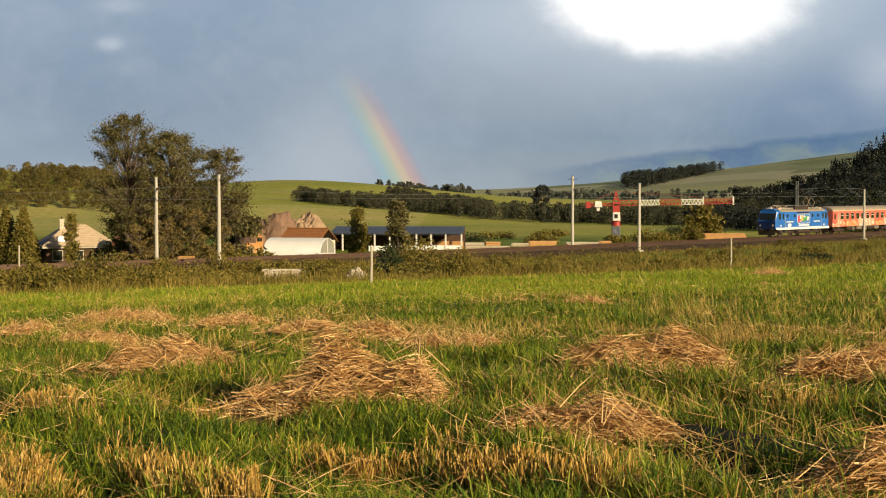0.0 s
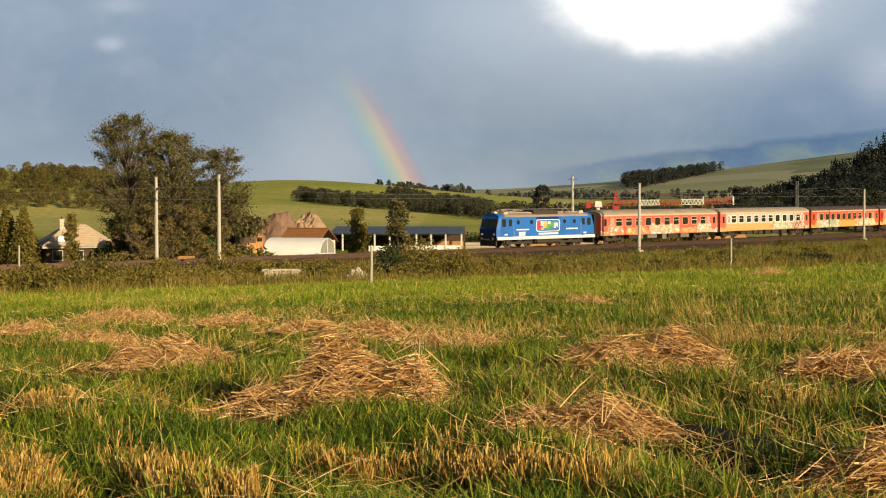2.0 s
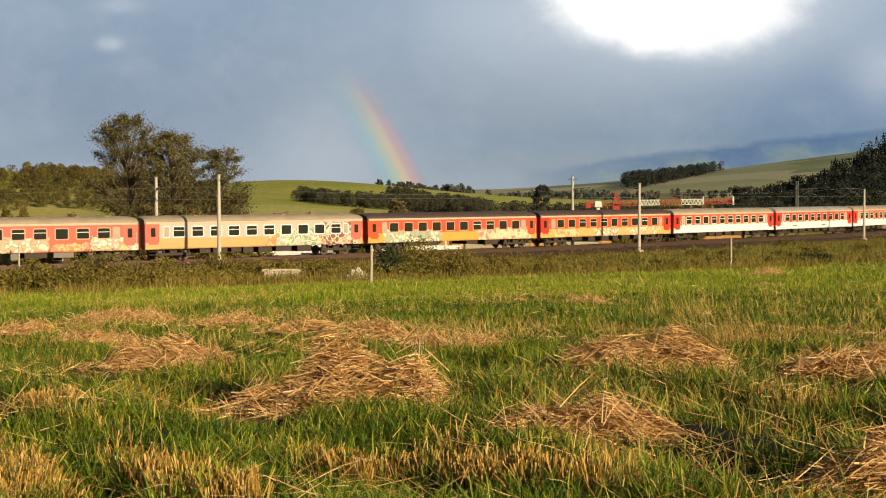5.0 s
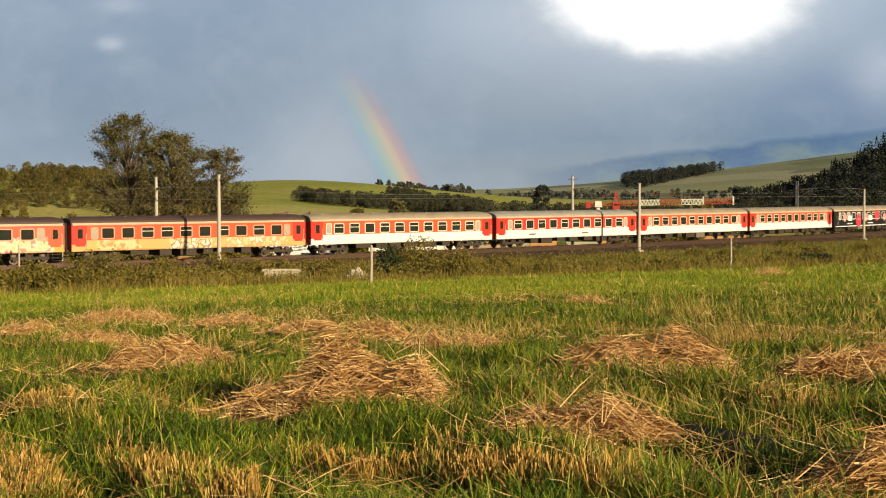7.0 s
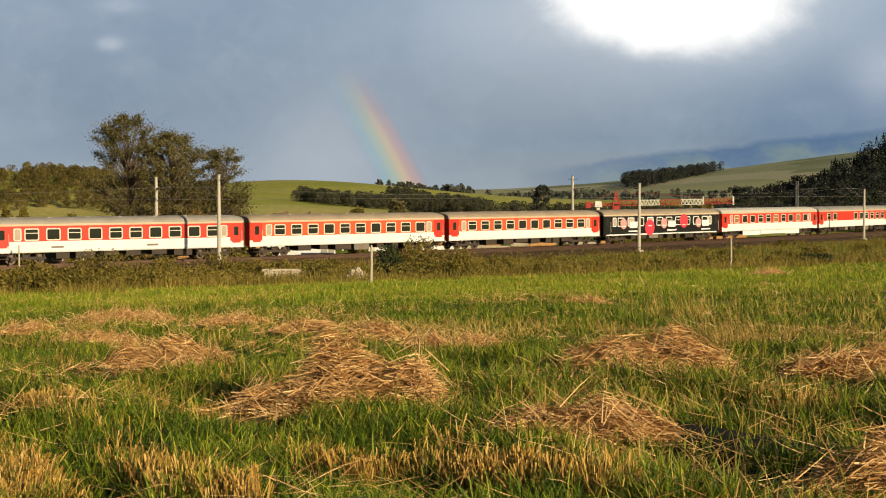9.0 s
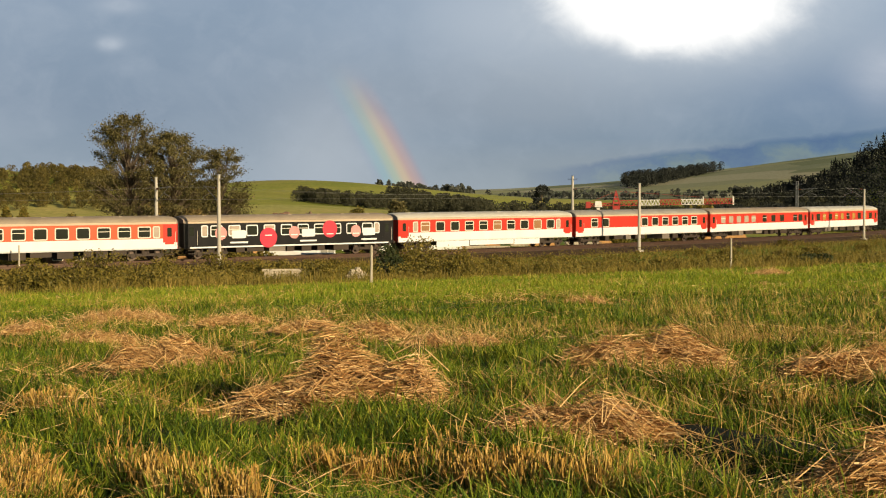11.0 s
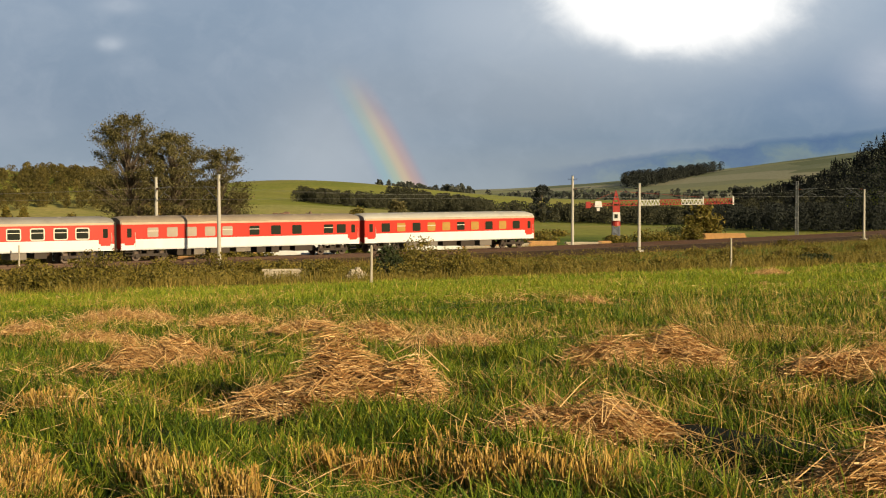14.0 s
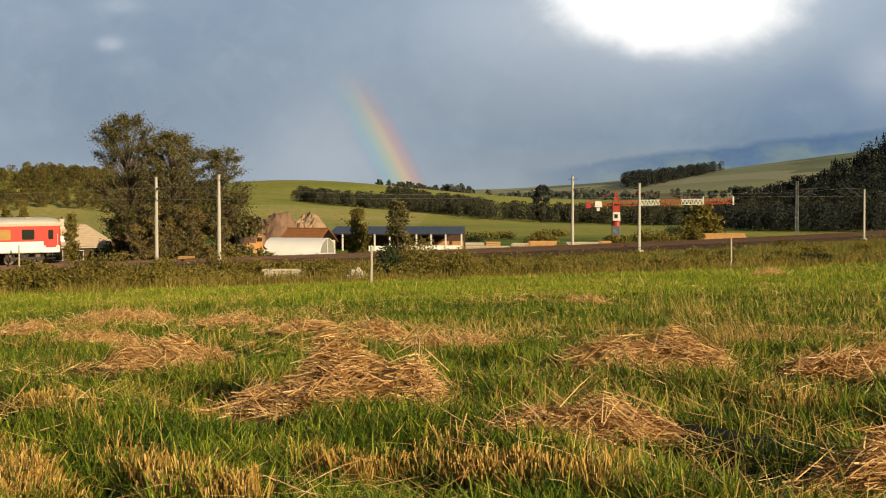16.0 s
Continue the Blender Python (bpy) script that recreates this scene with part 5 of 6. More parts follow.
def build_verge():
    """Tall weeds between the meadow and the railway."""
    n = 190000
    s = RNG.uniform(-75, 190, n)
    q = RNG.uniform(7.3, 54, n)
    x, y = beside(s, q)
    m = vnoise(x, y, 7, 14) * 0.6 + vnoise(x, y, 2.2, 15) * 0.4
    edge = 46 + 8 * vnoise(x, y, 6, 5)
    keep = (np.abs(np.arctan2(x, y)) < radians(22)) & (q < edge) & (RNG.random(n) < 0.3 + m)
    x, y, q, m = x[keep], y[keep], q[keep], m[keep]
    h = RNG.uniform(0.3, 0.75, len(x)) * (0.45 + 1.4 * m) * (0.5 + 0.6 * step(7, 12, q))
    v, f = blades(x, y, ground_z(x, y) - 0.02, h, RNG.uniform(0.02, 0.06, len(x)), 0.6, 0)
    stuff("verge_weeds", v, f, M_WEED, "tall olive and brown weeds beside the railway", "weeds")
    n = 90000
    s, q = RNG.uniform(-75, 190, n), RNG.uniform(7.5, 50, n)
    x, y = beside(s, q)
    m = vnoise(x, y, 5, 24) * 0.6 + vnoise(x, y, 1.6, 25) * 0.4
    keep = (np.abs(np.arctan2(x, y)) < radians(22)) & (RNG.random(n) < step(0.3, 0.6, m)) & (q < 46 + 8 * vnoise(x, y, 6, 5))
    x, y, m = x[keep], y[keep], m[keep]
    v, f = leaves(np.column_stack([x, y, ground_z(x, y) + RNG.random(len(x)) * (0.2 + 1.1 * m)]), RNG.uniform(0.05, 0.13, len(x)))
    stuff("verge_scrub", v, f, M_BUSH, "low leafy olive scrub beside the railway", "scrub")
    n = 16000
    s, q = RNG.uniform(-62, 24, n), RNG.uniform(5.6, 11.5, n)
    x, y = beside(s, q)
    keep = (vnoise(x, y, 3, 34) > 0.35) & (s < -3 + 25 * RNG.random(n))
    x, y = x[keep], y[keep]
    v, f = blades(x, y, ground_z(x, y) - 0.02, RNG.uniform(0.4, 1.15, len(x)), RNG.uniform(0.03, 0.07, len(x)), 0.7, 0)
    stuff("bank_weeds", v, f, M_WEED, "tall brown weeds on the ballast's shoulder", "weeds")
    n = 60000
    s, q = RNG.uniform(-60, 150, n), RNG.uniform(-60, -5, n)
    x, y = beside(s, q)
    keep = (np.abs(np.arctan2(x, y)) < radians(21)) & (RNG.random(n) < vnoise(x, y, 9, 17))
    x, y = x[keep], y[keep]
    v, f = blades(x, y, ground_z(x, y) - 0.02, RNG.uniform(0.3, 0.9, len(x)), RNG.uniform(0.03, 0.09, len(x)), 0.6, 0)
    stuff("far_bank_weeds", v, f, M_WEED, "brown weeds behind the railway bank", "weeds")


def bush(x, y, wide, high, material=None, n=1900, leaf=0.10, label="dense olive-green bush on the railway verge", name="bush"):
    z = gz(x, y)
    b = thing(name, label, "bush", "bushes of the verge", pose(x, y, z))
    bits, stems = [], Shape()
    k = max(5, int(wide * 2.2))
    for i in range(k):
        cx, cy = RNG.uniform(-0.38, 0.38) * wide, RNG.uniform(-0.25, 0.25) * wide
        r = RNG.uniform(0.16, 0.26) * wide
        top = high * RNG.uniform(0.6, 1.0) * (1 - (abs(cx) / wide) ** 2 * 1.8)
        m = n // k
        d = unit(m) * (RNG.random(m) ** 0.35)[:, None]
        c = np.column_stack([cx + d[:, 0] * r, cy + d[:, 1] * r, top * 0.52 + d[:, 2] * top * 0.5])
        bits.append(leaves(c, RNG.uniform(0.6, 1.4, m) * leaf))
        stems.tube((cx * 0.3, cy * 0.3, -0.1), (cx, cy, top * 0.7), 0.03, 0.012, 5)
    v, f = gather(bits)
    part("stem_fork", stems, M_BARK, b)
    part("foliage", arrays_mesh("foliage", v, f), material or M_BUSH, b)


def build_bushes():
    for x, y, w, hgt, m in ((-25.6, 105, 5.0, 3.0, None), (-21.5, 103, 4.4, 2.2, None), (-30, 108, 4, 1.3, None), (-17, 104, 4.2, 2.4, None), (-13.5, 106, 4.0, 2.2, None), (-8.6, 98, 3.2, 2.2, None),
                            (-1.9, 104, 4.6, 3.4, None), (-3.9, 100, 2.6, 2.8, M_FIR), (0.4, 103, 3.6, 2.6, None), (-3.0, 118, 2.6, 2.9, None),
                            (31.4, 117, 3.0, 1.2, M_FIR), (3.4, 108, 3.5, 1.3, None), (9.5, 118, 3.0, 1.0, None), (16, 122, 3.2, 1.0, None), (37, 150, 4, 1.5, None), (42, 158, 4, 1.6, None), (28, 140, 3.4, 1.1, None)):
        bush(x, y, w, hgt, m)
    for k in range(26):
        s, q = RNG.uniform(-58, 4), RNG.uniform(14, 38)
        x, y = (float(a) for a in beside(s, q))
        if -14 < x < -4:
            continue
        bush(x, y, RNG.uniform(2.5, 4.5), RNG.uniform(1.0, 2.2), None, 1800, 0.09)
    for k in range(14):
        s, q = RNG.uniform(5, 110), RNG.uniform(9, 36)
        x, y = (float(a) for a in beside(s, q))
        bush(x, y, RNG.uniform(2.0, 3.8), RNG.uniform(0.6, 1.2), None, 1500, 0.08, "low olive bush among verge weeds")
    # thicker scrub at the meadow's edge, lower towards the open end
    for k in range(44):
        s0 = RNG.uniform(-58, 60)
        x, y = (float(a) for a in beside(s0, RNG.uniform(33, 44)))
        if abs(x / y) > 0.33 or -14.5 < x < -2.4:
            continue
        right = x > 2
        bush(x, y, RNG.uniform(2.4, 4.6), RNG.uniform(0.6, 1.0) if right else RNG.uniform(1.1, 1.9), None, 1800, 0.085, "low olive bush among verge weeds" if right else "dense olive-green bush on the railway verge")
    # scrub behind the line, round the yard
    for x, y, w, hgt, m in ((-34.2, 160, 4, 2.6, None), (-29, 157, 6, 4.2, None), (-24.5, 154, 5, 3.8, None), (-20.5, 156, 4.5, 2.8, None), (18.5, 262, 7, 2.4, None), (40.5, 270, 8, 3.0, None), (46, 282, 7, 2.6, None),
                            (48, 268, 4.6, 4.4, None), (57, 330, 10, 3.0, M_FIR), (4, 268, 9, 2.4, M_FIR), (11, 300, 10, 2.0, None), (25, 320, 9, 2.0, None), (-9, 250, 8, 2.8, None), (-15, 258, 6, 3.2, None), (33, 262, 5, 2.2, None)):
        bush(x, y, w, hgt, m, 1400, 0.22, "brown-green scrub bush behind the railway")


def tree(x, y, high, radius, low, material, label, n=9000, leaf=0.24, lumps=34, trunk=0.3, name="tree", lean=0.0, z=None, group="", fine=1.0):
    """Tapered trunk, limbs to every clump, and a ragged crown of small leaves."""
    z = gz(x, y) if z is None else z
    t = thing(name, label, "tree", group, pose(x, y, z))
    fork = high * low * 1.1
    tr = Shape().tubes([(0, 0, -0.4), (0.1, 0, fork * 0.6), (lean * 0.4, 0.1, fork * 1.3), (lean, 0, high * 0.9)], [trunk, trunk * 0.8, trunk * 0.55, 0.05], 8)
    part("trunk", tr, M_BARK, t)
    limbs, bits = Shape(), []
    for i in range(lumps):
        k = RNG.uniform(low, 0.97)
        env = radius * RNG.uniform(0.85, 1.15) * (math.sin(math.pi * min(1, max(0.06, (k - low) / (1.03 - low))) ** 0.8)) ** 0.6
        a, d = RNG.uniform(0, 2 * np.pi), env * math.sqrt(RNG.uniform(0.15, 1))
        c = np.array([lean * k + d * math.cos(a), d * math.sin(a), high * k])
        r = radius * RNG.uniform(0.15, 0.34) * fine
        m = n // lumps
        p = RNG.normal(0, 0.5, (m, 3)) * r * np.array([1.25, 1.25, 0.8])
        spray = np.abs(RNG.normal(0, 1.0, m))[:, None] * r * 0.8
        p = p + spray * (c * (1, 1, 0) / (np.linalg.norm(c[:2]) + 0.3) + (0, 0, 0.5)) * (RNG.random(m) < 0.3)[:, None]
        bits.append(leaves(c + p, RNG.uniform(0.5, 1.4, m) * leaf))
        s = (lean * k * 0.6, 0, min(high * k * 0.72, high * 0.8))
        mid = tuple((np.array(s) + c) / 2 + RNG.uniform(-0.2, 0.2, 3))
        limbs.tubes([s, mid, tuple(c)], [trunk * 0.22, trunk * 0.12, 0.02], 5)
    part("branchwork", limbs, M_BARK, t)
    v, f = gather(bits)
    part("crown", arrays_mesh("crown", v, f), material, t)
    return t


def build_trees():
    g = "trees beside the line"
    big = "tall ragged willow with thin olive foliage behind the railway"
    tree(-33.71, 150, 17.9, 4.3, 0.26, M_TREE, big, 34000, 0.105, 230, 0.34, lean=-0.4, group=g, fine=0.5)
    tree(-29.64, 152, 16.0, 4.1, 0.28, M_TREE, big, 34000, 0.105, 220, 0.34, lean=0.3, group=g, fine=0.5)
    tree(-25.02, 154, 14.1, 3.5, 0.32, M_TREE, big, 20000, 0.105, 150, 0.26, lean=0.5, group=g, fine=0.5)
    tree(-34.03, 158, 12.5, 3.8, 0.12, M_TREE, big, 13000, 0.11, 110, 0.26, group=g, fine=0.6)
    tree(-28.60, 160, 11.0, 3.9, 0.08, M_TREE, big, 13000, 0.11, 100, 0.24, group=g, fine=0.6)
    tree(-35.31, 156, 8.0, 2.2, 0.15, M_TREE, "smaller olive tree at the foot of the willows", 5000, 0.23, 24, 0.16, group=g)
    tree(-23.74, 158, 8.5, 2.4, 0.12, M_TREE, "smaller olive tree at the foot of the willows", 5000, 0.23, 24, 0.16, group=g)
    for x, y, hgt, r in ((-31.9, 146, 5.6, 1.5), (-29.3, 147, 6.0, 1.9), (-26.6, 148, 6.8, 2.0), (-24.2, 149, 5.2, 1.6), (-31.0, 149, 8.0, 1.9)):
        tree(x, y, hgt, r, 0.04, M_UNDERWOOD, "thin brown-olive sapling at the foot of the willows", 6500, 0.10, 60, 0.09, group=g, fine=0.6)
    slim = "slim upright young tree beside the yard"
    tree(-5.60, 172, 8.2, 1.2, 0.03, M_TREE, slim, 7140, 0.17, 80, 0.12, fine=1.5, name="poplar", group=g)
    tree(-11.07, 180, 7.2, 1.1, 0.03, M_BUSH, slim, 5780, 0.17, 80, 0.12, fine=1.5, name="poplar", group=g)
    tree(-52.0, 194, 7.6, 0.8, 0.03, M_BUSH, slim, 4080, 0.17, 80, 0.12, fine=1.5, name="poplar", group=g)
    tree(55.70, 300, 6.8, 3.6, 0.12, M_BUSH, "round olive tree at the yard's edge", 5000, 0.34, 30, 0.2, group=g)
    tree(42.51, 600, 16, 3.4, 0.05, M_DARKWOOD, "dark upright tree standing alone on the valley floor", 5000, 0.6, 40, 0.4, group=g)
    tree(193.11, 900, 14, 6.0, 0.05, M_DARKWOOD, "dark round field tree on the far slope", 3000, 0.9, 30, 0.4, group=g)
    for x, y, hgt, r in ((-60.7, 193, 8.4, 2.4), (-57.7, 191, 8.2, 2.6), (-63.9, 200, 6.5, 2.2), (-59.5, 201, 5.0, 2.0)):
        fir(x, y, hgt, r)


def fir(x, y, high, r):
    z = gz(x, y)
    t = thing("fir_tree", "dark green fir tree beside the house", "tree", "firs by the house", pose(x, y, z))
    part("trunk", Shape().tube((0, 0, -0.3), (0, 0, high * 0.95), 0.13, 0.03, 6), M_BARK, t)
    n = 5200
    k = RNG.random(n) ** 0.75
    ringed = (1 - k) ** 0.55 * r * (0.6 + 0.45 * np.sin(k * high * 9) ** 2) * np.sqrt(RNG.random(n))
    a = RNG.uniform(0, 2 * np.pi, n)
    c = np.column_stack([ringed * np.cos(a), ringed * np.sin(a), 0.3 + k * (high - 0.3) - ringed * 0.25])
    v, f = leaves(c, RNG.uniform(0.1, 0.26, n))
    part("crown", arrays_mesh("crown", v, f), M_BUSH, t)


def wood(name, xs, ys, high, material, label, clump=1.3, per=70, pointed=0.0):
    """Far woods: every tree a ragged cloud of leaf clumps on its stem, all one mass."""
    zs = ground_z(xs, ys)
    n = len(xs)
    h = high * RNG.uniform(0.65, 1.2, n)
    conifer = RNG.random(n) < pointed
    i = np.repeat(np.arange(n), per)
    k = RNG.random(len(i)) ** 0.8
    r = np.where(conifer[i], (1 - k) * 0.24, 0.40 * np.sqrt(np.clip(1 - (2 * k - 0.85) ** 2 / 1.4, 0.02, 1))) * h[i] * np.sqrt(RNG.random(len(i)))
    a = RNG.uniform(0, 2 * np.pi, len(i))
    c = np.column_stack([xs[i] + r * np.cos(a), ys[i] + r * np.sin(a), zs[i] + h[i] * (0.06 + 0.94 * k)])
    v, f = leaves(c, RNG.uniform(0.5, 1.3, len(i)) * clump * np.where(conifer[i], 0.75, 1.0))
    stuff(name, v, f, material, label, "wood")


def along(pts, n, spread_x, spread_y):
    """n places scattered along a broken line."""
    p = np.array(pts, dtype=float)
    t = np.sort(RNG.uniform(0, len(p) - 1, n))
    i = np.minimum(t.astype(int), len(p) - 2)
    k = (t - i)[:, None]
    q = p[i] * (1 - k) + p[i + 1] * k
    return q[:, 0] + RNG.normal(0, spread_x, n), q[:, 1] + RNG.normal(0, spread_y, n)


def build_woods():
    n = 2300
    x, y = RNG.uniform(-330, -120, n), RNG.uniform(520, 740, n)
    keep = (x > -0.325 * y) & (x < -0.235 * y) & (y > 532 + 44 * vnoise(x, y, 30, 40)) & ((x > -0.303 * y) | (y < 690)) & (RNG.random(n) < 0.12 + 1.1 * step(0.28, 0.6, vnoise(x, y, 17, 41)))
    wood("hill_wood", x[keep], y[keep], 5.0, M_WOOD, "olive scrubby wood on the rounded hill", 0.42, 180)
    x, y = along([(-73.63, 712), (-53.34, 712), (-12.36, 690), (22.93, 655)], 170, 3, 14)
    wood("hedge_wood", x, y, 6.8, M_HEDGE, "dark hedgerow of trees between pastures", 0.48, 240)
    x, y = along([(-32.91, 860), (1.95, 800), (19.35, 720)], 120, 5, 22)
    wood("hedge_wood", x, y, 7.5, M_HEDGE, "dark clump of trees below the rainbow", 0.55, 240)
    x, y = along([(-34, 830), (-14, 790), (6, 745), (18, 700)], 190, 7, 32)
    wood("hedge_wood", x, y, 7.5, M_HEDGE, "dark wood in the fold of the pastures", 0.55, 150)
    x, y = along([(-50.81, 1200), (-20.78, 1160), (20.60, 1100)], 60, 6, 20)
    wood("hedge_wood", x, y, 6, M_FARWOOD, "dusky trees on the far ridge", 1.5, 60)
    x, y = along([(17.20, 640), (56.28, 640), (89.41, 600), (115.37, 560), (136.77, 520)], 330, 5, 25)
    wood("valley_wood", x, y, 7.5, M_HEDGE, "dark line of trees along the valley floor", 0.45, 250)
    x, y = along([(88.23, 420), (106.83, 400), (123.22, 390)], 200, 6, 22)
    wood("valley_wood", x, y, 7, M_DARKWOOD, "dark trees at the foot of the forested slope", 0.38, 260, 0.3)
    n = 1500
    x, y = RNG.uniform(110, 330, n), RNG.uniform(430, 680, n)
    s, q = line_coords(x, y)
    keep = (bump2(x, y, 225, 560, 48, 95) > 0.12) & (q < -14) & (x < 0.37 * y)
    wood("forest", x[keep], y[keep], 10.5, M_DARKWOOD, "dark mixed forest on the steep slope", 0.45, 230, 0.6)
    n = 900
    x, y = RNG.uniform(225, 400, n), RNG.uniform(1600, 1980, n)
    keep = (x / y > 0.126 + 0.02 * vnoise(x, y, 60, 44)) & (x / y < 0.206) & (y > 1980 - 330 * step(0.21, 0.14, x / y))
    x, y = x[keep], y[keep]
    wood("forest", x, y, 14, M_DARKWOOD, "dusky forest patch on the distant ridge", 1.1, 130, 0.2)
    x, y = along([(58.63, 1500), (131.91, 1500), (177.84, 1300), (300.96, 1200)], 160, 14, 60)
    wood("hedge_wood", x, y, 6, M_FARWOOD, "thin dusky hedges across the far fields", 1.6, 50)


# ---- yard and houses behind the line ----
M_TILE = worn("pale weathered roof tiles", (0.60, 0.47, 0.33), (0.3, 0.22, 0.15), 0.4, 1.2, 0.85)
M_ORANGE_TILE = worn("brown-orange roof tiles", (0.40, 0.17, 0.06), (0.2, 0.09, 0.05), 0.5, 1.5, 0.8)
M_PLASTER = worn("cream plaster", (0.62, 0.55, 0.44), (0.3, 0.25, 0.2), 0.4, 0.7, 0.9)
M_BROWNWALL = worn("dark brown boarding", (0.10, 0.055, 0.035), (0.04, 0.025, 0.02), 0.5, 2.0, 0.85)
M_SHEET = worn("white tarpaulin", (0.90, 0.90, 0.90), (0.6, 0.57, 0.52), 0.15, 0.6, 0.45)
M_GREYSHEET = worn("grey translucent sheet", (0.34, 0.33, 0.30), (0.18, 0.17, 0.15), 0.4, 0.8, 0.4)
M_BLUEROOF = worn("blue-grey sheet roof", (0.075, 0.085, 0.115), (0.04, 0.045, 0.06), 0.4, 0.8, 0.45, 0.1)
M_WOODPALE = worn("fresh sawn timber", (0.60, 0.33, 0.13), (0.35, 0.18, 0.07), 0.5, 2.0, 0.8)
M_SLAB = worn("pale concrete", (0.55, 0.48, 0.38), (0.3, 0.24, 0.18), 0.5, 1.5, 0.9)
M_SPOIL = worn("heaped brown earth", (0.26, 0.16, 0.11), (0.11, 0.065, 0.045), 0.8, 0.5, 0.95, streak=1)
M_SPOIL_PALE = worn("heaped pale gravel", (0.40, 0.28, 0.18), (0.2, 0.13, 0.08), 0.7, 0.6, 0.95, streak=1)
M_CRANE_RED = worn("red crane paint", (0.38, 0.035, 0.025), (0.18, 0.03, 0.025), 0.45, 1.0, 0.5)
M_CRANE_WHITE = worn("white crane paint", (0.75, 0.73, 0.70), (0.4, 0.36, 0.3), 0.3, 1.0, 0.45)
M_CRANE_GREY = worn("blue-grey crane base", (0.16, 0.18, 0.23), (0.08, 0.08, 0.09), 0.5, 1.0, 0.6)
M_OLDWOOD = worn("weathered grey timber", (0.30, 0.23, 0.15), (0.12, 0.09, 0.06), 0.5, 2.5, 0.9)


def house():
    """Hip-roofed bungalow; built round its own middle, roof courses and a pale eave."""
    x, y = -54.0, 204.0
    z = -7.9
    h = thing("house", "low bungalow with a pale tiled hip roof", "house", "", pose(x, y, z, 0, 0, 24))
    h.scale = (1.109, 1.109, 1.109)
    w, d, e, top = 4.3, 3.8, 2.45, 5.5
    # dark boarding colour puts the eaves' shade onto this wall
    part("wall", Shape().box(-w, w, -d, d, -2, e), M_BROWNWALL, h, "wall coloured dark for the eaves' shade")
    part("eave", Shape().box(-w - 0.6, w + 0.6, -d - 0.6, d + 0.6, e, e + 0.28), M_PLASTER, h, "cream eave board")
    a, b = w + 0.65, d + 0.65
    r = 1.2
    ends = ((-a, -b), (a, -b), (a, b), (-a, b))
    ridge = ((-r, 0), (r, 0), (r, 0), (-r, 0))
    n = 12
    for k in range(4):
        p0, p1, q0, q1 = ends[k], ends[(k + 1) % 4], ridge[k], ridge[(k + 1) % 4]
        slope = part("roof_slope", Shape().quad((*p0, e + 0.2), (*p1, e + 0.2), (*q1, top - 0.1), (*q0, top - 0.1)), M_BROWNWALL, h)
        for i in range(n):
            s = Shape()
            u, v = i / n, (i + 1) / n
            lo = [(p[0] + (q[0] - p[0]) * u, p[1] + (q[1] - p[1]) * u, e + 0.28 + (top - e - 0.28) * u + 0.05) for p, q in ((p0, q0), (p1, q1))]
            hi = [(p[0] + (q[0] - p[0]) * v, p[1] + (q[1] - p[1]) * v, e + 0.28 + (top - e - 0.28) * v) for p, q in ((p0, q0), (p1, q1))]
            s.quad(lo[0], lo[1], hi[1], hi[0]).quad((*lo[0][:2], lo[0][2] - 0.08), (*lo[1][:2], lo[1][2] - 0.08), lo[1], lo[0])
            # the slope turned from the sun takes the shaded copy of the tiles
            part("tile_course", s, M_TILE if k != 3 else M_SHADED_TILE, slope)
    c = part("chimney", Shape().box(-2.2, -1.6, -1.0, -0.4, 4.0, 6.1).box(-2.28, -1.52, -1.08, -0.32, 6.1, 6.2), M_PLASTER, h)
    part("flue", Shape().tube((-1.9, -0.7, 6.2), (-1.9, -0.7, 6.5), 0.12, n=8), M_BROWNWALL, c)
    for k in (-2.9, -0.3, 2.3):
        wdw = part("window", Shape().box(k - 0.6, k + 0.6, -d - 0.03, -d + 0.05, 0.9, 2.1), M_GLASS, h)
        part("window_frame", Shape().box(k - 0.66, k - 0.6, -d - 0.06, -d, 0.85, 2.15).box(k + 0.6, k + 0.66, -d - 0.06, -d, 0.85, 2.15).box(k - 0.6, k + 0.6, -d - 0.06, -d, 2.1, 2.16).box(k - 0.6, k + 0.6, -d - 0.06, -d, 0.84, 0.9), M_FRAME, wdw)
    part("porch_post", Shape().box(w + 0.9, w + 1.15, -d - 0.3, -d, -1.5, e), M_PLASTER, h)
    part("porch_roof", Shape().box(w - 0.2, w + 2.6, -d - 0.6, -d + 1.9, e - 0.25, e + 0.1), M_PLASTER, h)
    part("skylight", Shape().box(-2.9, -1.9, -3.6, -2.6, 3.2, 4.0, 0.15), M_SHEET, h)


# M_TILE greyed: shade of the sunless slope is put into the colour
M_SHADED_TILE = worn("roof tiles in grey shade tone", (0.30, 0.29, 0.28), (0.15, 0.14, 0.13), 0.5, 1.2, 0.85)


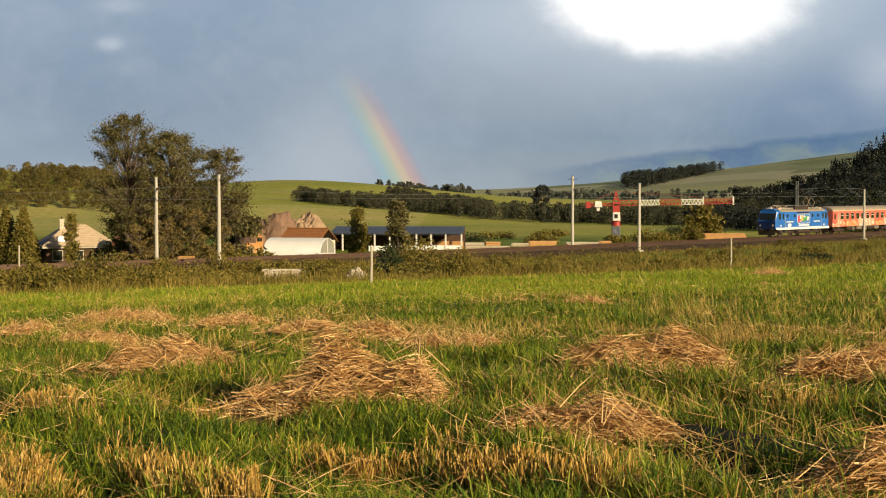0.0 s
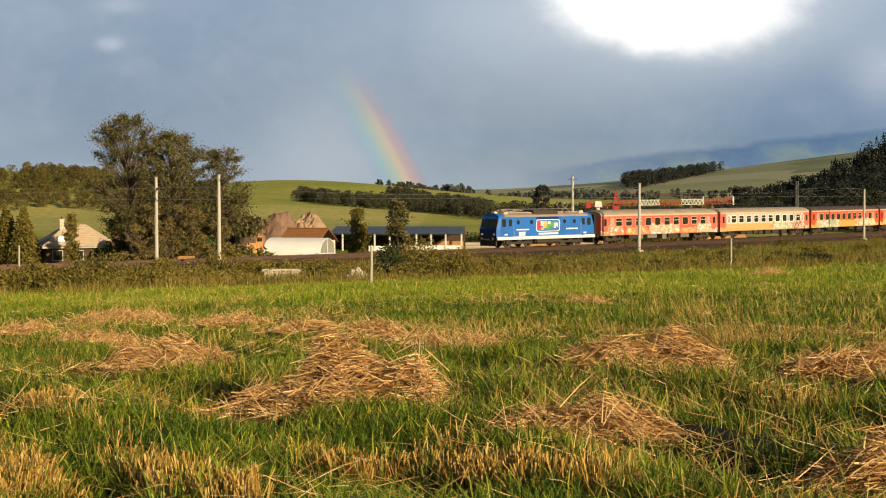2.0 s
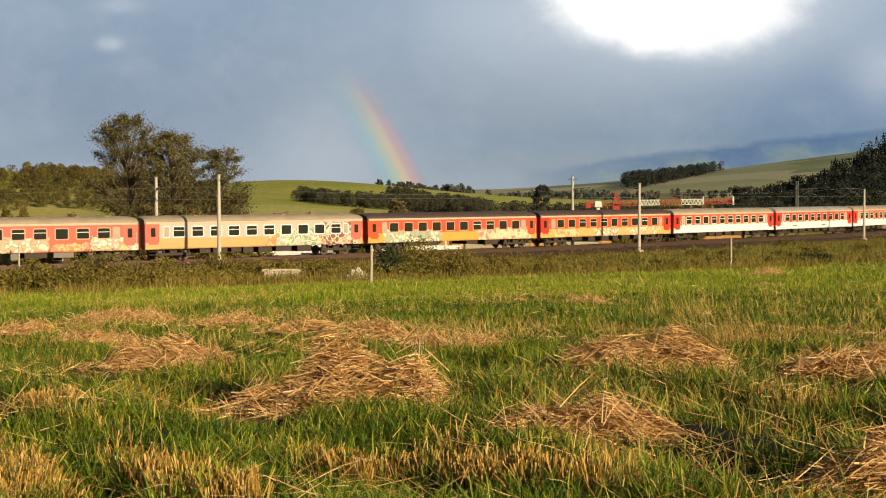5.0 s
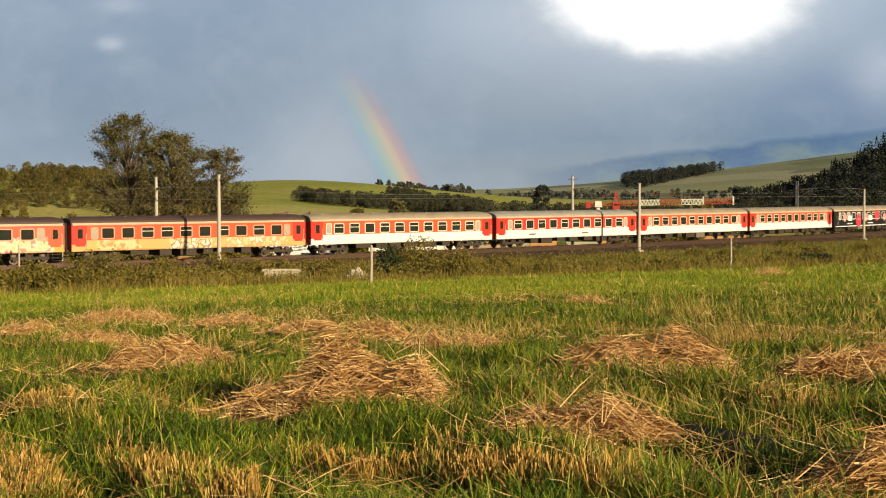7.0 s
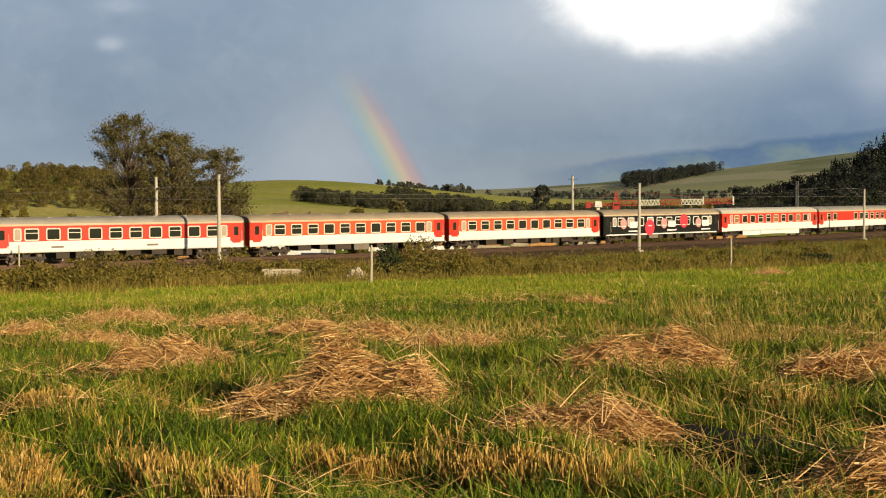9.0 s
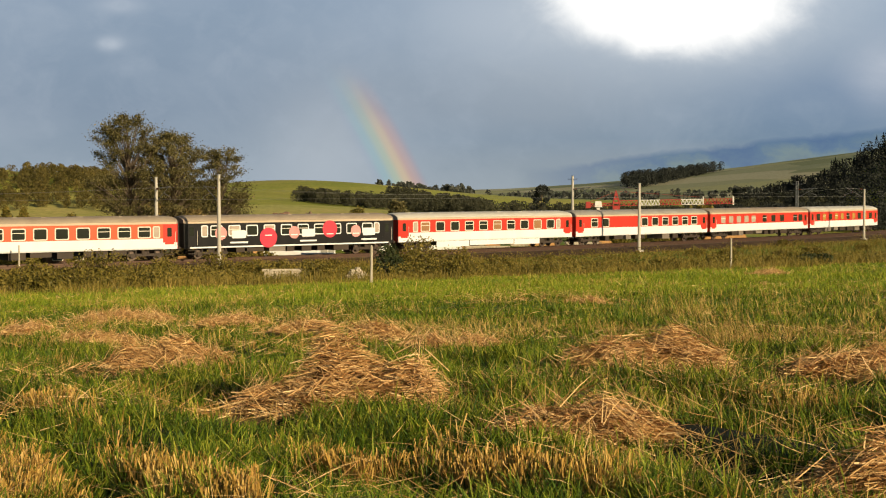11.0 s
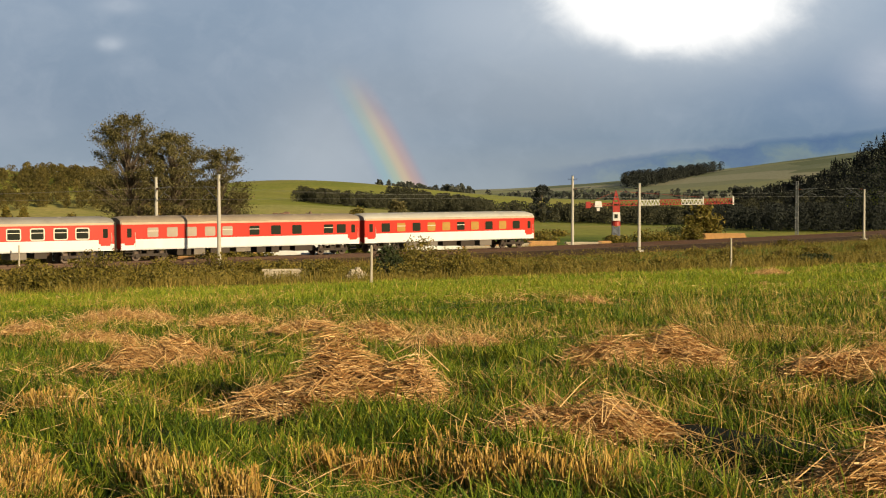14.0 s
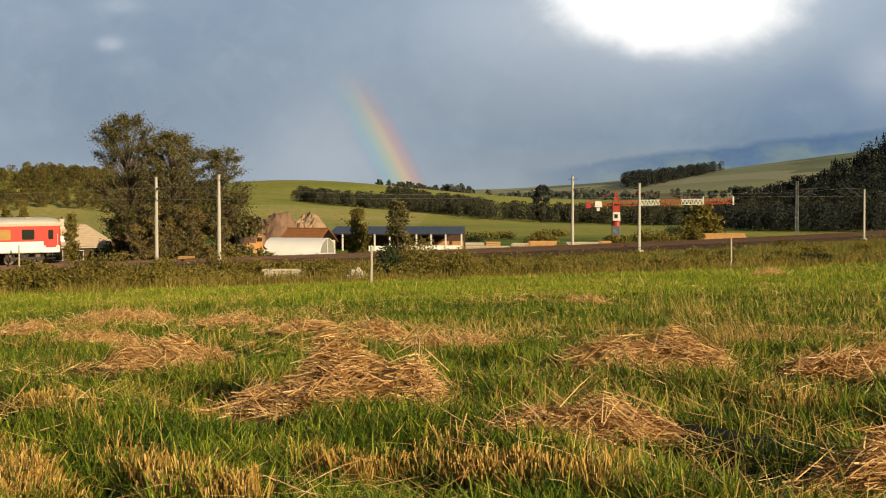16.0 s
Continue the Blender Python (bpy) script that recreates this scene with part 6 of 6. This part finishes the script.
def hut():
    """Small boarded hut with a rusty red-brown gable roof."""
    h = thing("hut", "small boarded hut with rusty red-brown gable roof", "hut", "", pose(-40.6, 182, -6.5, 0, 0, -18))
    w, d, e, top = 2.1, 1.7, 2.0, 3.6
    part("wall", Shape().box(-w, w, -d, d, -1.5, e), M_BROWNWALL, h)
    for sy in (-1, 1):
        part("roof_slope", Shape().loft([[(k, sy * (d + 0.35), e - 0.25), (k, 0.0, top), (k, 0.0, top + 0.1), (k, sy * (d + 0.35), e - 0.15)] for k in (-w - 0.3, w + 0.3)]), M_RUSTROOF, h)
    for sx in (-1, 1):
        part("gable", Shape().loft([[(sx * w, -d, e), (sx * w, d, e), (sx * w, 0, top - 0.1)], [(sx * (w - 0.1), -d, e), (sx * (w - 0.1), d, e), (sx * (w - 0.1), 0, top - 0.1)]]), M_BROWNWALL, h)
    part("door", Shape().box(-0.45, 0.45, -d - 0.05, -d + 0.02, -0.4, 1.6), M_OLDWOOD, h, "weathered grey plank door")
    part("chimney", Shape().box(0.9, 1.25, -0.2, 0.15, top - 0.6, top + 0.55), M_PLASTER, h)


M_RUSTROOF = worn("rusty sheet roof", (0.30, 0.12, 0.06), (0.12, 0.055, 0.035), 0.6, 1.4, 0.8)


def digger():
    """Orange digger parked at the earth mound, its boom raised."""
    d = thing("digger", "orange digger with raised boom beside the earth mound", "digger", "", pose(-29.47, 218, -6.60, 0, 0, 14))
    for sy in (-0.8, 0.8):
        part("crawler", Shape().loft([[(x, sy - 0.25, z) for x, z in ((-1.5, 0.1), (-1.2, -0.1), (1.2, -0.1), (1.5, 0.1), (1.5, 0.45), (1.2, 0.65), (-1.2, 0.65), (-1.5, 0.45))], [(x, sy + 0.25, z) for x, z in ((-1.5, 0.1), (-1.2, -0.1), (1.2, -0.1), (1.5, 0.1), (1.5, 0.45), (1.2, 0.65), (-1.2, 0.65), (-1.5, 0.45))]]), M_UNDER, d)
    part("upper_body", Shape().box(-1.5, 1.1, -1.0, 1.0, 0.7, 1.6, 0.08), M_WOODPALE_PAINT, d)
    cab = part("cab", Shape().box(0.0, 1.1, -1.0, 0.0, 1.6, 2.7, 0.1), M_WOODPALE_PAINT, d)
    part("cab_window", Shape().box(0.15, 0.95, -1.02, -0.9, 1.85, 2.5), M_GLASS, cab)
    part("boom", Shape().tubes([(0.9, 0.3, 1.3), (0.3, 0.3, 3.2), (-0.9, 0.3, 4.6)], [0.22, 0.26, 0.16], 6), M_WOODPALE_PAINT, d)
    part("stick", Shape().tubes([(-0.9, 0.3, 4.7), (-1.9, 0.3, 2.9)], [0.17, 0.11], 6), M_WOODPALE_PAINT, d)
    part("bucket", Shape().box(-2.4, -1.7, -0.1, 0.7, 2.3, 2.9, 0.12), M_UNDER, d)


M_WOODPALE_PAINT = worn("orange machine paint", (0.62, 0.26, 0.05), (0.3, 0.13, 0.04), 0.4, 1.5, 0.5)


def mound(name, x, y, base, wide, deep, high, material, label, humps, seed=1):
    n = 90
    g = np.linspace(-1, 1, n)
    u, v = np.meshgrid(g, g)
    u, v = u.ravel(), v.ravel()
    t = np.zeros_like(u)
    for a, b, r, k in humps:
        t = np.maximum(t, k * np.sqrt(np.clip(1 - ((u - a) / r) ** 2 - ((v - b) / r) ** 2, 0, 1)))
    t = t * (0.86 + 0.2 * vnoise(u * 4, v * 4, 1.0, seed) + 0.12 * vnoise(u * 13, v * 13, 1.0, seed)) + (0.09 * (vnoise(u * 8, v * 8, 1.0, seed + 2) - 0.5) + 0.05 * (vnoise(u * 30, v * 30, 1.0, seed + 1) - 0.5)) * (t > 0.02)
    w = np.column_stack([u * wide / 2, v * deep / 2, t * high - 0.4])
    i, j = np.meshgrid(np.arange(n - 1), np.arange(n - 1), indexing="ij")
    k = (i * n + j).ravel()
    me = arrays_mesh(name, w, np.column_stack([k, k + 1, k + n + 1, k + n]))
    me.materials.append(material)
    ob = new(name, me)
    ob.location = (x, y, base)
    return tagged(ob, label, "heap")


def red_house():
    x, y, z = -21.99, 226.0, -7.08
    h = thing("house", "small house with a brown-orange tiled gable roof", "house", "", pose(x, y, z, 0, 0, -28))
    w, d, e, top = 3.6, 2.6, 2.3, 4.1
    part("wall", Shape().box(-w, w, -d, d, -1, e), M_PLASTER, h)
    part("gable", Shape().loft([[(-w - 0.02, -d, e), (-w - 0.02, d, e), (-w - 0.02, 0, top)], [(-w + 0.15, -d, e), (-w + 0.15, d, e), (-w + 0.15, 0, top)]]), M_BROWNWALL, h, "dark boarded gable")
    for sy in (-1, 1):
        slope = part("roof_slope", Shape().quad((-w - 0.3, sy * (d + 0.4), e - 0.36), (w + 0.3, sy * (d + 0.4), e - 0.36), (w + 0.3, 0, top - 0.1), (-w - 0.3, 0, top - 0.1)), M_BROWNWALL, h)
        for i in range(9):
            s = Shape()
            u, v = i / 9, (i + 1) / 9
            y0, y1 = sy * (d + 0.5) * (1 - u), sy * (d + 0.5) * (1 - v)
            z0, z1 = e - 0.3 + (top - e + 0.35) * u, e - 0.3 + (top - e + 0.35) * v
            s.loft([[(k, y0, z0 + 0.06), (k, y1, z1 + 0.02), (k, y1, z1 - 0.06), (k, y0, z0 - 0.05)] for k in (-w - 0.4, w + 0.4)])
            part("tile_course", s, M_ORANGE_TILE, slope)
    part("ridge_tiles", Shape().tubes([(-w - 0.4 + 0.5 * i, 0, top + 0.12 + 0.03 * (i % 2)) for i in range(17)], [0.13, 0.1] * 8 + [0.13], 6), M_ORANGE_TILE, h)
    part("fascia", Shape().box(-w - 0.45, w + 0.45, -d - 0.56, -d - 0.48, e - 0.5, e - 0.25), M_SHEET, h, "white fascia board")


def tent_hall():
    """White barrel-roofed hall, a grey arched end panel over a white base."""
    x, y, z = -21.10, 204.0, -6.74
    h = thing("barrel_hall", "white barrel-roofed sheet hall with grey arched end", "hall", "", pose(x, y, z, 0, 0, -14))
    R, L, up = 3.4, 4.4, 0.5
    arc = [(R * math.cos(math.pi * i / 14), up + (R * 0.72) * math.sin(math.pi * i / 14)) for i in range(15)]
    part("barrel_roof", Shape().loft([[(k, a, b) for a, b in arc] + [(k, a * 0.98, b * 0.98 - 0.02) for a, b in reversed(arc)] for k in (-L, L)]), M_SHEET, h)
    part("end_panel", Shape().loft([[(k, a * 0.93, b * 0.95) for a, b in arc] for k in (L - 0.15, L - 0.1)]), M_GREYSHEET, h, "grey arched end sheet")
    part("back_panel", Shape().loft([[(k, a * 0.95, b * 0.97) for a, b in arc] for k in (-L + 0.1, -L + 0.15)]), M_SHEET, h)
    part("base_wall", Shape().box(-L, L + 0.05, -R - 0.05, R + 0.05, -1.0, up + 0.1), M_SHEET, h)
    for k in (0.0,):
        part("mullion", Shape().box(L - 0.1, L, k - 0.05, k + 0.05, up, 2.9 - abs(k) * 0.3), M_CRANE_WHITE, h)
    part("apron", Shape().box(0.5, L + 3.2, -R - 2.0, -R - 0.1, -0.9, 0.75, 0.15), M_SHEET, h, "white stacked sheet beside the hall")


def open_shed():
    """Long open shed: blue-grey roof on pale posts, low white wall."""
    D = 232.0
    x, y, z = -7.46, D, -6.94
    h = thing("open_shed", "long open-sided shed with blue-grey roof and white posts", "shed", "", pose(x, y, z, 0, 0, -4))
    L, d = 11.2, 4.0
    for x0 in range(-11, 11):
        part("roof_sheet", Shape().loft([[(x0 + 0.02, -d - 0.4, 3.15), (x0 + 0.98, -d - 0.4, 3.15), (x0 + 0.98, d, 4.15), (x0 + 0.02, d, 4.15)], [(x0 + 0.02, -d - 0.4, 3.23), (x0 + 0.98, -d - 0.4, 3.23), (x0 + 0.98, d, 4.23), (x0 + 0.02, d, 4.23)]]), M_BLUEROOF, h)
    for x0 in (-10.8, -8.8, -6.0, -3.5, -1.0, 1.0, 3.4, 5.8, 8.2, 10.8):
        part("post", Shape().box(x0 - 0.13, x0 + 0.13, -d - 0.13, -d + 0.13, -1, 3.15), M_CRANE_WHITE, h)
    part("front_wall", Shape().box(-4.5, 1.2, -d - 0.05, -d + 0.1, -1, 1.15).box(1.2, 10.7, -d - 0.05, -d + 0.1, -1, 1.25), M_SHEET, h, "low white front wall")
    part("back_wall", Shape().box(-11, 11, d - 0.15, d, -1, 3.9), M_BROWNWALL, h)
    part("tie_beam", Shape().box(-11, 11, -d - 0.1, -d + 0.1, 2.95, 3.14), M_BLUEROOF, h)
    part("side_wall", Shape().box(-11, -10.9, -d, d, -1, 3.2), M_BLUEROOF, h)
    for k in range(4):
        stack("stored sawn boards under the shed roof", x + 3.0 + 2.3 * k, y + 0.6, z + 0.2, 1.8, 1.3, 1.6, 8)


def stack(label, x, y, z, wide, deep, high, rows, material=None, name="timber_stack", turn=0.0):
    """Boards piled in layers."""
    t = thing(name, label, "timber stack", "timber stacks of the yard", pose(x, y, z, 0, 0, turn))
    rr = random.Random(int(x * 10))
    for i in range(rows):
        s = Shape()
        m = 4
        for j in range(m):
            o = rr.uniform(-0.06, 0.06) * wide
            s.box(-wide / 2 + o, wide / 2 + o, -deep / 2 + j * deep / m, -deep / 2 + (j + 0.93) * deep / m, high * i / rows, high * (i + 0.86) / rows)
        part("board_layer", s, material or M_WOODPALE, t)
    part("bearer", Shape().box(-wide * 0.35, -wide * 0.3, -deep / 2, deep / 2, -1.2, 0.0).box(wide * 0.3, wide * 0.35, -deep / 2, deep / 2, -1.2, 0.0), M_OLDWOOD, t)


def crane():
    """Small tower crane: lattice mast, A-frame, counter-jib with weights, red and white jib."""
    D = 280.0
    x, z = 34.88, -7.56
    c = thing("tower_crane", "small tower crane with red and white lattice jib", "crane", "", pose(x, D, z, 0, 0, 0))
    k = D / 2456.17
    jz = (436 - 364) * k

    def lattice(a, b, w, h, material, name, bays, r=0.09):
        s = Shape()
        a, b = Vector(a), Vector(b)
        for o in (Vector((0, -w, 0)), Vector((0, w, 0)), Vector((0, 0, h))):
            s.tube(a + o, b + o, r, n=4)
        for i in range(bays):
            p, q = a.lerp(b, i / bays), a.lerp(b, (i + 1) / bays)
            m = (p + q) / 2 + Vector((0, 0, h))
            for o in (Vector((0, -w, 0)), Vector((0, w, 0))):
                s.tube(p + o, m, r * 0.7, n=4).tube(m, q + o, r * 0.7, n=4)
            s.tube(p - Vector((0, w, 0)), p + Vector((0, w, 0)), r * 0.6, n=4)
        return part(name, s, material, c)

    base = Shape()
    for sx in (-0.75, 0.75):
        for sy in (-0.75, 0.75):
            base.tube((sx, sy, -0.5), (sx * 0.9, sy * 0.9, 4.2), 0.13, n=4)
    for i in range(4):
        z0 = i * 1.05
        for sy in (-0.72, 0.72):
            base.tube((-0.72, sy, z0), (0.72, sy, z0 + 1.05), 0.07, n=4).tube((0.72, sy, z0), (-0.72, sy, z0 + 1.05), 0.07, n=4)
    base.box(-0.5, 0.5, -0.5, 0.5, 0.0, 3.9)
    part("lower_mast", base, M_CRANE_GREY, c, "blue-grey lower mast")
    part("slewing_ring", Shape().tube((0, 0, 4.1), (0, 0, 5.2), 0.95, 0.85, 14), M_CRANE_RED, c)
    cab = part("cab", Shape().box(-0.75, 0.75, -1.3, 0.6, 5.2, 6.9, 0.08), M_CRANE_WHITE, c, "white cab")
    part("cab_window", Shape().box(-0.45, 0.2, -1.34, -1.28, 5.7, 6.5), M_GLASS, cab)
    part("mast_head", Shape().box(-0.7, 0.7, -0.6, 0.6, 6.9, jz), M_CRANE_RED, c)
    apex = Shape()
    for sx in (-0.75, 0.75):
        for sy in (-0.6, 0.6):
            apex.tube((sx, sy, jz), (0, 0, 11.2), 0.12, n=4)
    for i in range(3):
        apex.box(-0.7 + i * 0.2, 0.7 - i * 0.2, -0.5 + i * 0.15, 0.5 - i * 0.15, jz + 0.3 + i * 0.85, jz + 0.75 + i * 0.85)
    part("a_frame", apex, M_CRANE_RED, c)
    lattice((-0.6, 0, jz), (-55 * k, 0, jz - 0.1), 0.5, 0.5, M_CRANE_RED, "counter_jib", 5)
    part("counterweight", Shape().box(-54 * k, -45 * k, -0.7, 0.7, jz - 0.5, jz + 0.8, 0.05), M_CRANE_RED, c)
    part("winch", Shape().box(-38 * k, -25 * k, -0.6, 0.6, jz - 0.3, jz + 0.9, 0.15).box(-34 * k, -29 * k, -0.3, 0.3, jz - 1.1, jz - 0.3), M_CRANE_WHITE, c, "white winch housing")
    spans = ((0.6, 40 * k, M_CRANE_RED, 4), (40 * k, 77 * k, M_CRANE_WHITE, 6), (77 * k, 115 * k, M_CRANE_RED, 6), (115 * k, 155 * k, M_CRANE_WHITE, 6), (155 * k, 207 * k, M_CRANE_RED, 8))
    for a, b, m, n in spans:
        za, zb = jz + a * 0.018, jz + b * 0.018
        lattice((a, 0, za), (b, 0, zb), 0.5, 1.0, m, "jib_section", n, 0.08 if m is M_CRANE_RED else 0.09)
    part("jib_tip", Shape().box(206 * k, 208.5 * k, -0.15, 0.15, jz + 0.2, jz + 1.9), M_CRANE_WHITE, c)
    part("jib_king_post", Shape().box(153.5 * k, 155 * k, -0.12, 0.12, jz + 0.4, jz + 1.9), M_CRANE_WHITE, c)
    part("tie_rod", Shape().tube((0, 0, 11.1), (154 * k, 0, jz + 1.7), 0.03, n=4).tube((0, 0, 11.1), (-50 * k, 0, jz + 0.5), 0.03, n=4), M_CRANE_RED, c)


def post(x, y, high, label, bottom=None):
    z = gz(x, y) if bottom is None else bottom
    p = thing("fence_post", label, "post", "posts of the meadow's edge", pose(x, y, z, 0, 0.6, 0))
    part("stake", Shape().tubes([(0, 0, -0.3), (0.01, 0, high * 0.5), (0, 0.01, high)], [0.075, 0.07, 0.068], 8), M_POST, p)
    part("cap", Shape().tube((0, 0, high), (0, 0, high + 0.05), 0.072, 0.035, 8), M_POST, p)


M_POST = worn("pale weathered concrete post", (0.52, 0.47, 0.38), (0.25, 0.2, 0.15), 0.4, 3.0, 0.9)


def railing():
    """Rusty railing at the culvert by the line."""
    r = thing("railing", "rusty brown pipe railing beside the track", "railing")
    s = np.linspace(-21, -3.0, 9)
    x, y = beside(s, 9.3)
    z = rail_z(s) - 0.9
    pts = [Vector((float(a), float(b), float(c))) for a, b, c in zip(x, y, z)]
    for p in pts:
        part("upright", Shape().tube(p - Vector((0, 0, 0.3)), p + Vector((0, 0, 1.05)), 0.04, n=6), M_RAIL, r)
    for h in (0.45, 1.05):
        part("rail", Shape().tubes([p + Vector((0, 0, h)) for p in pts], [0.04] * len(pts), 6), M_RAIL, r)


def culvert():
    """Low concrete headwall over the ditch, with a proud coping and a dark pipe mouth."""
    x, y = -11.3, 101.0
    c = thing("culvert", "low pale concrete culvert headwall over the ditch", "culvert", "", pose(x, y, -4.52, 0, 0, 6))
    part("headwall", Shape().box(-1.7, 1.7, -0.18, 0.18, -0.4, 1.0), M_SLAB, c)
    part("coping", Shape().box(-1.85, 1.85, -0.26, 0.24, 1.0, 1.17, 0.03), M_SLAB, c)
    part("pipe_mouth", Shape().tube((0.3, -0.3, 0.35), (0.3, -0.15, 0.35), 0.42, n=14), M_UNDER, c, "dark pipe mouth")


def rubble(x, y, wide, high, n, label, material=None):
    """A heap of angular pale stones."""
    z = gz(x, y)
    t = thing("rubble_heap", label, "rubble", "pale rubble by the line", pose(x, y, z))
    rr = random.Random(int(abs(x) * 7))
    for i in range(n):
        s = Shape()
        cx, cy = rr.gauss(0, wide * 0.24), rr.gauss(0, wide * 0.16)
        r = rr.uniform(0.12, 0.34) * min(1.0, high)
        cz = max(0.0, high * (1 - (abs(cx) / wide * 2) ** 1.2) * rr.uniform(0.3, 0.9))
        ring_ = [(math.cos(a) * r * rr.uniform(0.7, 1.2), math.sin(a) * r * rr.uniform(0.7, 1.2)) for a in (0, 1.1, 2.2, 3.3, 4.3, 5.4)]
        s.loft([[(cx + a, cy + b, -0.3) for a, b in ring_], [(cx + a * 1.1, cy + b * 1.1, cz) for a, b in ring_], [(cx + a * 0.6, cy + b * 0.6, cz + r * 0.7) for a, b in ring_]])
        part("stone", s, material or M_SLAB, t)


def build_yard():
    house()
    mound("earth_mound", -30.44, 242, -7.30, 13.5, 11, 7.0, M_SPOIL, "high heap of dug brown earth", [(-0.25, 0, 0.62, 0.82), (0.3, -0.1, 0.55, 1.0), (-0.62, 0.1, 0.34, 0.6)], 3)
    mound("gravel_heap", -24.91, 256, -7.82, 10, 9, 7.6, M_SPOIL_PALE, "heap of pale gravel", [(0, 0, 0.95, 0.92), (-0.3, 0, 0.6, 0.9)], 5)
    mound("earth_mound", -44.05, 196, -6.09, 7, 6, 4.2, M_SPOIL, "brown earth heap behind the trees", [(0, 0, 0.9, 1.0)], 8)
    hut()
    digger()
    red_house()
    tent_hall()
    open_shed()
    crane()
    stack("stack of sawn orange-brown timber under the slope", 59.77, 296, -6.63, 8.6, 2.4, 1.35, 6)
    for px, w, hgt in ((5.54, 3.6, 0.6), (9.03, 2.6, 0.75), (14.06, 3.2, 0.5), (18.06, 5.0, 0.9), (25.64, 6.4, 0.7), (29.29, 2.2, 0.9)):
        stack("low stack of pale boards on the yard's edge", px, 252, -6.75, w, 1.6, hgt + 0.25, 3, M_SLAB if hgt < 0.72 else M_WOODPALE)
    stack("pile of long pale boards beside the yard", 6.34, 236, -6.60, 9.5, 1.4, 0.6, 2, M_SLAB)
    stack("leaning fresh planks by the earth heap", -28.06, 214, -6.45, 2.6, 0.9, 1.0, 3, turn=20)
    stack("low bench of pale boards under the willows", -26.99, 146, -4.49, 1.6, 0.6, 0.3, 2, M_WOODPALE)
    for px, d, py in ((-12.76, 150, 451), (-14.41, 150, 452)):
        stack("white slabs stacked beyond the track", px, d, -4.41, 1.7, 1.0, 0.42, 2, M_SHEET, "slab_stack")
    post(-3.97, 76.6, 2.05, "slender pale concrete post at the meadow's edge")
    post(21.75, 104.8, 2.2, "weathered wooden stake at the meadow's edge")
    post(-35.47, 116, 1.9, "pale concrete post beside the railway", -4.04)
    railing()
    culvert()
    rubble(-5.94, 96, 1.9, 0.8, 34, "pale broken stones by the culvert")
    rubble(-11.52, 104, 3.4, 0.4, 24, "low line of pale stones by the culvert")
    rubble(-10.21, 112, 2.0, 0.3, 12, "scattered pale stones beside the track")


# ---- build ----
build_ground()
build_backdrop()
build_railway()
build_overhead()
TRAIN = build_train()
build_yard()
build_trees()
build_woods()
build_bushes()
build_heaps()
build_tufts()
build_verge()
build_meadow()


def motions():
    """The train runs through the bend at an even speed."""
    for ob, off in TRAIN:
        walk(ob, [(0.5 * k, train_pose(off + SPEED * (3.5 - 0.5 * k))) for k in range(33)])


motions()
